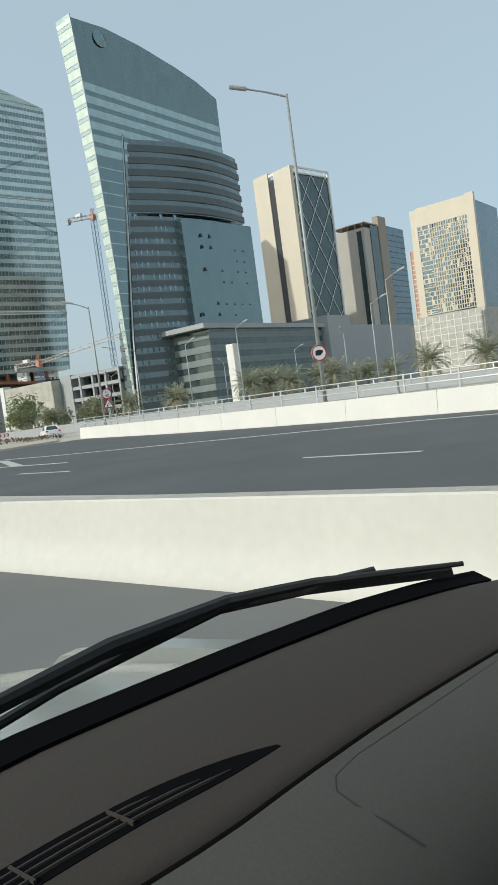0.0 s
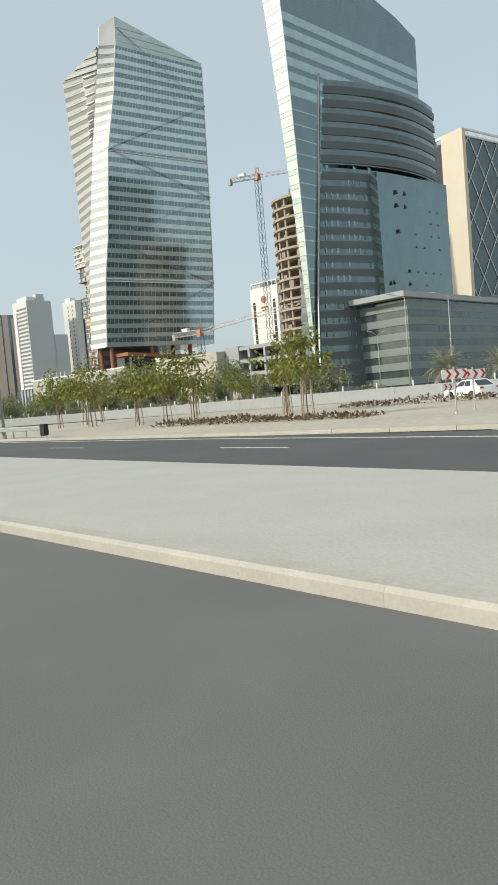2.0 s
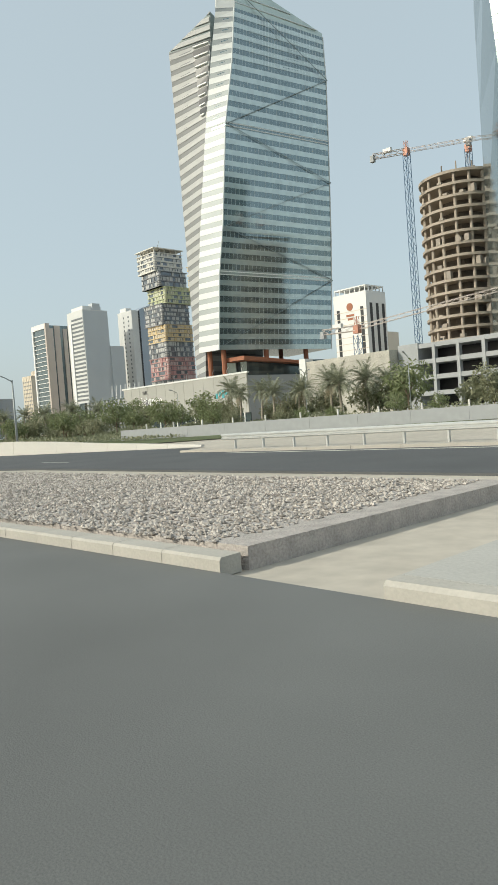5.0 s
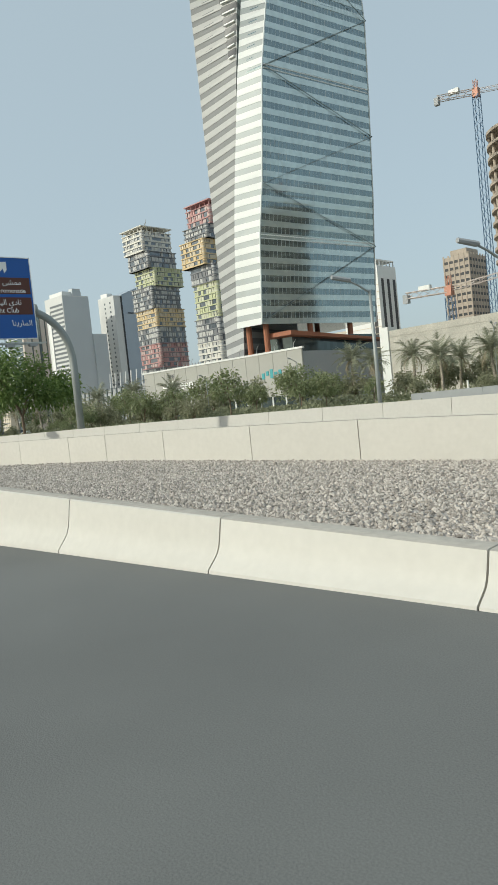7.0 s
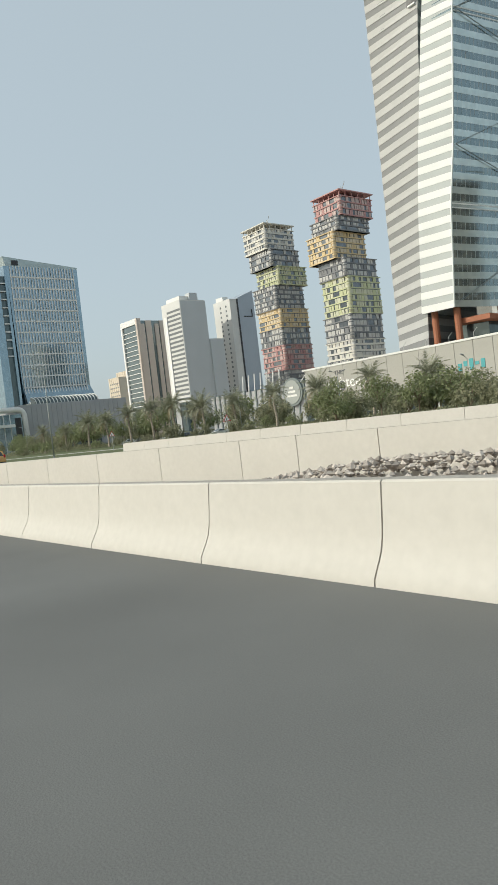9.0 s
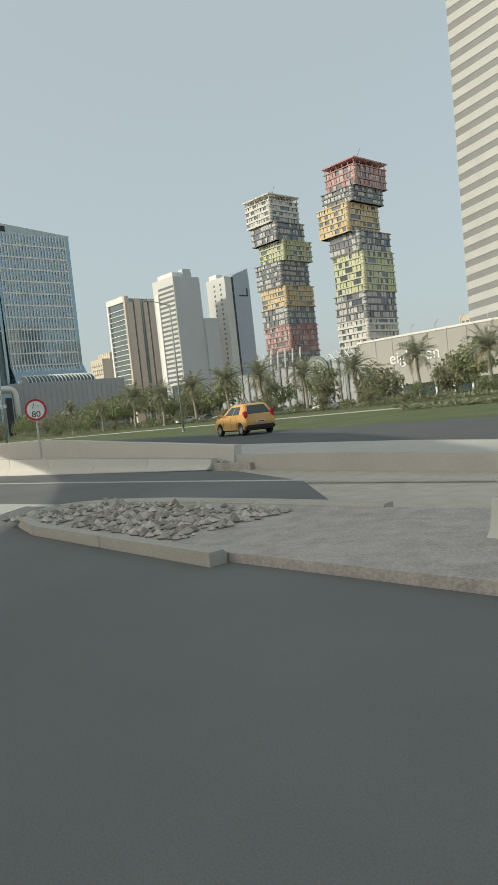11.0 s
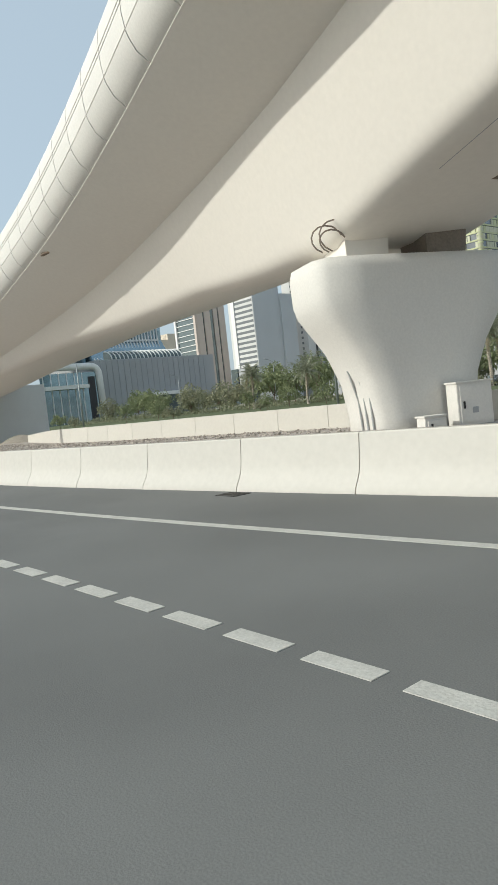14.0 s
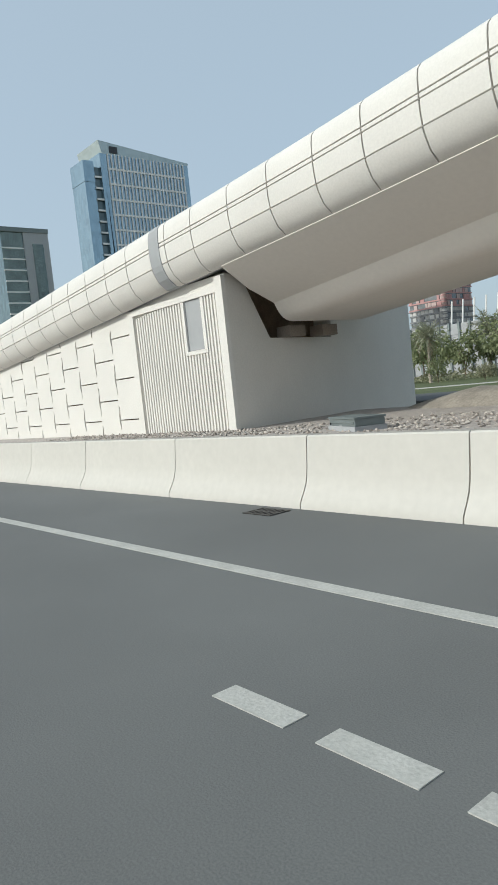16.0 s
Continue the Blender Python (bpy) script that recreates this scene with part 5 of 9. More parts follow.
def stacked_tower(at, wx, wy, blocks, label, seed):
    t = thing("stacked_tower", at, label, "building", "stacked towers")
    rng = random.Random(seed)
    for z0, z1, dx, dy, colour in blocks:
        bm = bmesh.new()
        box(bm, dx, wx + dx, -wy + dy, dy, z0, z1)
        blk = part("block", bm, WIN, t, colour + " block")
        nf = max(1, round((z1 - z0) / 3.7))
        fh = (z1 - z0) / nf
        main, other = bmesh.new(), bmesh.new()
        for f in range(nf):
            z = z0 + fh * f
            box(main, dx - 0.5, wx + dx + 0.5, -wy + dy - 0.5, dy + 0.5, z, z + (1.3 if colour == "cream" else 0.8))
            for axis, span in (("x", wx), ("y", wy)):
                u = 0.0
                while u < span - 0.5:
                    w = min(rng.choice((1.5, 1.9, 2.4, 3.0)), span - u)
                    if rng.random() < 0.74:
                        tgt = main if rng.random() < 0.28 else other
                        if axis == "x":
                            box(tgt, dx + u, dx + u + w, dy - 0.2, dy + 0.42, z + 0.8, z + fh - 0.45)
                        else:
                            box(tgt, dx - 0.42, dx + 0.2, dy - u - w, dy - u, z + 0.8, z + fh - 0.45)
                    u += w + rng.choice((0.3, 0.35, 0.5, 1.0))
            for r in (0.0, 0.62):
                rod(main, (dx + 0.4, dy - 0.4, z + fh * r), (dx + 0.4, dy - 0.4, z + fh * r + 0.7), 1.62, n=12)
        part("cladding", main, PANEL[colour], blk, kind="stuff")
        part("infill_panel", other, INFILL[colour], blk, kind="stuff")
        bm = bmesh.new()
        box(bm, dx - 0.9, wx + dx + 0.9, -wy + dy - 0.9, dy + 0.9, z1 - 0.5, z1 + 0.02)
        part("ledge", bm, PANEL[colour], blk)
        bm = bmesh.new()
        rod(bm, (dx + 0.4, dy - 0.4, z0 + 0.1), (dx + 0.4, dy - 0.4, z1 - 0.1), 1.35, n=12)
        part("corner_column", bm, INFILL[colour], blk, smooth=True)
    z1, dx, dy, colour = blocks[-1][1:]
    for k in range(6):
        bm = bmesh.new()
        box(bm, dx + wx * k / 5 - 0.2, dx + wx * k / 5 + 0.2, dy - 0.4, dy, z1, z1 + 3)
        part("roof_post", bm, PANEL[colour], t)
        bm = bmesh.new()
        box(bm, dx, dx + 0.4, dy - wy * k / 5 - 0.2, dy - wy * k / 5 + 0.2, z1, z1 + 3)
        part("roof_post", bm, PANEL[colour], t)
    bm = bmesh.new()
    box(bm, dx - 1.4, wx + dx + 1.4, -wy + dy - 1.4, dy + 1.4, z1 + 3, z1 + 3.7)
    part("roof_slab", bm, PANEL[colour], t)
    bm = bmesh.new()
    rod(bm, (dx + 3, dy - 6, z1 + 3.6), (dx - 3, dy - 3, z1 + 8), 0.2, n=5)
    rod(bm, (dx + 3, dy - 6, z1 + 3.6), (dx + 3, dy - 6, z1 + 7), 0.25, n=5)
    part("roof_crane", bm, STEEL, t)


stacked_tower((548, -336, 0), 23.5, 27, [(0, 27, 0, 0, "grey"), (27, 37, 0, 0, "slate"), (37, 55, 0, 0, "red"), (55, 67.5, 0.5, 0, "slate"), (67.5, 81, 0, 0, "amber"), (81, 98, 1.5, 1.0, "slate"), (98, 111.5, 0, -2.5, "green"), (111.5, 124, 2.0, 1.0, "slate"), (124, 139, 4.0, 2.5, "cream")], "stacked apartment tower of cream, slate, green, amber and red blocks", 11)
stacked_tower((482.5, -335.5, 0), 23, 30, [(0, 21, 0, 0, "grey"), (21, 32, 0, 0, "slate"), (32, 48, 0, 0, "cream"), (48, 64.5, 0, 0, "slate"), (64.5, 88.5, -0.5, -1.0, "green"), (88.5, 100.5, 0, 0, "slate"), (100.5, 118, 4.5, 3.0, "amber"), (118, 127.5, 1.5, 1.0, "slate"), (127.5, 140, 0, -2.0, "red")], "stacked apartment tower of red, amber, green and slate blocks", 12)

# --- residential towers
# window grey lifted from near-black: distance haze put into the colour
GREY_BAND = mat("grey_window_band", (0.16, 0.175, 0.185), 0.35, 0.1, var=0.15, scale=0.3, fine=2, bump=0)
SIDE_GREY = mat("pale_grey_render", (0.50, 0.525, 0.54), 0.75, var=0.06, scale=0.05, fine=2, bump=0.02)
BLUE_SIDE = mat("blue_grey_cladding", (0.36, 0.41, 0.47), 0.5, 0.1, var=0.08, scale=0.1, fine=2, bump=0)
TAN = mat("tan_cladding", (0.52, 0.455, 0.405), 0.75, var=0.06, scale=0.1, fine=2, bump=0.03)
# white dulled in the colour to stand for distance haze
DULL_WHITE = mat("hazed_white_render", (0.60, 0.60, 0.585), 0.7, var=0.08, scale=0.1, fine=2, bump=0.03)
b = shell("residential_tower", (660, -328), 28, 26, 111, DULL_WHITE, "white residential tower with dark window bands and a grey side")
face_rows(b, 26, 20, "x", 10, 106, GREY_BAND, 1.8, 0.15, off=0.5, name="window_band")
block(b, "bay", 20.5, 24.5, -3, 0.8, 8, 100, WHITE_TRIM)
block(b, "side_panel", -0.5, 0.2, -26, 0, 24, 110, SIDE_GREY)
block(b, "roof_house", 4, 24, -22, -3, 111, 115, WHITE_TRIM)
block(b, "roof_house", 2, 8, -20, -12, 111, 117.5, SIDE_GREY)
block(b, "rear_wing", -2, 8, -40, -26, 0, 78, SIDE_GREY)
face_rows(b, 18, 14, "y", 6, 76, GREY_BAND, 1.5, 0.12, name="window_band", off=26)
for k in range(3):
    block(b, "podium_bay", 2 + 9 * k, 9.5 + 9 * k, -4, 4, 0, 26, GREYC if k % 2 else GLASS_DARK)
b = shell("residential_tower", (660, -381), 24, 27, 113, DULL_WHITE, "cream residential tower with a blue glass side and raked roof")
for k in range(2):
    first = None
    for f in range(24):
        at = (5 + 8 * k, 0.0, 12 + 4.1 * f)
        if first is None:
            bm = bmesh.new()
            box(bm, 0, 1.9, -0.2, 0.14, 0, 1.8)
            first = part("window", bm, GREY_BAND, b, at=at)
        else:
            again("window", first, b, at)
block(b, "glass_side", -0.5, 0.2, -27, -9, 20, 114, BLUE_SIDE)
block(b, "side_slot", -0.6, 0.2, -9, -7.6, 20, 113, SLOT)
block(b, "side_frame", -0.9, 0, -24, -14, 97, 98, SLOT)
block(b, "side_frame", -0.9, 0, -24, -23, 98, 104, SLOT)
bm = bmesh.new()
loft(bm, [[(0, -27, 113), (0, -9, 113), (22, -9, 113), (22, -27, 113)], [(0, -27, 121), (0, -9, 114), (22, -9, 114), (22, -27, 121)]])
bmesh.ops.recalc_face_normals(bm, faces=bm.faces[:])
part("raked_roof", bm, BLUE_SIDE, b)
block(b, "roof_house", 12, 22, -8, -2, 113, 117, WHITE_TRIM)
block(b, "podium", -8, 30, -36, 6, 0, 30, GREYC)
b = shell("residential_tower", (730, -328), 29, 29, 107, BLOCK_GLASS, "brown residential tower with glazed balconies in a white frame")
face_rows(b, 22, 25, "x", 8, 102, WHITE_TRIM, 0.55, 0.8, off=2, name="balcony")
block(b, "side_frame", 27, 29.4, -3, 1.2, 0, 109, WHITE_TRIM)
block(b, "side_frame", -0.6, 2, -3, 1.2, 0, 109, TAN)
block(b, "head_frame", 2, 27, -3, 1.2, 104, 109, WHITE_TRIM)
for k in range(4):
    block(b, "brown_fin", -0.9, 1, -29 + 7.5 * k, -23.0 + 7.5 * k if k != 1 else -25.0 + 7.5 * k, 0, 107 - 3 * (k % 2), TAN)
for m, h, w in (((820, -352), 66, 14), ((838, -372), 74, 12)):
    b = shell("apartment_block", m, 22, w, h, BEIGE, "small distant beige apartment block with rows of windows", group="distant blocks")
    face_rows(b, 14, 20, "x", 4, h - 3, GREY_BAND, 1.4, 0.15, name="window_band")
    face_fins(b, 5, 20, "x", 2, h, BEIGE, (1.2, 0.3))
for m, h in (((470, -520), 70), ((520, -545), 62)):
    b = shell("apartment_block", m, 26, 22, h, BEIGE, "distant cream apartment block with rows of windows", group="distant blocks")
    face_rows(b, 16, 24, "x", 4, h - 3, GREY_BAND, 1.4, 0.15, name="window_band")
    face_fins(b, 6, 24, "x", 2, h, BEIGE, (1.2, 0.3))

# --- glass office tower with a white grid and a flared foot
TOWER_GLASS = glass_wall("tower_glass", (0.30, 0.40, 0.46), var=0.12)
g1 = thing("grid_office_tower", (605, -163, 0), "blue glass office tower with a white grid and raked roof", "building", "city towers")
bm = bmesh.new()
loft(bm, [[(-6, -49, 30), (-6, -2.5, 30), (21, -2.5, 30), (21, -49, 30)], [(0, -48, 40), (0, -2.5, 40), (21, -2.5, 40), (21, -48, 40)], [(0, -48.5, 116.3), (0, -1, 116.3), (21, -1, 116.3), (21, -48.5, 116.3)]])
bmesh.ops.recalc_face_normals(bm, faces=bm.faces[:])
part("curtain_wall", bm, TOWER_GLASS, g1)
face_rows(g1, 11, 43, "y", 40, 116.2, WHITE_TRIM, 0.9, 0.45, off=3)
first = None
for k in range(23):
    at = (0.0, -3.5 - 1.9 * k, 0)
    if first is None:
        bm = bmesh.new()
        loft(bm, [[(x - 0.6, -0.24, z), (x - 0.6, 0.24, z), (x + 0.4, 0.24, z), (x + 0.4, -0.24, z)] for x, z in ((-6.2, 30), (-4, 32), (-1.8, 35.5), (-0.6, 39), (0, 44), (0, 116.3))])
        bmesh.ops.recalc_face_normals(bm, faces=bm.faces[:])
        first = part("pier", bm, WHITE_TRIM, g1, at=at)
    else:
        again("pier", first, g1, at)
bm = bmesh.new()
loft(bm, [[(0, -48.5, 116.3), (0, -1, 116.3), (21, -1, 116.3), (21, -48.5, 116.3)], [(0, -49, 117.5), (0, 0.5, 122.2), (21, 0.5, 122.2), (21, -49, 117.5)]])
bmesh.ops.recalc_face_normals(bm, faces=bm.faces[:])
part("raked_crown", bm, glass_wall("raked_glass", (0.40, 0.46, 0.46), 0.2, 0.1, (2, 2), 0.4), g1)
block(g1, "emblem", -0.4, 0, -9, -5, 117, 120, SLOT)
block(g1, "end_wall", -0.4, 16, -1.0, 0.6, 0, 116.3, TOWER_GLASS)
block(g1, "slot", 1, 16, 0.6, 4.0, 0, 110, GLASS_DARK)
face_rows(g1, 10, 3.4, "y", 60, 110, WHITE_TRIM, 0.8, 0.2, off=-4.0)
block(g1, "side_shaft", 0.5, 13, 4.0, 9.0, 0, 103, TOWER_GLASS)
block(g1, "side_cap", 0.2, 13, 3.9, 9.2, 103, 112.3, TOWER_GLASS)
pd = thing("office_podium", (560, -145, 0), "pale grey office podium with a glazed entrance hall", "building", "low buildings")
block(pd, "wall", 0, 60, -66, 0, 0, 27, GREYC)
bm = bmesh.new()
arc = [(0.4 + 7 * (1 - math.cos(a)), 26.8 + 4.2 * math.sin(a)) for a in [math.pi / 2 * k / 6 for k in range(7)]]
loft(bm, [[(x, y, z) for x, z in arc] + [(7.4, y, 26.8)] for y in (-9.0, -48.0)])
bmesh.ops.recalc_face_normals(bm, faces=bm.faces[:])
part("skylight", bm, GLASS_DARK, pd, "curved dark glass skylight")
for k in range(19):
    bm = bmesh.new()
    tube(bm, [(x - 0.1, -9.4 - 2.12 * k, z + 0.1) for x, z in arc], 0.3, 5)
    part("roof_rib", bm, WHITE_TRIM, pd)
block(pd, "entrance_glass", -1.0, 0.2, 0.5, 26, 0, 22, GLASS_PALE)
bm = bmesh.new()
hoop = [(-1.4, 27.5, 24.5), (-1.4, 4.0, 24.5)] + [(-1.4, 2.6 - 3.6 * math.sin(a), 20.9 + 3.6 * math.cos(a)) for a in [math.pi / 2 * k / 5 for k in range(6)]] + [(-1.4, -1.6, 0)]
tube(bm, hoop, 1.5, 8)
part("entrance_frame", bm, WHITE_TRIM, pd, "rounded white entrance frame", smooth=True)
block(pd, "entrance_slot", -1.3, 0.2, 1.2, 4.4, 0, 20, SLOT)
block(pd, "canopy", -5, 0.2, 6, 26, 15, 16.6, WHITE_TRIM)
for k in range(6):
    block(pd, "entrance_mullion", -1.25, -0.9, 7 + 3.6 * k, 7.4 + 3.6 * k, 0, 22, WHITE_TRIM)
face_fins(pd, 20, 60, "y", 1, 26.5, GREYC, (0.35, 0.3))
block(pd, "porch", -3, 0.2, -47, -25, 9, 10.6, WHITE_TRIM)
block(pd, "porch_glass", -1.6, 0.1, -46, -26, 0, 9, GLASS_DARK)
b = shell("corner_office", (560, -94), 40, 17, 66, GLASS_TEAL, "teal glass office block with a grey stone corner")
block(b, "stone_corner", -0.6, 6, -17.3, -8, 0, 66.5, GREYC)
block(b, "window_strip", -0.8, 0, -15, -11, 20, 62, GLASS_TEAL)
face_rows(b, 14, 8, "y", 10, 64, WHITE_TRIM, 0.5, 0.3)
block(b, "roof", -0.8, 40, -17.5, 0.5, 66, 67.6, BAND_DARK)

# --- long low mall between the gardens and the towers
lm = thing("mall", (395, -235, 0), "long beige low-rise mall with columns and a glazed gable", "building", "low buildings")
block(lm, "wall", 0, 110, -30, 0, 0, 19, GREYC)
first = None
for k in range(24):
    if first is None:
        bm = bmesh.new()
        box(bm, 0, 0.9, -0.2, 0.7, 0, 19.5)
        first = part("pier", bm, BAND_DARK, lm, at=(0, 0, 0))
    else:
        again("pier", first, lm, (4.6 * k, 0, 0))
for r in range(3):
    block(lm, "ribbon_window", 1, 109, -0.1, 0.25, 4 + 5.4 * r, 5.6 + 5.4 * r, GREYC)
bm = bmesh.new()
rod(bm, (40, 0.5, 15), (40, 1.6, 15), 7, n=28)
part("oval_sign", bm, BAND_DARK, lm)
bm = bmesh.new()
rod(bm, (40, 1.5, 15), (40, 1.9, 15), 5.8, n=28)
part("oval_face", bm, mat("emblem_grey", (0.33, 0.35, 0.34), 0.5, bump=0), lm)
for k in range(3):
    block(lm, "sign_bar", 36.5 + k, 43.5 - k, 1.8, 2.1, 12.6 + 2 * k, 13.6 + 2 * k, WHITE_TRIM)
bm = bmesh.new()
for k in range(5):
    x = 22 + 4 * k
    tube(bm, [(x - 4, -6, 19), (x, -6, 25 - abs(k - 2) * 1.2), (x + 4, -6, 19)], 0.3, 5)
part("gable_frame", bm, WHITE_TRIM, lm)
for k in range(7):
    bm = bmesh.new()
    rod(bm, (54 + 5 * k, -3, 19), (53 + 5 * k, -3, 28), 0.35, n=6)
    part("mast", bm, WHITE_TRIM, lm)
for k in range(7):
    bm = bmesh.new()
    rod(bm, (6 + 2.2 * k, -3, 19), (5 + 2.2 * k, -3, 26), 0.3, n=6)
    part("mast", bm, GREYC, lm)

# ---------------------------------------------------------------- materials of the things
POLE = mat("pole_grey", (0.33, 0.35, 0.34), 0.5, 0.3, var=0.1, scale=1.5, fine=20, bump=0.05)
SIGN_BLUE = mat("sign_blue", (0.018, 0.10, 0.37), 0.45, var=0.06, scale=1, fine=12, bump=0.02)
SIGN_BROWN = mat("sign_brown", (0.10, 0.035, 0.025), 0.5, var=0.06, scale=1, fine=12, bump=0.02)
SIGN_ORANGE = mat("sign_orange", (0.72, 0.27, 0.03), 0.5, var=0.06, bump=0.02)
SIGN_RED = mat("sign_red", (0.50, 0.03, 0.04), 0.45, var=0.06, bump=0.02)
SIGN_BLACK = mat("sign_black", (0.02, 0.02, 0.022), 0.5, var=0.06, bump=0.02)
CAR_WHITE = mat("white_car_paint", (0.80, 0.80, 0.79), 0.22, var=0.03, scale=1.5, fine=30, bump=0.0, spec=0.6)
CAR_ORANGE = mat("orange_car_paint", (0.66, 0.38, 0.13), 0.25, var=0.04, scale=1.5, fine=30, bump=0.0, spec=0.6)
CAR_GLASS = mat("car_glass", (0.03, 0.04, 0.042), 0.06, var=0.15, scale=1, fine=5, bump=0.0, spec=0.8)
RUBBER = mat("rubber", (0.022, 0.022, 0.022), 0.85, var=0.2, scale=5, fine=50, bump=0.2)
BLACK_TRIM = mat("black_trim", (0.02, 0.02, 0.021), 0.6, var=0.15, scale=4, fine=40, bump=0.1)
RIM = mat("painted_rim", (0.50, 0.50, 0.50), 0.4, 0.5, var=0.15, scale=5, fine=30, bump=0.05)
RED_LENS = mat("red_lens", (0.45, 0.012, 0.02), 0.15, var=0.1, bump=0.0, spec=0.7)
CLEAR_LENS = mat("clear_lens", (0.62, 0.62, 0.60), 0.12, var=0.1, bump=0.0, spec=0.7)
BUMPER = mat("grey_bumper", (0.36, 0.37, 0.38), 0.35, 0.6, var=0.1, bump=0.03)
PLATE = mat("plate_white", (0.7, 0.7, 0.68), 0.5, var=0.1, bump=0.02)
BARK = mat("bark", (0.20, 0.15, 0.11), 0.95, var=0.3, scale=3, fine=20, bump=0.8)
PALM_BARK = mat("palm_bark", (0.34, 0.30, 0.245), 0.95, var=0.35, scale=3, fine=12, bump=1.0)
STAKE = mat("stake_wood", (0.33, 0.26, 0.18), 0.9, var=0.2, scale=3, fine=20, bump=0.3)


def leaf_mat(name, a, b, rough=0.6, thin=0.3):
    """Leaves from colour a to colour b, leaf by leaf, letting some light through."""
    m = bpy.data.materials.new(name)
    m.use_nodes = True
    n, l = m.node_tree.nodes, m.node_tree.links
    p = n["Principled BSDF"]
    p.inputs["Roughness"].default_value = rough
    g = n.new("ShaderNodeNewGeometry")
    c = n.new("ShaderNodeMix")
    c.data_type = "RGBA"
    c.inputs["A"].default_value, c.inputs["B"].default_value = (*a, 1), (*b, 1)
    l.new(g.outputs["Random Per Island"], c.inputs["Factor"])
    l.new(c.outputs["Result"], p.inputs["Base Color"])
    t = n.new("ShaderNodeBsdfTranslucent")
    l.new(c.outputs["Result"], t.inputs["Color"])
    x = n.new("ShaderNodeMixShader")
    x.inputs[0].default_value = thin
    l.new(p.outputs[0], x.inputs[1])
    l.new(t.outputs[0], x.inputs[2])
    l.new(x.outputs[0], n["Material Output"].inputs["Surface"])
    return m


PEBBLE = leaf_mat("gravel_stones", (0.22, 0.195, 0.17), (0.60, 0.545, 0.49), 0.9, 0.0)
LEAF = leaf_mat("tree_leaves", (0.13, 0.155, 0.062), (0.25, 0.275, 0.125))
LEAF_LUSH = leaf_mat("lush_leaves", (0.085, 0.145, 0.03), (0.21, 0.29, 0.085))
LEAF_YOUNG = leaf_mat("young_leaves", (0.14, 0.165, 0.03), (0.27, 0.28, 0.065))
# park greens are paled by dust and by distance haze painted into the colour
LEAF_DULL = leaf_mat("dusty_hazed_leaves", (0.21, 0.215, 0.13), (0.34, 0.34, 0.22))
LEAF_PARK = leaf_mat("park_leaves", (0.165, 0.195, 0.09), (0.30, 0.33, 0.175))
FROND = leaf_mat("palm_leaves", (0.25, 0.26, 0.18), (0.40, 0.405, 0.30))
FROND_DRY = leaf_mat("dry_palm_leaves", (0.28, 0.235, 0.15), (0.40, 0.34, 0.23))
SHRUB = leaf_mat("shrub_leaves", (0.19, 0.20, 0.115), (0.31, 0.315, 0.195))
SHRUB_BROWN = leaf_mat("brown_shrub", (0.12, 0.08, 0.05), (0.22, 0.15, 0.09))

# ---------------------------------------------------------------- vehicles


def outline(bm, prof, half, mi=0, soft=0.07, inset=0.06):
    """A side outline of (x, z) points carried across the car, drawn in a little at both flanks."""
    cx = sum(p[0] for p in prof) / len(prof)
    cz = sum(p[1] for p in prof) / len(prof)
    rings = []
    for y, k in ((-half, 1.0), (-half + soft * 0.35, 0.35), (-half + soft, 0.0), (half - soft, 0.0), (half - soft * 0.35, 0.35), (half, 1.0)):
        ring = []
        for x, z in prof:
            d = Vector((cx - x, cz - z))
            d = d / max(d.length, 1e-3)
            ring.append((x + d.x * inset * k, y, z + d.y * inset * k))
        rings.append(ring)
    loft(bm, rings, mi=mi)
    bmesh.ops.recalc_face_normals(bm, faces=bm.faces[:])


def hull(bm, prof, half, nose, turn=0.30, soft=0.09):
    """A side outline carried across the car: the nose rounds back in plan, the flanks curve in above and below."""
    rings = []
    for q in (-1.0, -0.985, -0.95, -0.88, -0.72, -0.45, 0.0, 0.45, 0.72, 0.88, 0.95, 0.985, 1.0):
        k = max(0.0, (abs(q) - 0.88) / 0.12)
        ring = []
        for x, z in prof:
            back = turn * abs(q) ** 3.2 * min(1.0, max(0.0, (x - nose) / 0.55))
            tuck = 1.0 - 0.16 * (z - 0.74) ** 2
            drop = soft * 0.5 * k ** 3 * min(1.0, max(0.0, (z - 0.85) / 0.2)) + 0.03 * abs(q) ** 2.5 * min(1.0, max(0.0, (z - 0.9) / 0.15))
            ring.append((x - back, q * half * tuck, z - drop))
        rings.append(ring)
    loft(bm, rings)
    bmesh.ops.recalc_face_normals(bm, faces=bm.faces[:])


def arch(xc, zc, r, z0, n=9):
    """Points over a wheel arch, from front to back."""
    a0 = math.asin((z0 - zc) / r)
    return [(xc + r * math.cos(a0 + (math.pi - 2 * a0) * i / n), zc + r * math.sin(a0 + (math.pi - 2 * a0) * i / n)) for i in range(n + 1)]


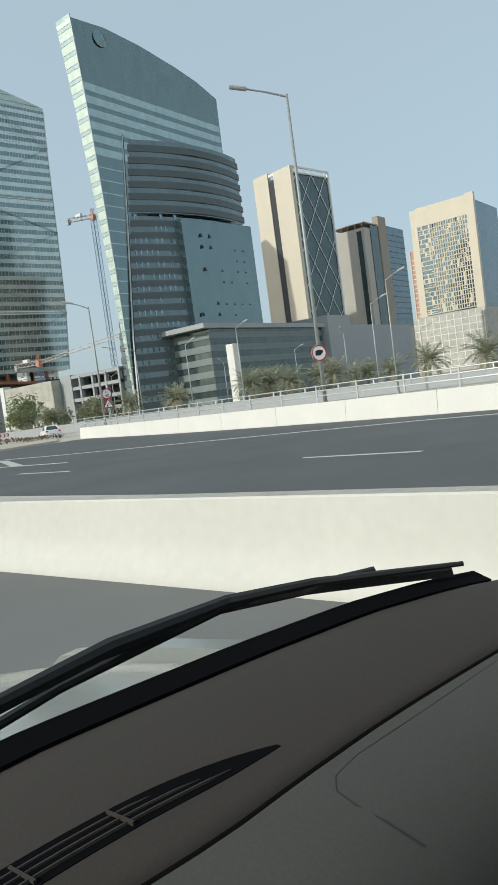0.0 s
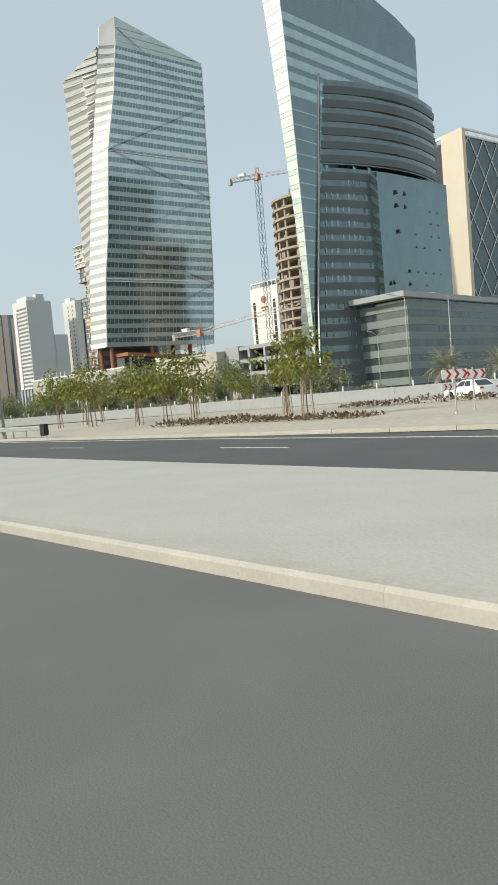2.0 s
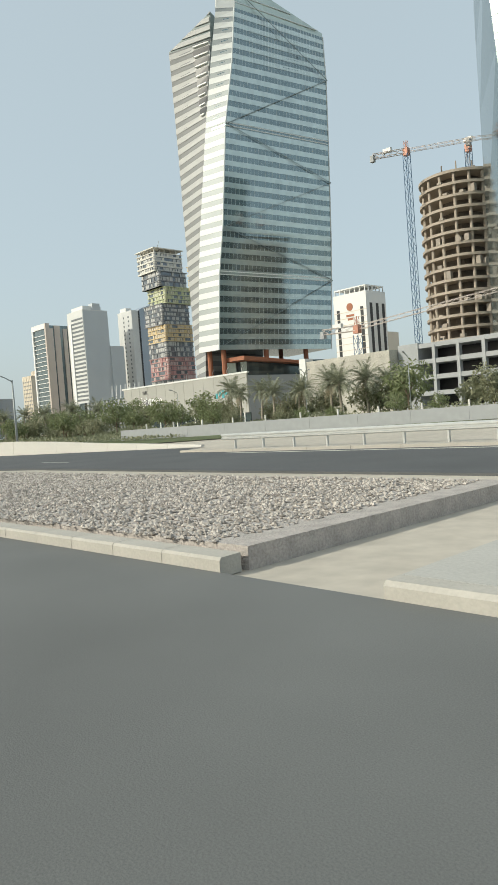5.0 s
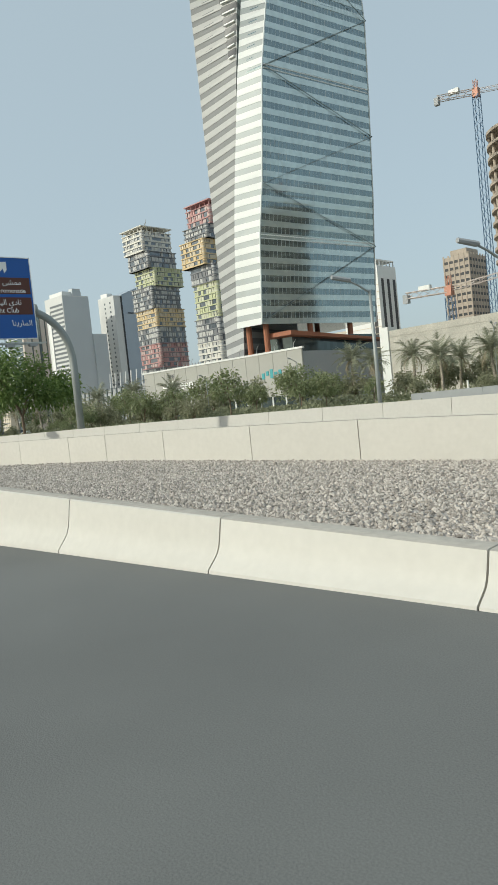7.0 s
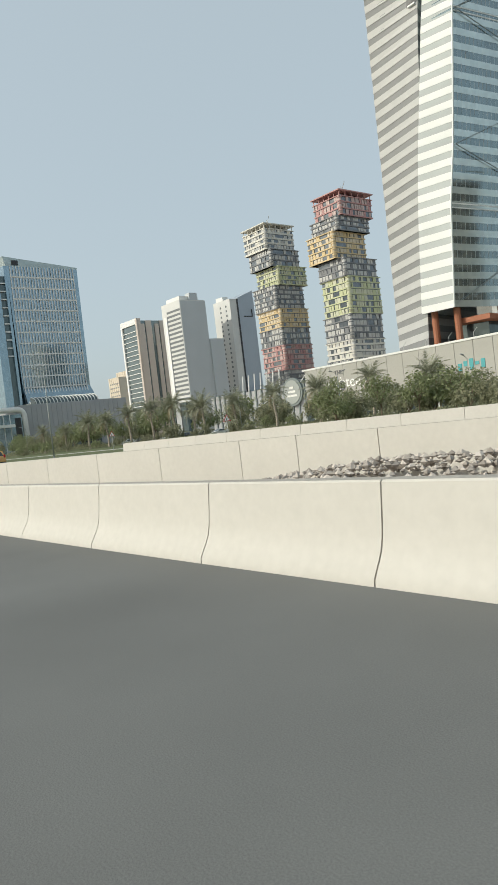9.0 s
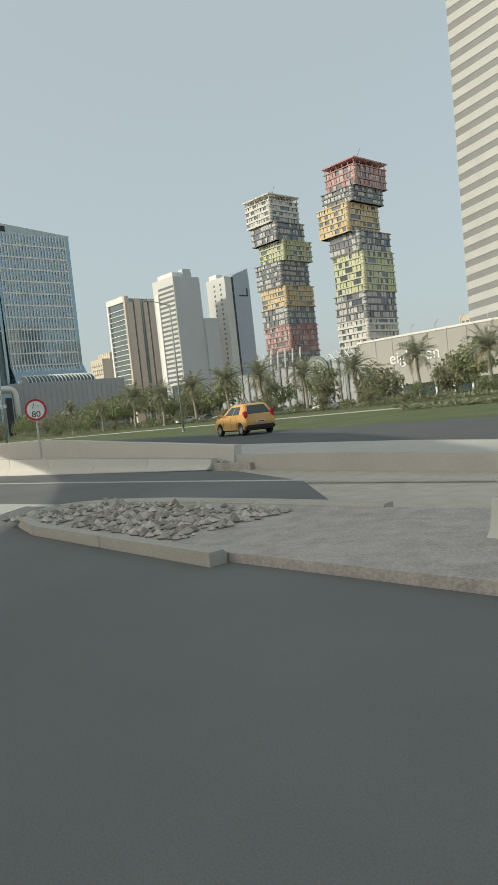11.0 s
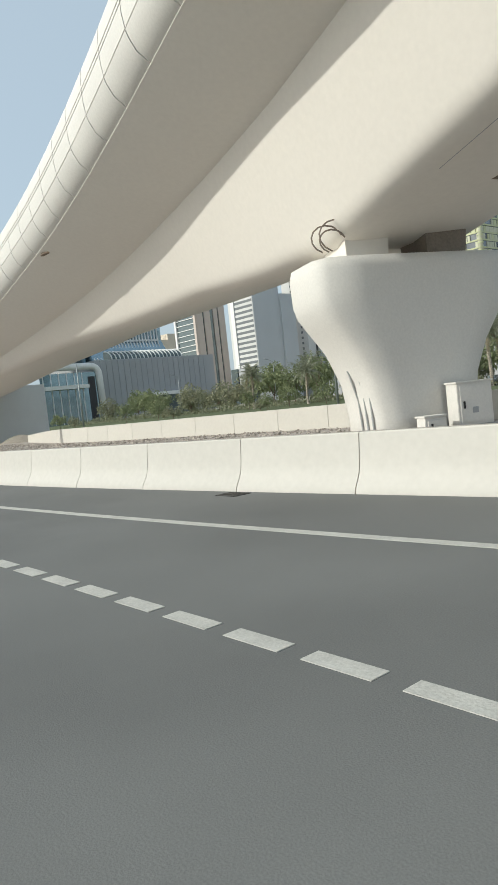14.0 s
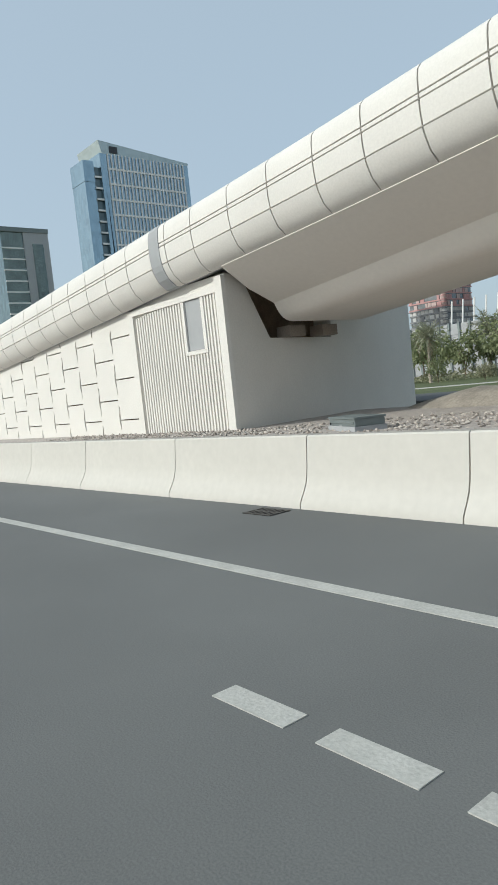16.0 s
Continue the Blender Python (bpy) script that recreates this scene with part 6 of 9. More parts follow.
def wheel(parent, x, y, r, wide, side, holes=10):
    """A tyre with a rim and its holes; side is +1 or -1, the way it faces."""
    bm = bmesh.new()
    prof = [(r * 0.66, 0.42), (r * 0.86, 0.5), (r * 0.97, 0.42), (r, 0.25), (r, -0.25), (r * 0.97, -0.42), (r * 0.86, -0.5), (r * 0.66, -0.42)]
    n = 28
    loft(bm, [[(q * math.cos(2 * math.pi * i / n), w * wide, q * math.sin(2 * math.pi * i / n)) for i in range(n)] for q, w in prof], cap=False)
    loft(bm, [[(q * math.cos(2 * math.pi * i / n), w * wide, q * math.sin(2 * math.pi * i / n)) for i in range(n)] for q, w in (prof[-1], prof[0])], cap=False)
    bmesh.ops.recalc_face_normals(bm, faces=bm.faces[:])
    tyre = part("wheel", bm, RUBBER, parent, "black tyre on a grey rim", at=(x, y, r), smooth=True)
    bm = bmesh.new()
    f = side * wide
    rings = [(r * 0.67, 0.44), (r * 0.63, 0.47), (r * 0.60, 0.36), (r * 0.42, 0.33), (r * 0.36, 0.24), (r * 0.2, 0.24), (r * 0.17, 0.34), (0.004, 0.36)]
    loft(bm, [[(q * math.cos(2 * math.pi * i / n), w * f, q * math.sin(2 * math.pi * i / n)) for i in range(n)] for q, w in rings], cap=False)
    bmesh.ops.recalc_face_normals(bm, faces=bm.faces[:])
    part("rim", bm, RIM, tyre, smooth=True)
    bm = bmesh.new()
    for i in range(holes):
        a = 2 * math.pi * i / holes
        c, s = math.cos(a), math.sin(a)
        q0, q1, h = r * 0.44, r * 0.57, r * (1.5 / holes)
        p = [(q0, -h), (q1, -h * 1.1), (q1, h * 1.1), (q0, h)]
        loft(bm, [[(u * c - v * s, f * w, u * s + v * c) for u, v in p] for w in (0.30, 0.365)])
    bmesh.ops.recalc_face_normals(bm, faces=bm.faces[:])
    part("rim_opening", bm, BLACK_TRIM, tyre)


def pane(name, parent, quad, material, out=0.008, label=""):
    """A thin plate on four corners, standing proud of the face behind it."""
    q = [Vector(p) for p in quad]
    nrm = (q[1] - q[0]).cross(q[3] - q[0]).normalized()
    bm = bmesh.new()
    loft(bm, [[p - nrm * 0.01 for p in q], [p + nrm * out for p in q]])
    bmesh.ops.recalc_face_normals(bm, faces=bm.faces[:])
    return part(name, bm, material, parent, label)


def cabin(parent, base, roof, paint, name="cab"):
    """A greenhouse with sloping posts; gives back a function for places on its faces."""
    (x0, x1, w, z), (a0, a1, v, t) = base, roof
    bm = bmesh.new()
    loft(bm, [[(x0, -w, z), (x1, -w, z), (x1, w, z), (x0, w, z)], [(a0, -v, t - 0.05), (a1, -v, t - 0.05), (a1, v, t - 0.05), (a0, v, t - 0.05)],
              [(a0 + 0.14, -v + 0.12, t), (a1 - 0.2, -v + 0.12, t), (a1 - 0.2, v - 0.12, t), (a0 + 0.14, v - 0.12, t)]])
    bmesh.ops.recalc_face_normals(bm, faces=bm.faces[:])
    bmesh.ops.bevel(bm, geom=bm.edges[:], offset=0.035, segments=2, affect="EDGES")
    part(name, crease(bm, 32), paint, parent, smooth=True)

    def on(face, u, k):
        k2 = k
        h = (t - 0.05 - z) * k2
        if face in ("left", "right"):
            s = 1 if face == "left" else -1
            xa, xb = x0 + (a0 - x0) * k2, x1 + (a1 - x1) * k2
            return Vector((xa + (xb - xa) * u, s * (w + (v - w) * k2), z + h))
        xx = (x1 + (a1 - x1) * k2) if face == "front" else (x0 + (a0 - x0) * k2)
        ww = w + (v - w) * k2
        return Vector((xx, -ww + 2 * ww * u, z + h))
    return on


def chunk(name, parent, x0, x1, y0, y1, z0, z1, material, bevel=0.02, label=""):
    bm = bmesh.new()
    box(bm, x0, x1, y0, y1, z0, z1)
    if bevel:
        bmesh.ops.bevel(bm, geom=bm.edges[:], offset=bevel, segments=2, affect="EDGES")
    return part(name, bm, material, parent, label)


def side_window(parent, on, side, ua, ub, ka, kb, lean_a, lean_b):
    q = [on(side, ua, ka), on(side, ub, ka), on(side, ub + lean_b, kb), on(side, ua + lean_a, kb)]
    pane("window", parent, q if side == "right" else [q[1], q[0], q[3], q[2]], CAR_GLASS, label="dark tinted window")


def pickup(at, rz):
    car = thing("pickup_truck", at, "white double-cab pickup truck driving along the other road", "pickup truck")
    car.rotation_euler = (0, 0, rz)
    fa, ra, r = 4.18, 1.18, 0.365
    # cab and engine bay
    bm = bmesh.new()
    prof = [(1.74, 0.44), (1.74, 0.8), (1.74, 1.0), (1.74, 1.12), (3.55, 1.12), (3.95, 1.11), (4.25, 1.09), (4.5, 1.055), (4.8, 1.0), (4.95, 0.95), (5.05, 0.88), (5.12, 0.77), (5.16, 0.62), (5.16, 0.5), (5.1, 0.38), (4.9, 0.33)] + arch(fa, r, 0.45, 0.36, 14) + [(3.6, 0.40)]
    hull(bm, prof, 0.9, 4.5)
    part("body", crease(bm, 32), CAR_WHITE, car, smooth=True)
    # load bed
    bm = bmesh.new()
    box(bm, 0.08, 1.76, -0.80, 0.80, 0.45, 0.74)
    part("bed_floor", bm, BLACK_TRIM, car, "dark plastic load bed")
    for s in (-1, 1):
        bm = bmesh.new()
        prof = [(0.06, 0.62), (0.05, 1.12), (1.75, 1.14), (1.75, 0.42)] + arch(ra, r, 0.46, 0.42) + [(0.35, 0.52)]
        loft(bm, [[(x, y, z) for x, z in prof] for y in (s * 0.80, s * 0.86, s * 0.885)])
        bmesh.ops.recalc_face_normals(bm, faces=bm.faces[:])
        part("bed_side", bm, CAR_WHITE, car)
        chunk("bed_rail", car, 0.06, 1.74, s * 0.84 - 0.05, s * 0.84 + 0.05, 1.125, 1.16, BLACK_TRIM, 0.01)
        for k in range(3):
            chunk("rope_hook", car, 0.9 + 0.28 * k, 0.95 + 0.28 * k, s * 0.885 - 0.015, s * 0.885 + 0.02, 1.02, 1.09, BLACK_TRIM, 0.005)
        lamp = chunk("tail_lamp", car, 0.02, 0.24, s * 0.775 - 0.115, s * 0.775 + 0.12, 0.68, 1.11, RED_LENS, 0.03, "red and clear tail lamp")
        chunk("reversing_lens", lamp, 0.008, 0.18, s * 0.78 - 0.105, s * 0.78 + 0.122, 0.79, 0.90, CLEAR_LENS, 0.02)
        bm = bmesh.new()
        lip = arch(ra, r, 0.50, 0.44)
        lip2 = arch(ra, r, 0.455, 0.44)
        loft(bm, [[(x, s * 0.915, z) for x, z in lip] + [(x, s * 0.915, z) for x, z in lip2[::-1]], [(x, s * 0.86, z) for x, z in lip] + [(x, s * 0.86, z) for x, z in lip2[::-1]]])
        bmesh.ops.recalc_face_normals(bm, faces=bm.faces[:])
        part("wheel_arch", bm, CAR_WHITE, car)
    gate = chunk("tailgate", car, 0.03, 0.10, -0.66, 0.66, 0.66, 1.13, CAR_WHITE, 0.02)
    for k in range(10):
        chunk("lettering_bar", gate, 0.012, 0.03, -0.48 + 0.10 * k, -0.435 + 0.10 * k, 0.80, 0.90, SIGN_RED, 0)
    chunk("tailgate_handle", gate, 0.008, 0.04, -0.09, 0.09, 0.98, 1.05, BLACK_TRIM, 0.01)
    bump = chunk("rear_bumper", car, -0.10, 0.22, -0.86, 0.86, 0.44, 0.64, BUMPER, 0.05, "brushed grey steel step bumper")
    chunk("step_pad", bump, -0.115, 0.1, -0.42, 0.42, 0.46, 0.60, BLACK_TRIM, 0.015)
    chunk("number_plate", bump, -0.125, -0.11, -0.24, 0.1, 0.49, 0.59, PLATE, 0)
    chunk("plate_bar", bump, -0.13, -0.12, -0.2, 0.06, 0.52, 0.56, SIGN_BLACK, 0)
    on = cabin(car, (1.76, 4.02, 0.86, 1.06), (1.96, 3.0, 0.71, 1.78), CAR_WHITE)
    for side in ("left", "right"):
        side_window(car, on, side, 0.12, 0.47, 0.16, 0.88, -0.01, 0.03)
        side_window(car, on, side, 0.52, 0.88, 0.13, 0.88, 0.03, 0.02)
    q = [on("left", 0.17, 0.45), on("left", 0.27, 0.45), on("left", 0.27, 0.82), on("left", 0.17, 0.82)]
    pane("sticker", car, [q[1], q[0], q[3], q[2]], PLATE, 0.014, "white paper sticker on the rear side window")
    q = [on("left", 0.19, 0.6), on("left", 0.25, 0.6), on("left", 0.25, 0.72), on("left", 0.19, 0.72)]
    pane("sticker_bar", car, [q[1], q[0], q[3], q[2]], SIGN_BLUE, 0.018)
    pane("rear_window", car, [on("rear", 0.90, 0.2), on("rear", 0.10, 0.2), on("rear", 0.12, 0.88), on("rear", 0.88, 0.88)], CAR_GLASS)
    pane("windscreen", car, [on("front", 0.06, 0.1), on("front", 0.94, 0.1), on("front", 0.9, 0.92), on("front", 0.1, 0.92)], CAR_GLASS)
    # rack behind the cab
    bm = bmesh.new()
    hoop = [(1.70, -0.78, 1.13), (1.72, -0.72, 1.5), (1.78, -0.64, 1.72), (1.8, -0.5, 1.77), (1.8, 0.5, 1.77), (1.78, 0.64, 1.72), (1.72, 0.72, 1.5), (1.70, 0.78, 1.13)]
    tube(bm, hoop, 0.028, 8)
    for y in (-0.3, 0.0, 0.3):
        rod(bm, (1.72, y, 1.13), (1.79, y, 1.76), 0.018)
    for z in (1.3, 1.4, 1.5):
        rod(bm, (1.73, -0.3, z), (1.73, 0.3, z), 0.01)
    rod(bm, (1.72, -0.76, 1.2), (1.72, 0.76, 1.2), 0.02)
    part("rack", bm, CAR_WHITE, car, "white tubular rack behind the cab")
    for s in (-1, 1):
        for x in (2.52, 3.42):
            chunk("door_handle", car, x - 0.12, x + 0.09, s * 0.905 - 0.02, s * 0.905 + 0.02, 0.93, 0.965, BLACK_TRIM, 0.01)
        chunk("mirror", car, 3.68, 3.82, s * 1.0 - 0.1, s * 1.0 + 0.1, 1.08, 1.28, BLACK_TRIM, 0.04)
        for x in (1.98, 2.88, 3.82):
            chunk("door_gap", car, x - 0.006, x + 0.006, s * 0.896 - 0.004, s * 0.896 + 0.006, 0.52, 1.06, BLACK_TRIM, 0)
        chunk("door_gap", car, 1.98, 3.82, s * 0.885, s * 0.9, 0.51, 0.522, BLACK_TRIM, 0)
        chunk("sill_step", car, 1.8, 3.6, s * 0.84 - 0.06, s * 0.84 + 0.06, 0.37, 0.42, BLACK_TRIM, 0.02)
        chunk("headlamp", car, 4.72, 5.02, s * 0.66 - 0.16, s * 0.66 + 0.13, 0.76, 0.90, CLEAR_LENS, 0.04)
        for x in (fa, ra):
            wheel(car, x, s * 0.79, r, 0.24, s)
    chunk("underbody", car, 0.3, 4.9, -0.62, 0.62, 0.30, 0.46, BLACK_TRIM, 0.03)
    chunk("sticker", car, 1.42, 1.62, 0.884, 0.892, 0.85, 0.97, CAR_WHITE, 0, "fuel flap")
    return car


def hatchback(at, rz):
    car = thing("taxi", at, "small orange-yellow hatchback taxi on the other road", "car")
    car.rotation_euler = (0, 0, rz)
    r, ra, fa = 0.29, 0.62, 3.01
    bm = bmesh.new()
    prof = [(0.10, 0.40), (0.06, 0.62), (0.16, 0.96), (0.6, 0.98), (2.6, 0.93), (2.95, 0.90), (3.35, 0.80), (3.55, 0.66), (3.6, 0.45), (3.52, 0.26)] + arch(fa, r, 0.345, 0.24) + arch(ra, r, 0.345, 0.24) + [(0.2, 0.28)]
    outline(bm, prof, 0.80, soft=0.12, inset=0.09)
    part("body", crease(bm, 32), CAR_ORANGE, car, smooth=True)
    on = cabin(car, (0.12, 2.8, 0.76, 0.90), (0.5, 1.8, 0.58, 1.48), CAR_ORANGE, "roof")
    for side in ("left", "right"):
        side_window(car, on, side, 0.26, 0.52, 0.14, 0.84, -0.02, 0.02)
        side_window(car, on, side, 0.55, 0.86, 0.14, 0.84, 0.02, 0.0)
    pane("rear_window", car, [on("rear", 0.92, 0.15), on("rear", 0.08, 0.15), on("rear", 0.12, 0.9), on("rear", 0.88, 0.9)], CAR_GLASS)
    pane("windscreen", car, [on("front", 0.07, 0.08), on("front", 0.93, 0.08), on("front", 0.9, 0.93), on("front", 0.1, 0.93)], CAR_GLASS)
    chunk("rear_bumper", car, 0.0, 0.3, -0.77, 0.77, 0.26, 0.46, BLACK_TRIM, 0.06)
    chunk("number_plate", car, 0.03, 0.075, -0.24, 0.24, 0.56, 0.66, PLATE, 0.004)
    chunk("plate_bar", car, 0.02, 0.032, -0.18, 0.18, 0.59, 0.63, SIGN_BLACK, 0)
    for s in (-1, 1):
        chunk("tail_lamp", car, 0.09, 0.34, s * 0.70 - 0.08, s * 0.70 + 0.09, 0.78, 1.12, RED_LENS, 0.04)
        chunk("headlamp", car, 3.2, 3.52, s * 0.58 - 0.13, s * 0.58 + 0.14, 0.60, 0.76, CLEAR_LENS, 0.05)
        chunk("mirror", car, 2.38, 2.5, s * 0.86 - 0.08, s * 0.86 + 0.08, 0.94, 1.08, CAR_ORANGE, 0.03)
        for x in (1.18, 1.95):
            chunk("door_handle", car, x - 0.09, x + 0.09, s * 0.80 - 0.02, s * 0.80 + 0.018, 0.80, 0.835, CAR_ORANGE, 0.01)
        for x in (1.02, 1.62, 2.48):
            chunk("door_gap", car, x - 0.006, x + 0.006, s * 0.803 - 0.006, s * 0.803 + 0.005, 0.36, 0.88, BLACK_TRIM, 0)
        for x in (ra, fa):
            wheel(car, x, s * 0.715, r, 0.18, s, 8)
    chunk("underbody", car, 0.3, 3.3, -0.6, 0.6, 0.2, 0.34, BLACK_TRIM, 0.03)
    return car


def saloon(at, rz, label="white saloon car on the far road", paint=CAR_WHITE, group=""):
    car = thing("saloon_car", at, label, "car", group)
    car.rotation_euler = (0, 0, rz)
    r, ra, fa = 0.31, 0.95, 3.6
    bm = bmesh.new()
    outline(bm, [(0.06, 0.4), (0.02, 0.7), (0.1, 0.95), (0.8, 0.98), (3.3, 0.92), (4.1, 0.82), (4.45, 0.66), (4.5, 0.35), (4.4, 0.25)] + arch(fa, r, 0.36, 0.24) + arch(ra, r, 0.36, 0.24) + [(0.2, 0.28)], 0.87, soft=0.12, inset=0.08)
    part("body", crease(bm, 32), paint, car, smooth=True)
    on = cabin(car, (0.45, 3.5, 0.8, 0.90), (1.15, 2.5, 0.62, 1.44), paint, "roof")
    for side in ("left", "right"):
        side_window(car, on, side, 0.22, 0.5, 0.14, 0.86, 0.0, 0.02)
        side_window(car, on, side, 0.53, 0.86, 0.14, 0.86, 0.02, 0.0)
    pane("rear_window", car, [on("rear", 0.92, 0.12), on("rear", 0.08, 0.12), on("rear", 0.12, 0.92), on("rear", 0.88, 0.92)], CAR_GLASS)
    pane("windscreen", car, [on("front", 0.07, 0.1), on("front", 0.93, 0.1), on("front", 0.9, 0.92), on("front", 0.1, 0.92)], CAR_GLASS)
    for s in (-1, 1):
        chunk("tail_lamp", car, 0.02, 0.2, s * 0.66 - 0.15, s * 0.66 + 0.15, 0.72, 0.88, RED_LENS, 0.03)
        for x in (ra, fa):
            wheel(car, x, s * 0.77, r, 0.2, s, 8)
    chunk("rear_bumper", car, -0.03, 0.2, -0.8, 0.8, 0.3, 0.55, paint, 0.06)
    return car


pickup((38.3, -12.88, 0.004), math.atan2(0.1, 2.7) - radians(0.5))
hatchback((245.9, -20.2, 0.345), radians(-15))
saloon((63.0, -46.0, -0.04), radians(-28))

# ---------------------------------------------------------------- lamp posts and poles


def lamp_post(at, h, arm=2.2, az=90.0, r=0.11, group="street lamps", double=False):
    post = thing("street_lamp", at, "tall grey tapered steel street lamp with an outreach arm" if not double else "grey steel street lamp with two short arms", "street lamp", group)
    bm = bmesh.new()
    tube(bm, [(0, 0, 0), (0, 0, h * 0.5), (0, 0, h)], [r, r * 0.8, r * 0.55], 12)
    part("pole", bm, POLE, post, smooth=True)
    bm = bmesh.new()
    rod(bm, (0, 0, 0), (0, 0, 0.35), r * 1.5, r * 1.4, 12)
    box(bm, -r * 2, r * 2, -r * 2, r * 2, 0, 0.03)
    part("base_plate", bm, POLE, post)
    for s in ((1, -1) if double else (1,)):
        d = Vector((math.cos(radians(az)), math.sin(radians(az)), 0)) * s
        bm = bmesh.new()
        tube(bm, [Vector((0, 0, h - 0.12)), d * arm * 0.5 + Vector((0, 0, h + 0.2)), d * arm + Vector((0, 0, h + 0.45))], [0.05, 0.045, 0.04], 8)
        a = part("arm", bm, POLE, post)
        bm = bmesh.new()
        e = Vector((-d.y, d.x, 0))
        c = d * arm + Vector((0, 0, h + 0.42))
        loft(bm, [[c + d * p + e * q + Vector((0, 0, z + 0.2 * p)) for p, q in ((-0.1, -w), (0.72, -w * 0.7), (0.72, w * 0.7), (-0.1, w))] for z, w in ((-0.03, 0.12), (0.05, 0.16), (0.13, 0.09))])
        bmesh.ops.recalc_face_normals(bm, faces=bm.faces[:])
        part("lamp_head", bm, GREYC, a)
    return post


LAMPS = ((18.3, -29.6, 15.8, 2.0, 42), (44.3, -37.5, 10.5, 1.3, 45), (84.2, -79.6, 11.7, 1.6, 45), (92.5, -83.0, 13.0, 1.6, 45), (85.05, -21.5, 14.3, 1.9, 52), (160.4, -25.0, 6.0, 1.0, 60),
         (154.2, -24.1, 6.0, 1.0, 60), (277.8, -39.3, 12.6, 1.7, 55), (318.3, -38.3, 12.4, 1.7, 55), (355.2, -34.7, 8.2, 1.5, 55))
for x, y, h, arm, az in LAMPS:
    lamp_post((x, y, 0), h, arm, az)
random.seed(21)
for k in range(15):
    lamp_post((20 + 28 * k + random.uniform(-3, 3), -92 + random.uniform(-4, 4) - 0.02 * k, 0), random.choice((8.0, 9.0, 9.5)), 1.2, 95 + random.uniform(-20, 20), 0.09, "park lamps", k % 3 == 0)
for x, y, h in ((36, -70, 10), (30, -62, 11), (52, -66, 10), (66, -72, 10), (16, -58, 10), (48, -110, 9), (70, -105, 9)):
    lamp_post((x, y, 0), h, 1.6, 170, 0.1, "park lamps")


def footed_pole(at, h, r, label):
    p = thing("steel_mast", at, label, "pole", "tall masts")
    bm = bmesh.new()
    tube(bm, [(0, 0, 0), (0, 0, 0.72), (0, 0, 0.82), (0, 0, 0.86)], [r * 1.9, r * 1.85, r * 1.8, r * 1.65], 24)
    part("footing", bm, BARRIER, p, "round cast concrete footing", smooth=False)
    bm = bmesh.new()
    tube(bm, [(0, 0, 0.86), (0, 0, h * 0.5), (0, 0, h)], [r, r * 0.85, r * 0.62], 18)
    part("shaft", bm, POLE, p, smooth=True)
    bm = bmesh.new()
    rod(bm, (0, 0, 0.86), (0, 0, 0.91), r * 1.5, None, 18)
    flange = part("flange", bm, STEEL, p)
    for k in range(10):
        a = 2 * math.pi * k / 10
        bm = bmesh.new()
        rod(bm, (r * 1.3 * math.cos(a), r * 1.3 * math.sin(a), 0.86), (r * 1.3 * math.cos(a), r * 1.3 * math.sin(a), 1.0), 0.025, None, 6)
        part("bolt", bm, STEEL, flange)
    bm = bmesh.new()
    box(bm, -0.09, 0.09, r * 0.93, r * 1.02, 1.45, 2.0)
    part("hatch", bm, POLE, p)
    return p


footed_pole((173.6, -7.9, 0.4), 21.0, 0.30, "thick tapered grey steel mast bolted to a round concrete footing")
footed_pole((319.9, -5.9, 0.44), 19.0, 0.22, "tapered grey steel mast beside the ramp barrier")
cab = thing("utility_cabinet", (174.55, -7.35, 0.4), "plain grey concrete utility cabinet beside the mast", "utility box")
cab.rotation_euler = (0, 0, radians(35))
chunk("body", cab, -0.52, 0.52, -0.35, 0.35, 0.0, 0.78, RAWC, 0.015)
chunk("lid", cab, -0.53, 0.53, -0.36, 0.36, 0.78, 0.81, RAWC, 0.01)


def cabinet(at, rz, w, d, h, label, skin=WHITEC):
    c = thing("utility_cabinet", at, label, "utility box")
    c.rotation_euler = (0, 0, rz)
    chunk("plinth", c, -w / 2 - 0.03, w / 2 + 0.03, -d / 2 - 0.03, d / 2 + 0.03, 0, 0.12, GREYC, 0.01)
    chunk("body", c, -w / 2, w / 2, -d / 2, d / 2, 0.12, h - 0.04, skin, 0.01)
    chunk("roof", c, -w / 2 - 0.03, w / 2 + 0.03, -d / 2 - 0.03, d / 2 + 0.03, h - 0.04, h, skin, 0.01)
    door = chunk("door", c, -w / 2 + 0.06, w / 2 - 0.06, d / 2, d / 2 + 0.02, 0.18, h - 0.1, skin, 0.006)
    chunk("handle", door, w / 2 - 0.16, w / 2 - 0.12, d / 2 + 0.02, d / 2 + 0.045, h * 0.45, h * 0.6, BLACK_TRIM, 0.004)
    chunk("notice", door, -0.05, 0.09, d / 2 + 0.02, d / 2 + 0.026, h * 0.35, h * 0.47, GREYC, 0)
    return c


cabinet((289.1, -10.9, 0.44), radians(66), 0.85, 0.42, 1.05, "pale grey metal utility cabinet at the foot of the pier")
cabinet((289.4, -9.9, 0.44), radians(66), 0.5, 0.35, 0.42, "small pale grey junction box at the pier")
cabinet((329.3, -10.2, 0.44), radians(-25), 1.5, 0.7, 0.32, "low grey utility box on the gravel", BAND_DARK)
bm = bmesh.new()
prism(bm, [(134.4, -7.1), (137.0, -7.6), (136.8, -11.2), (134.4, -10.6)], 0.12, 0.31)
bmesh.ops.bevel(bm, geom=bm.edges[:], offset=0.03, affect="EDGES")
tagged(part("concrete_slab", bm, BARRIER_TOP), "grey weathered concrete slab lying on the gravel", "slab")

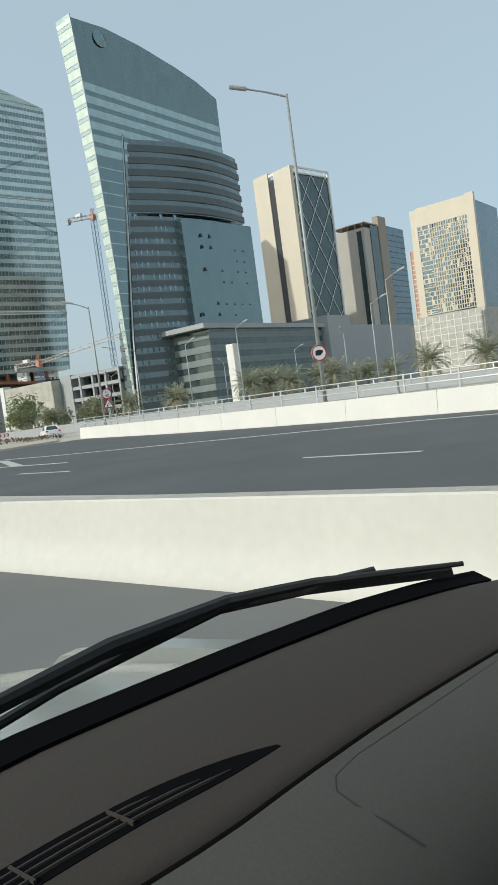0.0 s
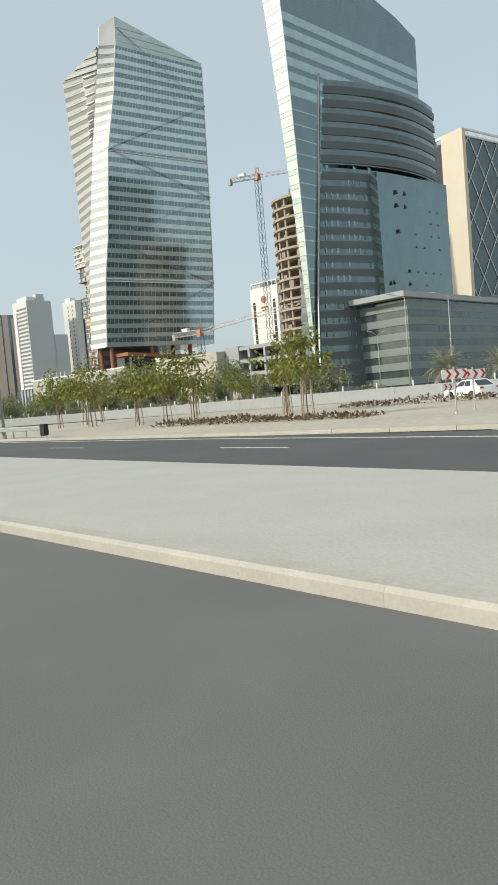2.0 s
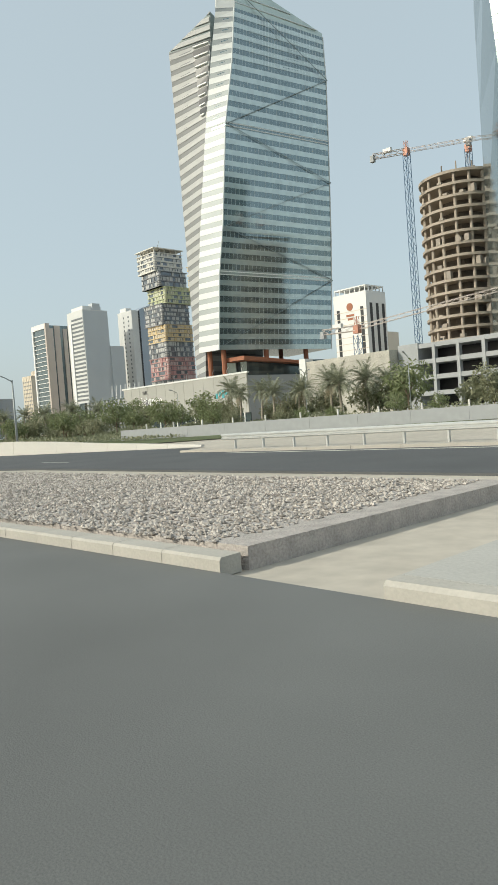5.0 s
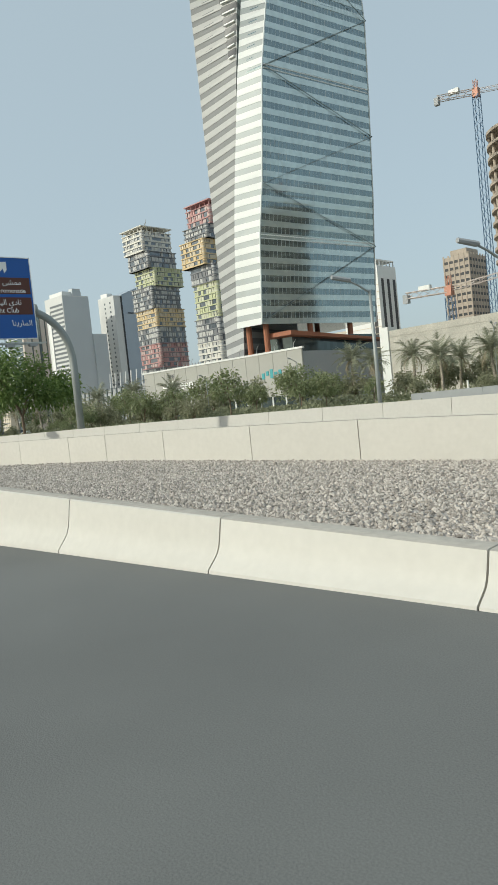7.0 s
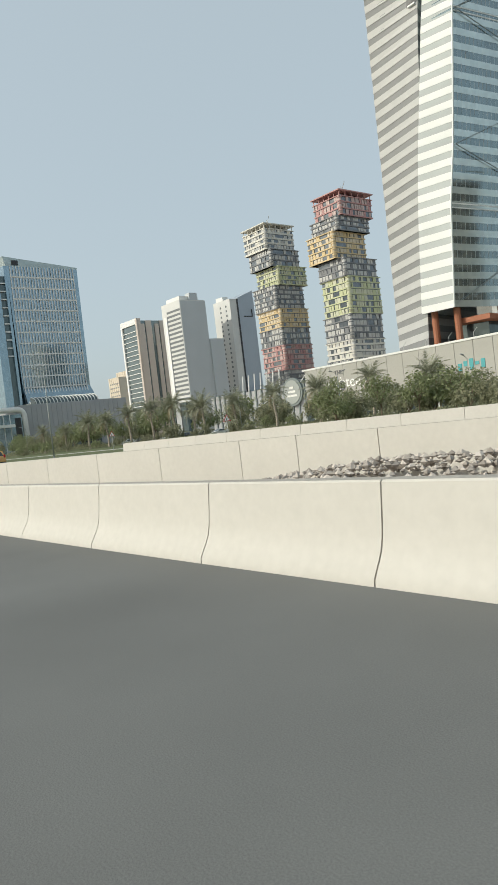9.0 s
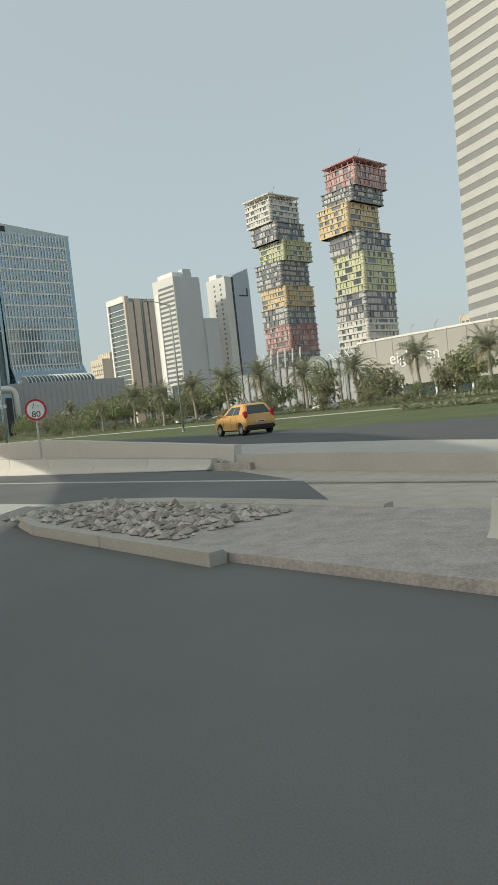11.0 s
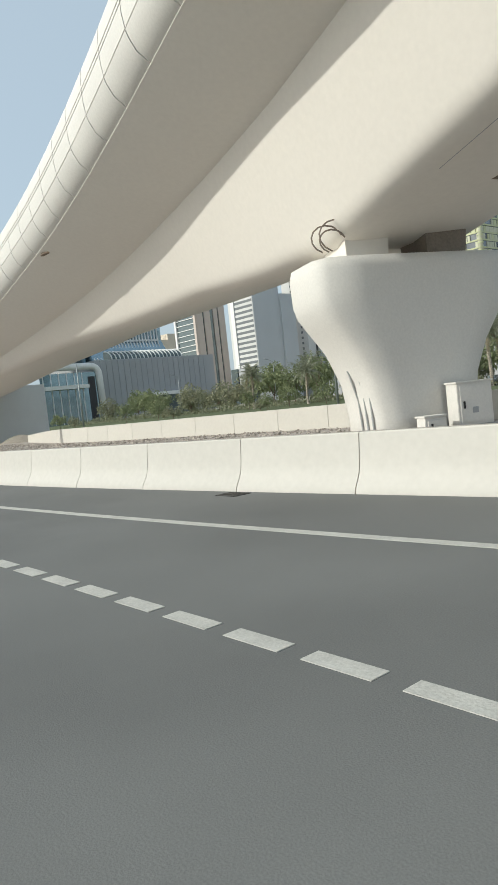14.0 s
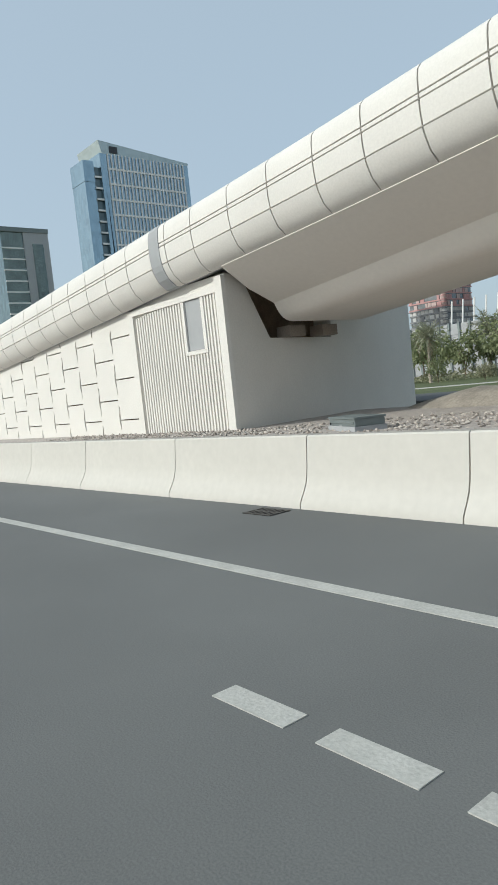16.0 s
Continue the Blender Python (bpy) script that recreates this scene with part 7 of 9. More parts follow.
# ---------------------------------------------------------------- Arabic lettering
FORMS = {"ا": (0xFE8D, 2), "ب": (0xFE8F, 4), "ة": (0xFE93, 2), "ت": (0xFE95, 4), "ج": (0xFE9D, 4), "خ": (0xFEA5, 4), "د": (0xFEA9, 2), "ر": (0xFEAD, 2), "س": (0xFEB1, 4), "ش": (0xFEB5, 4),
         "ط": (0xFEC1, 4), "ق": (0xFED5, 4), "ل": (0xFEDD, 4), "م": (0xFEE1, 4), "ن": (0xFEE5, 4), "و": (0xFEED, 2), "ى": (0xFEEF, 2), "ي": (0xFEF1, 4), "ڤ": (0xFB6A, 4), "ﻻ": (0xFEFB, 2)}


def arabic(text):
    """Joined letter forms, set from right to left."""
    text = text.replace("لا", "ﻻ")
    out = []
    for i, c in enumerate(text):
        if c not in FORMS:
            out.append(c)
            continue
        code, n = FORMS[c]
        before = i > 0 and text[i - 1] in FORMS and FORMS[text[i - 1]][1] == 4
        after = n == 4 and i + 1 < len(text) and text[i + 1] in FORMS
        out.append(chr(code + (3 if before and after else 2 if after else 1 if before else 0)))
    return "".join(out[::-1])


def arrow(bm, y, z, size, turn, x):
    """A road-sign arrow in the plane across the road; turn 0 points up, positive leans to the driver's right."""
    pts = [(-0.12, -0.5), (0.12, -0.5), (0.12, 0.02), (0.36, -0.16), (0.36, 0.12), (0.0, 0.5), (-0.36, 0.12), (-0.36, -0.16), (-0.12, 0.02)]
    c, s = math.cos(turn), math.sin(turn)
    ring = [((u * c + v * s) * size, (-u * s + v * c) * size) for u, v in pts]
    loft(bm, [[(x - d, y - u, z + v) for u, v in ring] for d in (0.0, 0.02)])


FACING = (radians(90), 0, radians(-90))
TURN = Matrix.Translation((184.95, -9.87, 0)) @ Matrix.Rotation(radians(-9.2), 4, "Z") @ Matrix.Translation((-184, 9.8, 0))
gantry = thing("sign_gantry", TURN.translation, "blue overhead motorway direction signs on a curved steel gantry", "road sign")
gantry.rotation_euler = (0, 0, radians(-9.2))


def panel(y0, y1, z0, z1):
    bm = bmesh.new()
    box(bm, 184.0, 184.08, y1, y0, z0, z1)
    p = part("sign_panel", bm, SIGN_BLUE, gantry, "blue enamelled sign panel with white lettering")
    bm = bmesh.new()
    for a in ((y1, y0, z1 - 0.05, z1), (y1, y0, z0, z0 + 0.05), (y1, y1 + 0.05, z0, z1), (y0 - 0.05, y0, z0, z1)):
        box(bm, 183.985, 184.09, *a)
    part("border", bm, SIGN_WHITE, p)
    return p


def patch(p, y0, y1, z0, z1, m, name="patch"):
    bm = bmesh.new()
    box(bm, 183.988, 184.0, y1, y0, z0, z1)
    return part(name, bm, m, p)


def word(p, text, size, y, z, align="LEFT", m=None):
    words(text, size, m or SIGN_WHITE, p, (183.98, y, z), FACING, depth=0.006, align=align)


p1 = panel(-9.8, -12.85, 7.0, 9.5)
bm = bmesh.new()
arrow(bm, -10.35, 8.9, 0.95, radians(-40), 183.99)
part("arrow", bm, SIGN_WHITE, p1)
patch(p1, -10.95, -11.85, 8.45, 9.4, SIGN_ORANGE)
bm = bmesh.new()
prism(bm, [(0.36 * math.cos(2 * math.pi * k / 16) * (1 + 0.12 * math.cos(8 * math.pi * k / 16)), 0.36 * math.sin(2 * math.pi * k / 16)) for k in range(16)], 0, 0.01)
shield = part("route_shield", bm, SIGN_BLUE, p1)
shield.location, shield.rotation_euler = (183.985, -11.4, 8.9), FACING
words("6", 0.62, SIGN_WHITE, p1, (183.97, -11.4, 8.69), FACING, depth=0.004, align="CENTER")
word(p1, arabic("وسط لوسيل"), 0.47, -11.35, 7.88, "CENTER")
word(p1, "Lusail Central", 0.46, -11.35, 7.25, "CENTER")
p2 = panel(-12.85, -18.4, 7.1, 9.6)
word(p2, arabic("جنوب لوسيل"), 0.44, -14.6, 8.75, "CENTER")
word(p2, "Lusail South", 0.44, -14.55, 8.15, "CENTER")
patch(p2, -15.95, -18.25, 7.95, 9.25, SIGN_BROWN)
word(p2, arabic("بلاس ڤاندوم"), 0.40, -17.1, 8.72, "CENTER")
word(p2, "Place Vendôme", 0.37, -17.1, 8.1, "CENTER")
patch(p2, -12.95, -18.3, 7.74, 7.78, SIGN_WHITE, "rule")
for y in (-14.9, -17.8):
    bm = bmesh.new()
    loft(bm, [[(183.99 - d, y - u, 7.46 + v) for u, v in ((-0.28, 0.0), (-0.12, 0.05), (-0.07, 0.2), (0.07, 0.2), (0.12, 0.05), (0.28, 0.0), (0.0, -0.26))] for d in (0.0, 0.02)])
    bmesh.ops.recalc_face_normals(bm, faces=bm.faces[:])
    part("arrow", bm, SIGN_WHITE, p2)
p3 = panel(-18.45, -22.2, 7.1, 12.1)
bm = bmesh.new()
arrow(bm, -20.4, 11.45, 0.95, radians(42), 183.99)
part("arrow", bm, SIGN_WHITE, p3)
patch(p3, -18.6, -22.05, 9.85, 10.85, SIGN_BROWN)
patch(p3, -18.6, -22.05, 8.6, 9.65, SIGN_BROWN)
word(p3, arabic("ممشى المارينا"), 0.44, -20.3, 10.42, "CENTER")
word(p3, "Marina Promenade", 0.38, -20.3, 9.93, "CENTER")
word(p3, arabic("نادي اليخوت"), 0.44, -20.3, 9.2, "CENTER")
word(p3, "Yacht Club", 0.4, -20.3, 8.72, "CENTER")
word(p3, arabic("المارينا"), 0.48, -21.95, 7.92, "RIGHT")
word(p3, "Marina", 0.4, -18.65, 7.3)
# arched carrying tube and posts
bm = bmesh.new()
pts = [(184.5, -7.0, 1.4), (184.5, -7.0, 5.6), (184.5, -7.05, 6.5), (184.5, -7.25, 7.3), (184.5, -7.65, 8.05), (184.52, -8.2, 8.6), (184.55, -8.9, 8.93), (184.6, -9.7, 9.03), (184.6, -16, 9.1), (184.6, -21.4, 9.0), (184.6, -22.4, 8.85), (184.6, -23.3, 8.35), (184.6, -24.0, 7.6), (184.6, -24.45, 6.6), (184.6, -24.6, 5.2), (184.6, -24.6, 0.0)]
fine = []
for p, q, a, b in zip([pts[0]] + pts, pts, pts[1:], pts[2:] + [pts[-1]]):
    p, q, a, b = Vector(p), Vector(q), Vector(a), Vector(b)
    n = 1 if (a - q).length > 2.5 else 5
    s, e = (a - p) * 0.5, (b - q) * 0.5
    s, e = (v.normalized() * (a - q).length if v.length > 1e-4 else v for v in (s, e))
    for i in range(n):
        w = i / n
        fine.append(q * (2 * w ** 3 - 3 * w * w + 1) + s * (w ** 3 - 2 * w * w + w) + a * (3 * w * w - 2 * w ** 3) + e * (w ** 3 - w * w))
tube(bm, fine + [Vector(pts[-1])], 0.24, 16)
part("arched_tube", bm, POLE, gantry, "thick bent grey steel tube", smooth=True)
for y in (-9.75, -22.35):
    bm = bmesh.new()
    rod(bm, (184.6, y, 9.0), (184.6, y - 0.15, 9.0), 0.36, None, 16)
    part("flange", bm, POLE, gantry)
bm = bmesh.new()
tube(bm, [(184.5, -7.0, 0.2), (184.5, -7.0, 1.1), (184.5, -7.0, 1.35), (184.5, -7.0, 1.42)], [0.62, 0.6, 0.58, 0.5], 20)
part("footing", bm, BARRIER, gantry)
bm = bmesh.new()
for y in (-10.5, -12.0, -13.6, -15.2, -16.8, -18.6, -20.2, -21.6):
    box(bm, 184.1, 184.5, y - 0.06, y + 0.06, 7.3, 9.3)
part("brackets", bm, STEEL, gantry)
bm = bmesh.new()
for k in range(3):
    box(bm, 183.2 + 0.35 * k, 183.28 + 0.35 * k, -22.4, -9.9, 6.74, 6.8)
for k in range(26):
    box(bm, 183.2, 183.98, -10.0 - 0.48 * k - 0.03, -10.0 - 0.48 * k, 6.745, 6.795)
part("catwalk", bm, STEEL, gantry)
for k in range(9):
    y = -10.3 - 1.4 * k
    bm = bmesh.new()
    loft(bm, [[(183.0, y - w, z), (183.35, y - w, z), (183.35, y + w, z), (183.0, y + w, z)] for z, w in ((6.52, 0.2), (6.64, 0.26), (6.72, 0.2))])
    bmesh.ops.recalc_face_normals(bm, faces=bm.faces[:])
    part("sign_lamp", bm, GREYC, gantry)
    bm = bmesh.new()
    rod(bm, (183.95, y, 6.8), (183.95, y, 7.12), 0.03)
    part("hanger", bm, STEEL, gantry)

# ---------------------------------------------------------------- small signs


def disc(bm, r, z0, z1, n=28, inner=0.0):
    if not inner:
        prism(bm, [(r * math.cos(2 * math.pi * k / n), r * math.sin(2 * math.pi * k / n)) for k in range(n)], z0, z1)
    else:
        loft(bm, [[(q * math.cos(2 * math.pi * k / n), q * math.sin(2 * math.pi * k / n), z) for k in range(n)] for q, z in ((inner, z0), (r, z0), (r, z1), (inner, z1), (inner, z0))], cap=False)
        bmesh.ops.recalc_face_normals(bm, faces=bm.faces[:])


def sign_post(at, h, label, rz, category="road sign", r=0.04, name="road_sign"):
    s = thing(name, at, label, category)
    s.rotation_euler = (0, 0, rz)
    bm = bmesh.new()
    rod(bm, (0.04, 0, 0), (0.04, 0, h), r, None, 10)
    rod(bm, (0.04, 0, 0), (0.04, 0, 0.06), r * 2.2, r * 1.6, 10)
    part("post", bm, STEEL, s)
    return s


def face(parent, name, bm, m, z, x=0.0, label=""):
    o = part(name, bm, m, parent, label)
    o.location, o.rotation_euler = (x, 0, z), (radians(90), 0, radians(-90))
    return o


def round_sign(at, z, h, label, rz, text):
    s = sign_post(at, h, label, rz)
    bm = bmesh.new()
    disc(bm, 0.42, -0.01, 0.01)
    plate = face(s, "plate", bm, SIGN_WHITE, z)
    bm = bmesh.new()
    disc(bm, 0.42, 0.01, 0.018, inner=0.34)
    part("red_ring", bm, SIGN_RED, plate)
    for body, size, dy in text:
        words(body, size, SIGN_BLACK, plate, (0, dy, 0.014), (0, 0, 0), depth=0.003, align="CENTER")
    return s


def triangle(s, z, side, mark):
    hgt = side * 0.866
    tri_at = lambda k: [(-side / 2 * k, -hgt / 3 * k), (side / 2 * k, -hgt / 3 * k), (0, hgt * 2 / 3 * k)]
    bm = bmesh.new()
    prism(bm, tri_at(1.0), -0.012, 0.008)
    plate = face(s, "plate", bm, SIGN_RED, z, label="red-edged triangular plate")
    bm = bmesh.new()
    prism(bm, tri_at(0.72), 0.008, 0.014)
    part("white_field", bm, SIGN_WHITE, plate)
    bm = bmesh.new()
    for pts in mark:
        prism(bm, [(u * side, v * side) for u, v in pts], 0.014, 0.02)
    bmesh.ops.recalc_face_normals(bm, faces=bm.faces[:])
    part("symbol", bm, SIGN_BLACK, plate)


MERGE = ([(-0.055, -0.2), (0.055, -0.2), (0.055, 0.1), (0.0, 0.24), (-0.055, 0.1)], [(0.055, 0.0), (0.055, -0.08), (0.17, -0.16), (0.2, -0.11)])
BEND = ([(-0.1, -0.18), (-0.03, -0.18), (-0.03, 0.0), (-0.1, 0.0)], [(-0.1, 0.0), (-0.03, 0.0), (0.1, 0.08), (0.06, 0.14)])
s = sign_post((78.37, -5.3, 0.15), 2.95, "red and white triangular merge warning sign on a steel post", radians(-4))
triangle(s, 2.45, 1.02, MERGE)
round_sign((247.8, -10.15, 0.45), 1.97, 2.38, "round white speed limit sign with a red rim", radians(-14), (("80", 0.34, -0.28), ("٨٠", 0.3, 0.06)))
s = round_sign((42.1, -36.2, 0.0), 3.3, 3.6, "round speed limit sign above a triangular bend sign", radians(-25), (("40", 0.34, -0.26), ("٤٠", 0.28, 0.06)))
triangle(s, 2.45, 0.9, BEND)
for x, y in ((246.5, -47.0), (280.6, -50.3)):
    s = sign_post((x, y, 0.0), 3.0, "small triangular warning sign by the park road", radians(-20))
    triangle(s, 2.5, 0.95, BEND)
s = sign_post((43.7, -20.6, 0.0), 2.15, "round blue sign with a white arrow", radians(-12))
bm = bmesh.new()
disc(bm, 0.38, -0.01, 0.01)
plate = face(s, "plate", bm, SIGN_BLUE, 1.8)
bm = bmesh.new()
prism(bm, [(-0.2, 0.14), (-0.13, 0.2), (0.06, 0.01), (0.14, 0.1), (0.18, -0.18), (-0.1, -0.14), (-0.01, -0.06)], 0.01, 0.016)
bmesh.ops.recalc_face_normals(bm, faces=bm.faces[:])
part("arrow", bm, SIGN_WHITE, plate)
s = sign_post((48.4, -20.9, 0.0), 3.3, "blue arrow-shaped direction sign on two steel posts", radians(-24))
bm = bmesh.new()
rod(bm, (0.04, -0.95, 0), (0.04, -0.95, 3.1), 0.04)
part("post", bm, STEEL, s)
bm = bmesh.new()
prism(bm, [(-0.2, -0.6), (1.75, -0.6), (2.2, 0.0), (1.75, 0.6), (-0.2, 0.6)], -0.015, 0.01)
plate = face(s, "plate", bm, SIGN_BLUE, 2.7, -0.02, "blue sign plate with a pointed end")
bm = bmesh.new()
edge = [(-0.17, -0.57), (1.74, -0.57), (2.16, 0.0), (1.74, 0.57), (-0.17, 0.57)]
for p, q in zip(edge, edge[1:] + edge[:1]):
    rod(bm, (*p, 0.012), (*q, 0.012), 0.014, None, 4)
part("border", bm, SIGN_WHITE, plate)
for body, size, dy in ((arabic("منطقة المارينا"), 0.27, 0.27), (arabic("جنوب لوسيل"), 0.27, 0.02), ("Marina District", 0.23, -0.24), ("Lusail South", 0.23, -0.49)):
    words(body, size, SIGN_WHITE, plate, (0.85, dy, 0.012), (0, 0, 0), depth=0.003, align="CENTER")


def chevron_board(at, rz, z=1.0):
    s = sign_post(at, z + 0.3, "red and white chevron alignment board", rz)
    bm = bmesh.new()
    prism(bm, [(-0.6, -0.2), (0.6, -0.2), (0.6, 0.2), (-0.6, 0.2)], -0.01, 0.01)
    plate = face(s, "plate", bm, SIGN_WHITE, z)
    for k in range(3):
        x = -0.42 + 0.38 * k
        bm = bmesh.new()
        prism(bm, [(x, -0.19), (x + 0.12, -0.19), (x + 0.27, 0.0), (x + 0.12, 0.19), (x, 0.19), (x + 0.15, 0.0)], 0.01, 0.016)
        bmesh.ops.recalc_face_normals(bm, faces=bm.faces[:])
        part("chevron", bm, SIGN_RED, plate)


chevron_board((62.6, -39.7, 0.05), radians(-20))
chevron_board((55.4, -27.3, 0.08), radians(-30), 1.65)
chevron_board((55.6, -29.3, 0.08), radians(-30), 1.6)

# ---------------------------------------------------------------- verge beyond the other road
strip("verge", [(49, -36.0), (60, -44), (80, -48), (130, -42)], [(49, -20.1), (60, -20.0), (76, -20.8), (84, -20.9), (95, -22.1), (130, -21.9)], 0.10, SAND, "pale sandy verge with a concrete edge", "verge", thick=0.2)
vk = thing("kerb", (0, 0, 0), "pale concrete kerb along the sandy verge", "kerb", kind="structure")
pieces("kerb_stone", smooth_line([(49, -19.9), (60, -19.8), (76, -20.6), (84, -20.7), (95, -21.9), (128, -21.7)]), spaced(49, 128, 2.4), [(-0.2, -0.02), (0.0, -0.02), (0.0, 0.13), (-0.2, 0.14)], KERB, vk)

rail = thing("guardrail", (0, 0, 0), "galvanised steel W-beam guardrail along the verge", "guardrail")
GR = smooth_line([(79, -21.0), (85, -21.15), (95, -22.4), (110, -22.6), (127, -22.3)])
pieces("beam", GR, spaced(79, 127, 4.0), [(0.0, 0.45), (0.05, 0.49), (0.05, 0.53), (0.0, 0.57), (0.0, 0.61), (0.05, 0.65), (0.05, 0.69), (0.0, 0.75), (-0.01, 0.75), (-0.01, 0.45)], STEEL, rail, zf=lambda x: 0.1, gap=0.0)
for k in range(25):
    x = 79.3 + 1.95 * k
    bm = bmesh.new()
    box(bm, -0.04, 0.04, -0.12, -0.015, 0.0, 0.74)
    part("post", bm, STEEL, rail, at=(x, lerp(GR, x), 0.1))
chunk("end_piece", rail, 78.4, 79.0, -21.15, -20.85, 0.25, 0.95, BLACK_TRIM, 0.05)

par = thing("bridge_parapet", (0, 0, 0), "white concrete parapet topped by a pale steel handrail", "barrier", "road barriers")
PL = smooth_line([(-40, -18.0), (-30, -19.0), (7.8, -23.6), (29, -29.6), (47, -36.9)])
pieces("parapet_block", PL, spaced(-40, 47, 4.5), [(0.0, 0.0), (-0.06, 0.9), (-0.3, 0.9), (-0.36, 0.0)], WHITEC, par)
for z in (1.2, 1.42, 1.62):
    bm = bmesh.new()
    tube(bm, [(x, y - 0.18, z) for x, y in PL], 0.028, 6)
    part("handrail", bm, STEEL, par)
for k in range(36):
    x = -39 + 2.42 * k
    bm = bmesh.new()
    box(bm, -0.03, 0.03, -0.21, -0.15, 0.9, 1.66)
    part("rail_post", bm, STEEL, par, at=(x, lerp(PL, x), 0))
lw = thing("garden_wall", (0, 0, 0), "long low grey concrete wall with short posts", "wall", "road barriers")
LW = smooth_line([(20, -66), (62, -62), (100, -58), (140, -50), (170, -44)])
pieces("wall_panel", LW, spaced(20, 170, 5.0), [(0.0, 0.0), (0.0, 1.2), (-0.25, 1.2), (-0.25, 0.0)], GREYC, lw)
for k in range(37):
    x = 22 + 4 * k
    bm = bmesh.new()
    box(bm, -0.06, 0.06, -0.18, -0.06, 1.2, 1.75)
    part("wall_post", bm, WHITEC, lw, at=(x, lerp(LW, x), 0))

# ---------------------------------------------------------------- plants


def leaf(bm, p, d, size, rnd, wide=0.5):
    """One bent leaf of two faces."""
    side = d.cross(Vector((rnd.uniform(-1, 1), rnd.uniform(-1, 1), rnd.uniform(-0.3, 1)))).normalized() * size * wide * 0.5
    v = [bm.verts.new(p), bm.verts.new(p + d * size * 0.5 + side), bm.verts.new(p + d * size - Vector((0, 0, size * 0.2))), bm.verts.new(p + d * size * 0.5 - side)]
    bm.faces.new(v)


def crown_clumps(bm, rnd, clumps, leaves, size):
    """Leaves round many clump centres of (x, y, z, radius)."""
    for x, y, z, r in clumps:
        c = Vector((x, y, z))
        for _ in range(leaves):
            d = Vector((rnd.gauss(0, 1), rnd.gauss(0, 1), rnd.gauss(0, 0.8))).normalized()
            leaf(bm, c + d * r * (rnd.random() ** 0.45), (d + Vector((rnd.uniform(-0.6, 0.6), rnd.uniform(-0.6, 0.6), rnd.uniform(-0.6, 0.3)))).normalized(), size * rnd.uniform(0.7, 1.3), rnd)


def tree(at, h, spread, seed, label, leaf_m=None, stem=0.3, leaves=70, size=0.34, group="park trees", r=0.1, clumps=26):
    rnd = random.Random(seed)
    t = thing("tree", at, label, "tree", group)
    bm = bmesh.new()
    top = Vector((rnd.uniform(-0.2, 0.2), rnd.uniform(-0.2, 0.2), h * stem))
    tube(bm, [Vector((0, 0, -0.1)), top * 0.5 + Vector((0.05, 0, 0)), top], [r, r * 0.8, r * 0.7], 8)
    cl = []
    for k in range(6):
        a = 2 * math.pi * k / 6 + rnd.uniform(-0.4, 0.4)
        e = Vector((math.cos(a) * spread * 0.6, math.sin(a) * spread * 0.6, h * rnd.uniform(0.6, 0.85)))
        m = (top + e) / 2 + Vector((0, 0, h * 0.06))
        tube(bm, [top - Vector((0, 0, 0.1)), m, e], [r * 0.5, r * 0.35, r * 0.15], 6)
    part("trunk", bm, BARK, t)
    for _ in range(clumps):
        a, q = rnd.uniform(0, 2 * math.pi), spread * math.sqrt(rnd.random())
        z = h * (stem + 0.12) + (h * (0.95 - stem - 0.12)) * rnd.random() * (1 - 0.55 * (q / spread) ** 2)
        cl.append((math.cos(a) * q, math.sin(a) * q, z, spread * rnd.uniform(0.2, 0.34)))
    bm = bmesh.new()
    crown_clumps(bm, rnd, cl, leaves, size)
    part("crown", bm, leaf_m or LEAF, t)
    return t


tree((190.5, -24.6, 0), 7.8, 3.5, 5, "leafy green broad tree beside the sign gantry", LEAF_LUSH, 0.33, 210, 0.27, r=0.14, clumps=44)
# staked young trees on the verge
young = [tree((63.7, -27.5, 0.1), 4.6, 1.35, 11, "young staked tree with sparse bright leaves", LEAF_YOUNG, 0.42, 34, 0.28, "young verge trees", 0.045, 18),
         tree((83.0, -31.0, 0.1), 5.0, 1.7, 12, "young staked tree with sparse bright leaves", LEAF_YOUNG, 0.38, 44, 0.28, "young verge trees", 0.05, 22)]
for y in young:
    for dx, dy in ((0.35, 0.1), (-0.3, -0.15), (0.0, 0.35)):
        bm = bmesh.new()
        rod(bm, (dx, dy, 0), (dx * 0.7, dy * 0.7, 2.0), 0.035, None, 6)
        part("stake", bm, STAKE, y)
rnd = random.Random(3)
for k, (x, y) in enumerate(((77.5, -31.7), (71, -34), (75.5, -38.9), (90.5, -31.7), (93, -38), (79.2, -30.7), (100, -37), (95, -46.8), (113, -56), (103.5, -61), (117, -76), (98, -33), (105, -42))):
    copy_thing(young[k % 2], pose(x, y, 0.1 if y > -40 else 0, 0, 0, rnd.uniform(0, 360)) @ Matrix.Scale(rnd.uniform(0.85, 1.2), 4))

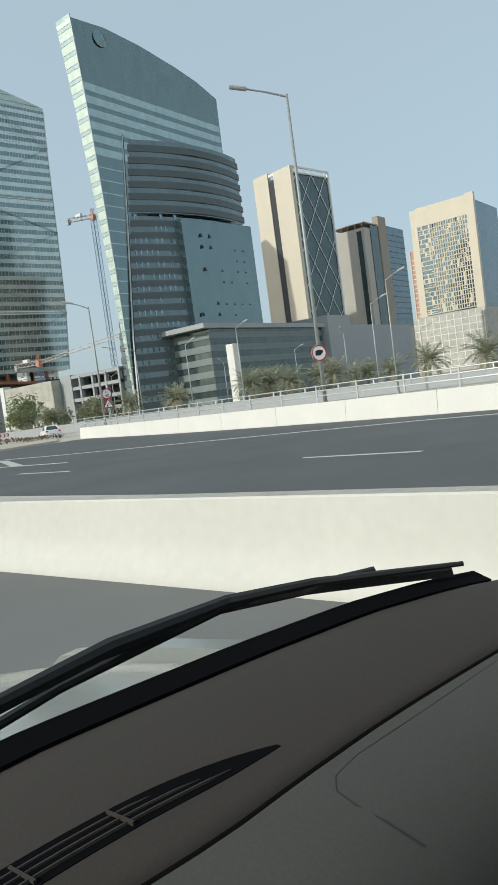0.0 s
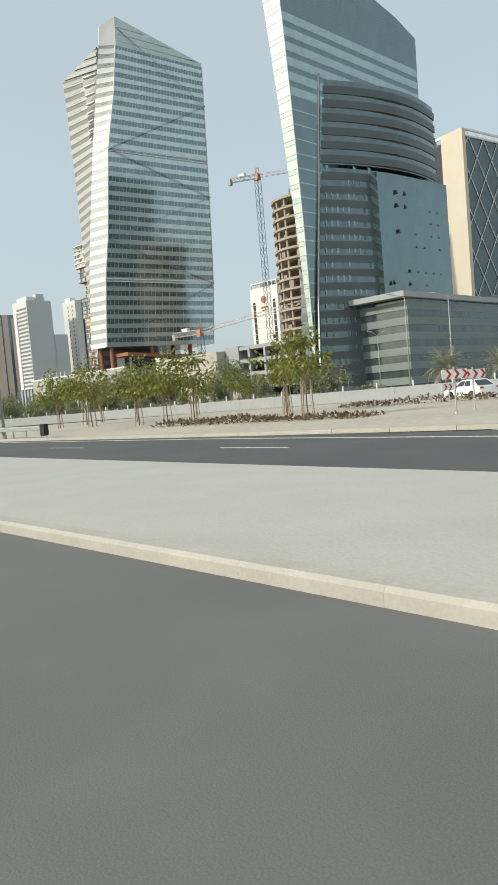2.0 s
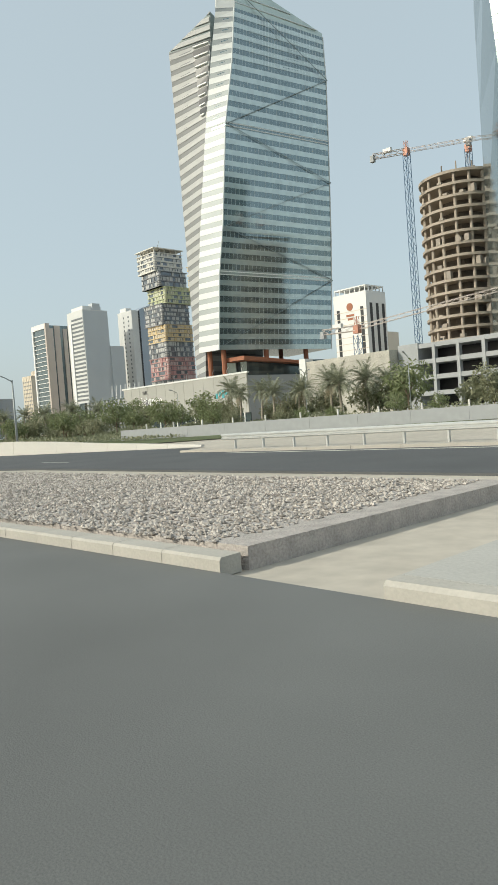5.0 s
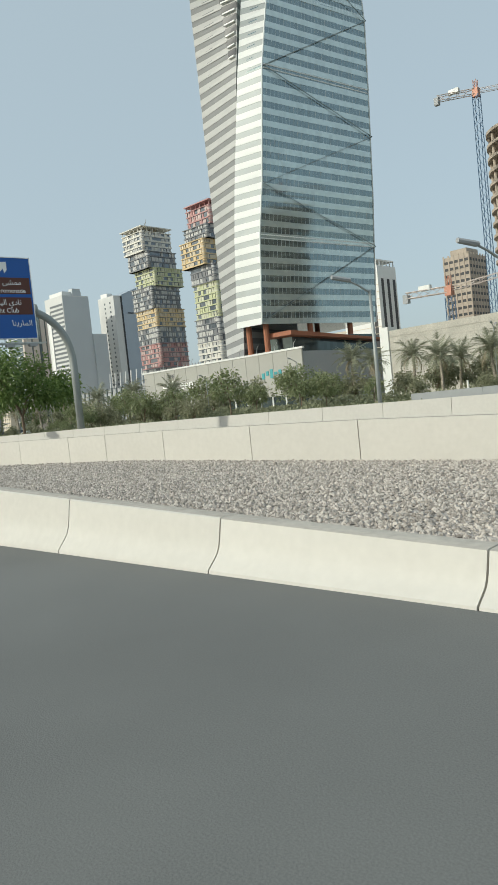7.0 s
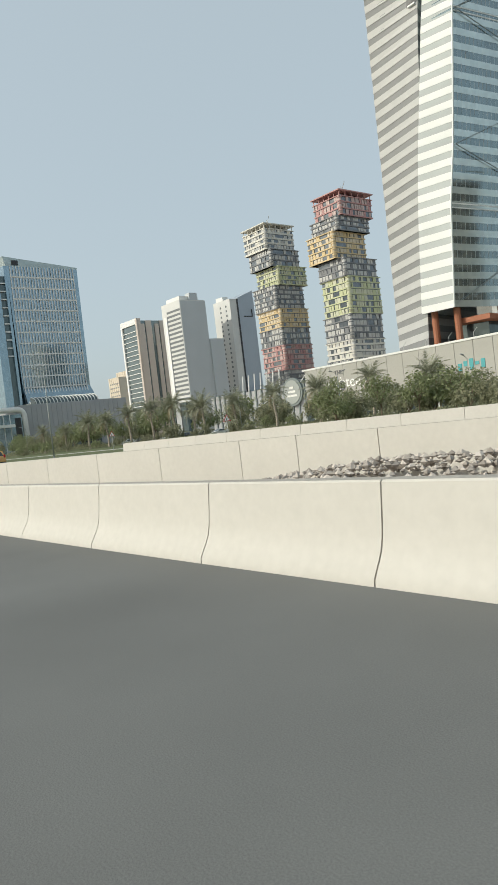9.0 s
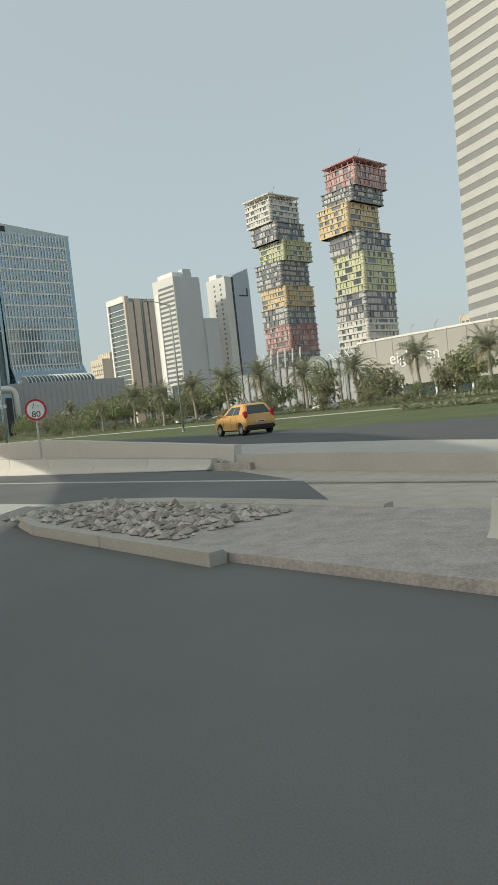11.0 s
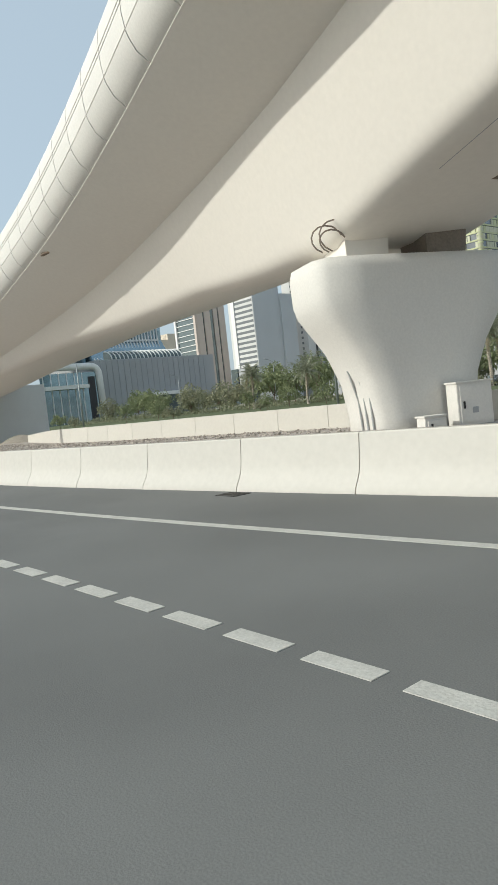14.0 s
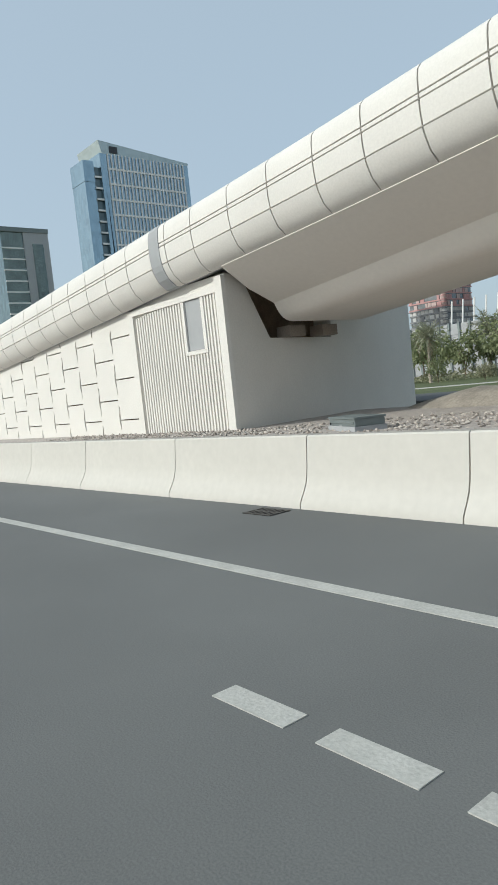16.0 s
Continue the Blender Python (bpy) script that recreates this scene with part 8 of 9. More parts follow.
# park trees
masters = [tree((248.8, -67, 0), 6.0, 2.6, 31, "bushy green park tree", LEAF_PARK, 0.22, 46, 0.42, clumps=30),
           tree((250.0, -73, 0), 5.0, 2.3, 32, "dusty green park tree", LEAF_DULL, 0.18, 46, 0.42, clumps=26),
           tree((240.3, -74.5, 0), 6.6, 2.4, 33, "tall loose green park tree", LEAF_PARK, 0.28, 40, 0.42, clumps=30),
           tree((309.0, -80, 0), 4.2, 2.4, 34, "low dusty green park bush tree", LEAF_DULL, 0.12, 50, 0.4, clumps=24)]
SPOTS = ((250.7, -79), (240.3, -78), (233.4, -75.6), (229.6, -75.7), (302, -81), (320.7, -80), (276, -74), (278, -80), (332.6, -79.6), (358.8, -71), (347, -73), (339.5, -77), (356, -64), (253, -72), (259, -81),
         (244, -77), (237, -78), (227, -74), (219.7, -75), (215, -76), (209, -79), (205, -80), (264, -73.5))
SPOTS_B = ((393, -57), (386, -58), (379, -59), (373, -59), (364, -61), (361, -67), (354, -67), (348, -68), (343, -65), (372, -74), (410, -52), (402, -56), (394, -61), (382, -62), (420, -58), (430, -66), (440, -60), (198, -82), (190, -80), (182, -84), (174, -80), (166, -78), (158, -82), (150, -80), (142, -84), (134, -82), (126, -86), (288, -84), (296, -86), (268, -86), (284, -77), (294, -78), (325, -86), (350, -88))
for k, (x, y) in enumerate(SPOTS + tuple(p for i, p in enumerate(SPOTS_B) if p[1] < -75 or i % 2)):
    copy_thing(masters[rnd.randrange(4)], pose(x, y, 0, 0, 0, rnd.uniform(0, 360)) @ Matrix.Scale(rnd.uniform(0.75, 1.25) * (0.5 if x > 262 else 0.6 if x < 200 else 1.0), 4))

# taller trees closing the park behind
for k in range(58):
    x = 118 + 6.0 * k + rnd.uniform(-2, 2)
    copy_thing(masters[(1, 3, 1, 0, 2)[rnd.randrange(5)]], pose(x, rnd.uniform(-112, -98) if x < 330 else rnd.uniform(-104, -90), 0, 0, 0, rnd.uniform(0, 360)) @ Matrix.Scale(rnd.uniform(1.15, 1.6), 4))


def frond_mesh(bm, rnd, length, droop):
    """A feathered palm frond that arches out along x, with many narrow leaflets."""
    n = 17
    pts = []
    for i in range(n + 1):
        s = i / n
        pts.append(Vector((length * (s - 0.18 * s * s * droop), 0, length * (0.55 * s - droop * 0.85 * s * s))))
    tube(bm, pts[::4] + [pts[-1]], [0.04 * (1 - 0.17 * i) for i in range(len(pts[::4]) + 1)], 3)
    for i in range(2, n + 1):
        p = pts[i - 1].lerp(pts[i], rnd.random())
        d = (pts[i] - pts[i - 1]).normalized()
        w = length * 0.29 * math.sin(math.pi * min(0.95, 0.22 + 0.74 * i / n)) * rnd.uniform(0.8, 1.15)
        for sd in (-1, 1):
            q = (d * 0.9 + Vector((0, sd, 0)) * 0.85 + Vector((0, 0, rnd.uniform(-0.45, 0.1)))).normalized()
            bm.faces.new([bm.verts.new(p - d * 0.055), bm.verts.new(p + d * 0.055), bm.verts.new(p + q * w)])


FRONDS = []
for k, (ln, dr) in enumerate(((2.9, 0.62), (2.8, 0.85), (2.5, 1.2), (2.7, 0.36))):
    bm = bmesh.new()
    frond_mesh(bm, random.Random(40 + k), ln, dr)
    me = bpy.data.meshes.new("frond")
    bm.to_mesh(me)
    bm.free()
    me.materials.append(FROND if k != 2 else FROND_DRY)
    FRONDS.append(me)


def palm(at, h, seed):
    rn = random.Random(seed)
    p = thing("palm_tree", at, "date palm with a rough trunk and arching grey-green fronds", "palm tree", "park palms")
    bm = bmesh.new()
    rings = []
    n = int(h * 4)
    for i in range(n + 1):
        z = h * i / n
        for q, dz in ((0.26, 0.0), (0.21, 0.12)):
            rings.append((z + dz, (q - 0.05 * i / n) * (1.15 if i < 2 else 1)))
    rings = [x for x in rings if x[0] <= h]
    loft(bm, [[(r * math.cos(k * math.pi / 4) + 0.1 * math.sin(z), r * math.sin(k * math.pi / 4), z) for k in range(8)] for z, r in rings])
    part("trunk", bm, PALM_BARK, p)
    for k in range(44):
        u = k / 44
        kind = 3 if u < 0.15 else 0 if u < 0.45 else 1 if u < 0.92 else 2
        f = new("frond", FRONDS[kind])
        f.parent = p
        f.location = (0.1 * math.sin(h), 0, h + rn.uniform(-0.15, 0.1) - 0.25 * u)
        f.rotation_euler = (rn.uniform(-0.2, 0.2), (-0.75 + 1.35 * u) + rn.uniform(-0.12, 0.12), k * 2.4 + rn.uniform(-0.3, 0.3))
        f.scale = (rn.uniform(1.05, 1.4),) * 3
    return p


p_tall, p_mid, p_low = palm((377, -79.5, 0), 6.3, 1), palm((364, -80.4, 0), 5.4, 2), palm((83, -76, 0), 2.9, 3)
for x, y in ((351, -81), (340.5, -81), (331, -82), (321.5, -82.6), (312, -82.5), (340.7, -99), (377.5, -96), (359, -102), (302.6, -83.8), (329, -99.6), (200, -96.7), (193.7, -93.7), (194.8, -102), (185.8, -93.7), (186, -101.5), (179.9, -96.7), (178, -102), (208.8, -99), (215.5, -102.6), (178, -108.5), (292, -84), (281, -85), (270, -85.5), (259, -87), (248, -88)):
    copy_thing((p_tall, p_mid)[rnd.randrange(2)], pose(x, y, 0, 0, 0, rnd.uniform(0, 360)) @ Matrix.Scale(rnd.uniform(1.05, 1.3), 4))
for x, y in ((74, -77), (62, -80), (61, -84), (55, -80.5), (53, -85), (48.6, -81.6), (46.8, -87.8), (42.5, -86.3), (53.5, -95.8), (36, -84), (30, -88), (24, -85), (66, -90), (80, -84)):
    copy_thing(p_low, pose(x, y, 0, 0, 0, rnd.uniform(0, 360)) @ Matrix.Scale(rnd.uniform(0.85, 1.15), 4))


def leaf_bank(name, label, m, spots, size, seed):
    """Low planting of loose leaves, one sheet for all: spots of (x0, x1, y0, y1, height, number)."""
    rn = np.random.default_rng(seed)
    vs, fs = [], []
    for x0, x1, y0, y1, h, n in spots:
        x, y = rn.uniform(x0, x1, n), rn.uniform(y0, y1, n)
        top = h * (0.55 + 0.25 * np.sin(x * 0.9 + seed) * np.cos(y * 1.1) + 0.2 * np.sin(x * 0.23 + y * 0.31))
        z = top * np.sqrt(rn.uniform(0.02, 1, n))
        a, b = rn.uniform(0, 2 * np.pi, n), rn.uniform(-0.3, 1.2, n)
        d = np.stack([np.cos(a) * np.cos(b), np.sin(a) * np.cos(b), np.sin(b)], 1)
        e = np.stack([-np.sin(a), np.cos(a), rn.uniform(-0.5, 0.5, n)], 1)
        p = np.stack([x, y, z], 1)
        s = (size * rn.uniform(0.6, 1.4, n))[:, None]
        q = np.stack([p, p + d * s * 0.5 + e * s * 0.3, p + d * s, p + d * s * 0.5 - e * s * 0.3], 1)
        base = len(vs) * 0 + sum(len(v) for v in vs)
        vs.append(q.reshape(-1, 3))
        fs.append(np.arange(4 * n).reshape(-1, 4) + base)
    me = bpy.data.meshes.new(name)
    me.from_pydata(np.concatenate(vs).tolist(), [], np.concatenate(fs).tolist())
    me.materials.append(m)
    return tagged(new(name, me), label, "shrubs", kind="stuff")


leaf_bank("shrubs", "band of low green shrubs along the park", SHRUB, ((100, 240, -92, -84, 1.8, 9000), (200, 330, -96, -90, 1.6, 8000), (330, 470, -96, -90, 2.0, 8000), (345, 460, -86, -80, 0.8, 5000), (236, 330, -84, -78, 0.7, 5000), (150, 236, -62, -54, 0.8, 5000)), 0.42, 7)
leaf_bank("brown_shrubs", "bed of dry brown shrubs on the verge", SHRUB_BROWN, ((60, 76, -29.5, -26.5, 0.5, 1600), (57, 72, -43, -40, 0.6, 1200), (20, 90, -78, -72, 1.0, 3500)), 0.22, 8)
leaf_bank("hedge", "trimmed olive-green hedge along the park road", LEAF_DULL, ((238, 258, -50, -46, 0.6, 2500), (160, 236, -46, -40, 0.7, 5000)), 0.3, 9)
strip("park_path", [(150, -56.5), (470, -56.5)], [(150, -54), (470, -54)], 0.05, PAVING, "pale concrete path through the park", "path", thick=0.05)

# ---------------------------------------------------------------- gravel stones


def stones(name, label, spots, seed):
    rn = np.random.default_rng(seed)
    base_v = np.array([(1, 0, 0), (-1, 0, 0), (0, 1, 0), (0, -1, 0), (0, 0, 1), (0, 0, -1)], float)
    base_f = np.array([(0, 2, 4), (2, 1, 4), (1, 3, 4), (3, 0, 4), (2, 0, 5), (1, 2, 5), (3, 1, 5), (0, 3, 5)])
    vs, fs, k = [], [], 0
    for x0, x1, near_f, far_f, zf, n, size in spots:
        x = rn.uniform(x0, x1, n)
        u = rn.uniform(0, 1, n)
        for xi, ui in zip(x, u):
            y = near_f(xi) + (far_f(xi) - near_f(xi)) * ui
            s = size * rn.uniform(0.5, 1.5) * np.array([1, rn.uniform(0.6, 1), rn.uniform(0.45, 0.8)])
            a = rn.uniform(0, 6.3)
            v = base_v * s * rn.uniform(0.75, 1.2, (6, 1))
            c, sn = np.cos(a), np.sin(a)
            v = v @ np.array([(c, sn, 0), (-sn, c, 0), (0, 0, 1)]) + (xi, y, zf(xi, y) + s[2] * 0.4)
            vs.append(v)
            fs.append(base_f + 6 * k)
            k += 1
    me = bpy.data.meshes.new(name)
    me.from_pydata(np.concatenate(vs).tolist(), [], np.concatenate(fs).tolist())
    me.materials.append(PEBBLE)
    return tagged(new(name, me), label, "gravel", kind="stuff")


bed_z = lambda x, y: 0.2 + 0.3 * min(1, max(0, (x - 146) / 12)) - 0.34 * min(1, max(0, (x - 186) / 8))
back = lambda x: lerp([(106, -10.3), (134, -10.6), (138, -10.45), (150, -9.9), (160, -9.5), (180, -8.7), (210, -6.9), (214, -6.6)], x)
stones("gravel", "loose grey and pink crushed stones", ((106.5, 128, lambda x: lerp(EDGE, x) - 0.33, back, bed_z, 24000, 0.036), (128, 137.7, lambda x: lerp(EDGE, x) - 0.33, back, bed_z, 46000, 0.025), (137.7, 147, lambda x: lerp(EDGE, x) - 0.5, back, bed_z, 44000, 0.025), (147, 160, lambda x: lerp(EDGE, x) - 0.52, back, bed_z, 44000, 0.029), (160, 214, lambda x: lerp(EDGE, x) - 0.52, back, bed_z, 34000, 0.036)), 1)
stones("gravel", "loose grey crushed stones behind the ramp barrier", ((237, 300, lambda x: lerp(RAMP_EDGE, x) - 0.55, lambda x: lerp(WALL2, x) + 0.1, lambda x, y: lerp([(236, 0.12), (247, 0.36), (256, 0.45)], x), 12000, 0.05), (300, 345, lambda x: -4.95, lambda x: lerp([(300, -13.3), (312, -12.8), (326, -14.5), (334, -11.5), (345, -11.2)], x), lambda x, y: 0.45, 9000, 0.05)), 2)
stones("rubble", "dry brown clods and rubble scattered on the pavement end", ((96.8, 104, lambda x: lerp([(96.8, -7.3), (104, -9.4)], x), lambda x: lerp([(96.8, -7.9), (99, -11.4), (104, -12.6)], x), lambda x, y: 0.15, 1500, 0.05),), 6)
bm = bmesh.new()
box(bm, 92.5, 93.9, -7.1, -6.0, 0.1, 0.168)
tagged(part("utility_cover", bm, BARRIER_TOP), "grey concrete utility cover set in the pavement", "cover")
nose_z = lambda x, y: 0.1
stones("gravel", "pale loose stones inside the island kerb", ((229, 234.0, lambda x: -2.9, lambda x: -4.9, nose_z, 700, 0.07),), 5)
mound = lambda x, y: bed_z(x, y) + 0.42 * math.exp(-((x - 190) / 4.5) ** 2 - ((y + 7.2) / 0.9) ** 2)
stones("gravel", "heap of loose grey crushed stones", ((180, 200, lambda x: -6.0, lambda x: -8.2, mound, 2600, 0.07),), 3)

# ---------------------------------------------------------------- heap of soil where the low wall ends
bm = bmesh.new()
rows = []
for i in range(15):
    row = []
    for j in range(9):
        u, v = -1 + 2 * i / 14, -1 + 2 * j / 8
        q = max(0.0, 1 - u * u - v * v)
        row.append(bm.verts.new((330.0 + 4.2 * u + 0.4 * v, -17.3 - 0.6 * u + 1.7 * v, 0.2 + 0.75 * q + 0.1 * q * noise.noise((u * 3, v * 3, 0)))))
    rows.append(row)
for a, b in zip(rows, rows[1:]):
    for k in range(8):
        bm.faces.new((a[k], b[k], b[k + 1], a[k + 1]))
bmesh.ops.recalc_face_normals(bm, faces=bm.faces[:])
tagged(part("soil_heap", bm, mat("dry_soil", (0.33, 0.30, 0.26), 0.95, var=0.3, scale=2, fine=14, bump=0.8), smooth=True), "low heap of dry greyish soil beside the gravel", "soil", kind="stuff")

# round sign strapped to the tall lamp
s = thing("road_sign", (18.25, -29.42, 2.85), "round white prohibition sign strapped to a lamp post", "road sign")
s.rotation_euler = (0, 0, radians(-35))
bm = bmesh.new()
disc(bm, 0.4, -0.01, 0.01)
plate = face(s, "plate", bm, SIGN_WHITE, 0.4, -0.1)
bm = bmesh.new()
disc(bm, 0.4, 0.01, 0.018, inner=0.34)
part("ring", bm, SIGN_RED, plate)
bm = bmesh.new()
prism(bm, [(-0.2, -0.12), (0.06, -0.12), (0.2, 0.02), (0.2, 0.12), (-0.02, 0.16), (-0.2, 0.1)], 0.01, 0.016)
bmesh.ops.recalc_face_normals(bm, faces=bm.faces[:])
part("symbol", bm, SIGN_BLACK, plate)
bm = bmesh.new()
box(bm, -0.11, 0.08, -0.03, 0.03, 0.25, 0.31)
box(bm, -0.11, 0.08, -0.03, 0.03, 0.5, 0.56)
part("strap", bm, STEEL, s)

# cars parked behind the palms
CAR_GREY = mat("grey_car_paint", (0.22, 0.23, 0.24), 0.25, 0.3, var=0.04, scale=1.5, fine=30, bump=0.0, spec=0.6)
first_car = saloon((300.0, -88.0, 0.02), radians(82), "white saloon car parked in the park", CAR_WHITE, "parked cars")
grey_car = saloon((306.5, -88.4, 0.02), radians(78), "grey saloon car parked in the park", CAR_GREY, "parked cars")
for k in range(5):
    copy_thing(first_car if k % 3 else grey_car, pose(313.0 + 6.4 * k, -88.0 + rnd.uniform(-0.6, 0.6), 0.02, 0, 0, rnd.uniform(74, 96)))

# ---------------------------------------------------------------- the car standing at the start of the drive
DASH = mat("dash_plastic", (0.036, 0.0285, 0.023), 0.8, var=0.12, scale=3, fine=220, bump=0.06)
DASH_LOW = mat("dash_lower_plastic", (0.066, 0.062, 0.054), 0.7, var=0.12, scale=3, fine=220, bump=0.06)
SEAL = mat("screen_border", (0.005, 0.005, 0.006), 0.95, var=0.1, bump=0.0, spec=0.02)
SEAT = mat("seat_cloth", (0.05, 0.05, 0.052), 0.95, var=0.2, scale=5, fine=90, bump=0.3)

SILVER = mat("silver_car_paint", (0.34, 0.35, 0.33), 0.22, 0.35, var=0.04, scale=1.5, fine=40, bump=0.0, spec=0.6)


def suv():
    """Hollow body with an open windscreen frame; x forward, y left, from the driver's eye."""
    car = thing("suv", (0, 0, 0), "silver-grey off-road car with a dark plastic dashboard", "car")
    C = -0.42                              # middle of the car
    cowl = lambda y: lerp([(0.0, 0.815), (0.17, 0.77), (0.36, 0.72), (0.59, 0.645), (0.75, 0.56), (0.88, 0.45)], math.hypot(y - C, 0.06) - 0.06)
    SEAM = smooth_line([(-1.4, 0.24), (-1.3, 0.27), (-0.97, 0.36), (-0.68, 0.432), (-0.48, 0.474), (-0.34, 0.506), (-0.2, 0.535), (0.0, 0.565), (0.5, 0.58)], 0.05)
    seam = lambda y: lerp(SEAM, y)
    ys = [C - 0.88 + 0.055 * k for k in range(33)]
    # pad from the windscreen to the seam
    bm = bmesh.new()
    rings = []
    for y in ys:
        c, s = cowl(y), seam(y)
        rings.append([(c, y, 1.135), (c - 0.03, y, 1.15), (c - (c - s) * 0.35, y, 1.165), (c - (c - s) * 0.7, y, 1.165), (s + 0.02, y, 1.160), (s + 0.007, y, 1.157), (s + 0.0025, y, 1.153), (s + 0.0025, y, 1.05), (c, y, 1.05)])
    loft(bm, rings)
    bmesh.ops.recalc_face_normals(bm, faces=bm.faces[:])
    pad = part("dash_pad", crease(bm, 30), DASH, car, "dark brown-grey moulded dashboard top", smooth=True)
    bm = bmesh.new()
    rings = []
    for y in ys:
        s = seam(y)
        rings.append([(s - 0.0025, y, 1.05), (s - 0.0025, y, 1.151), (s - 0.007, y, 1.154), (s - 0.08, y, 1.142), (s - 0.15, y, 1.115), (s - 0.2, y, 1.06), (s - 0.22, y, 0.95), (s - 0.16, y, 0.72), (s, y, 0.6)])
    loft(bm, rings)
    bmesh.ops.recalc_face_normals(bm, faces=bm.faces[:])
    front = part("dash_front", crease(bm, 40), DASH_LOW, car, "dark grey lower dashboard moulding", smooth=True)
    # lid of the passenger air bag
    bm = bmesh.new()
    lid = [(-1.05, 0.318), (-0.92, 0.35), (-0.75, 0.383), (-0.63, 0.407), (-0.585, 0.408), (-0.565, 0.395), (-0.558, 0.37), (-0.559, 0.34), (-0.56, 0.30)]
    front_z = lambda y, x: lerp([(0.0, 1.154), (0.08, 1.142), (0.15, 1.115), (0.2, 1.06)], seam(y) - x)
    tube(bm, [(x, y, front_z(y, x)) for y, x in lid], 0.0012, 5)
    part("panel_joint", bm, BLACK_TRIM, front)
    # demister grille between the screen and the seam; a flat black plate paints its recess shade
    def pad_z(y, x):
        c, q = cowl(y), seam(y)
        return lerp([(q + 0.007, 1.157), (q + 0.02, 1.160), (c - (c - q) * 0.7, 1.165), (c - (c - q) * 0.35, 1.165), (c - 0.03, 1.15), (c, 1.135)], x)

    far_side = smooth_line([(-0.6, 0.487), (-0.575, 0.505), (-0.54, 0.53), (-0.45, 0.572), (-0.38, 0.598), (-0.32, 0.612), (-0.1, 0.64), (0.2, 0.65)], 0.02)
    near_side = smooth_line([(-0.6, 0.484), (-0.57, 0.488), (-0.44, 0.513), (-0.36, 0.538), (-0.30, 0.556), (-0.1, 0.588), (0.2, 0.60)], 0.02)
    bm = bmesh.new()
    loft(bm, [[(x, y, pad_z(y, x) + h) for x, h in ((lerp(near_side, y), -0.004), (lerp(near_side, y), 0.0008), (0.5 * (lerp(near_side, y) + lerp(far_side, y)), 0.001), (lerp(far_side, y), 0.0008), (lerp(far_side, y), -0.004))] for y in [-0.595 + 0.025 * k for k in range(31)]])
    bmesh.ops.recalc_face_normals(bm, faces=bm.faces[:])
    vent = part("demister_vent", bm, SEAL, pad, "black slotted demister vent")
    for k, a in enumerate((-0.53, -0.50, -0.46)):
        bm = bmesh.new()
        f = 0.25 + 0.25 * k
        run = [a + 0.03 * i for i in range(int((0.15 - a) / 0.03))]
        tube(bm, [(lerp(near_side, y) * (1 - f) + lerp(far_side, y) * f, y, pad_z(y, lerp(near_side, y)) + 0.002) for y in run], [0.0005] + [0.0022] * (len(run) - 1), 5)
        part("vent_bar", bm, DASH, vent)
    for y in (-0.41, -0.31, -0.21, -0.11, 0.0, 0.1):
        bm = bmesh.new()
        box(bm, lerp(near_side, y) + 0.004, lerp(far_side, y) - 0.004, y - 0.0015, y + 0.0015, pad_z(y, 0.57) - 0.002, pad_z(y, 0.57) + 0.003)
        part("vent_rib", bm, DASH, vent)
    # black strip at the foot of the screen, scuttle and bonnet
    bm = bmesh.new()
    sweep(bm, [(y, -cowl(y) - 0.0) for y in ys], [(-0.035, 1.12), (0.03, 1.14), (0.03, 1.156), (-0.035, 1.158)])
    for v in bm.verts:
        v.co = Vector((-v.co.y, v.co.x, v.co.z))
    bmesh.ops.recalc_face_normals(bm, faces=bm.faces[:])
    part("screen_seal", bm, SEAL, car)
    bm = bmesh.new()
    loft(bm, [[(cowl(y) + 0.035, y, 1.10), (cowl(y) + 0.2, y, 1.085), (cowl(y) + 0.2, y, 1.02), (cowl(y) + 0.035, y, 1.02)] for y in ys])
    bmesh.ops.recalc_face_normals(bm, faces=bm.faces[:])
    part("scuttle", bm, BLACK_TRIM, car)
    bm = bmesh.new()
    rings = []
    for x, z, w in ((1.0, 1.03, 0.86), (1.3, 1.01, 0.86), (1.65, 0.965, 0.85), (1.95, 0.90, 0.83), (2.12, 0.82, 0.80), (2.2, 0.70, 0.76), (2.22, 0.5, 0.76)):
        rings.append([(x - 0.2 * abs(q) ** 3, C + q * w, z - 0.09 * abs(q) ** 4 - 0.02 * q * q) for q in [k / 6 for k in range(-6, 7)]])
    loft(bm, rings, cap=False, closed=False)
    ext = bmesh.ops.extrude_face_region(bm, geom=bm.faces[:])
    for v in ext["geom"]:
        if isinstance(v, bmesh.types.BMVert):
            v.co.z -= 0.04
    bmesh.ops.recalc_face_normals(bm, faces=bm.faces[:])
    part("bonnet", crease(bm, 40), SILVER, car, smooth=True)
    # wipers
    for path in ([(0.93, 0.30, 1.12), (0.91, -0.1, 1.15), (0.885, -0.46, 1.19), (0.875, -0.68, 1.2), (0.83, -0.92, 1.2), (0.73, -1.06, 1.2), (0.52, -1.26, 1.19)],):
        bm = bmesh.new()
        tube(bm, path, [0.008, 0.009, 0.011, 0.014, 0.012, 0.009, 0.005], 8)
        w = part("wiper", bm, BLACK_TRIM, car, "black windscreen wiper")
        bm = bmesh.new()
        loft(bm, [[(x + dx, y, z - 0.014 + dz) for dx, dz in ((0.02, -0.012), (0.035, -0.012), (0.03, 0.008), (0.024, 0.008))] for x, y, z in path[1:]])
        bmesh.ops.recalc_face_normals(bm, faces=bm.faces[:])
        part("wiper_blade", bm, RUBBER, w)
        bm = bmesh.new()
        tube(bm, [(0.97, -0.35, 1.11), (0.93, -0.62, 1.15), (0.845, -0.94, 1.185), (0.68, -1.2, 1.185)], 0.009, 8)
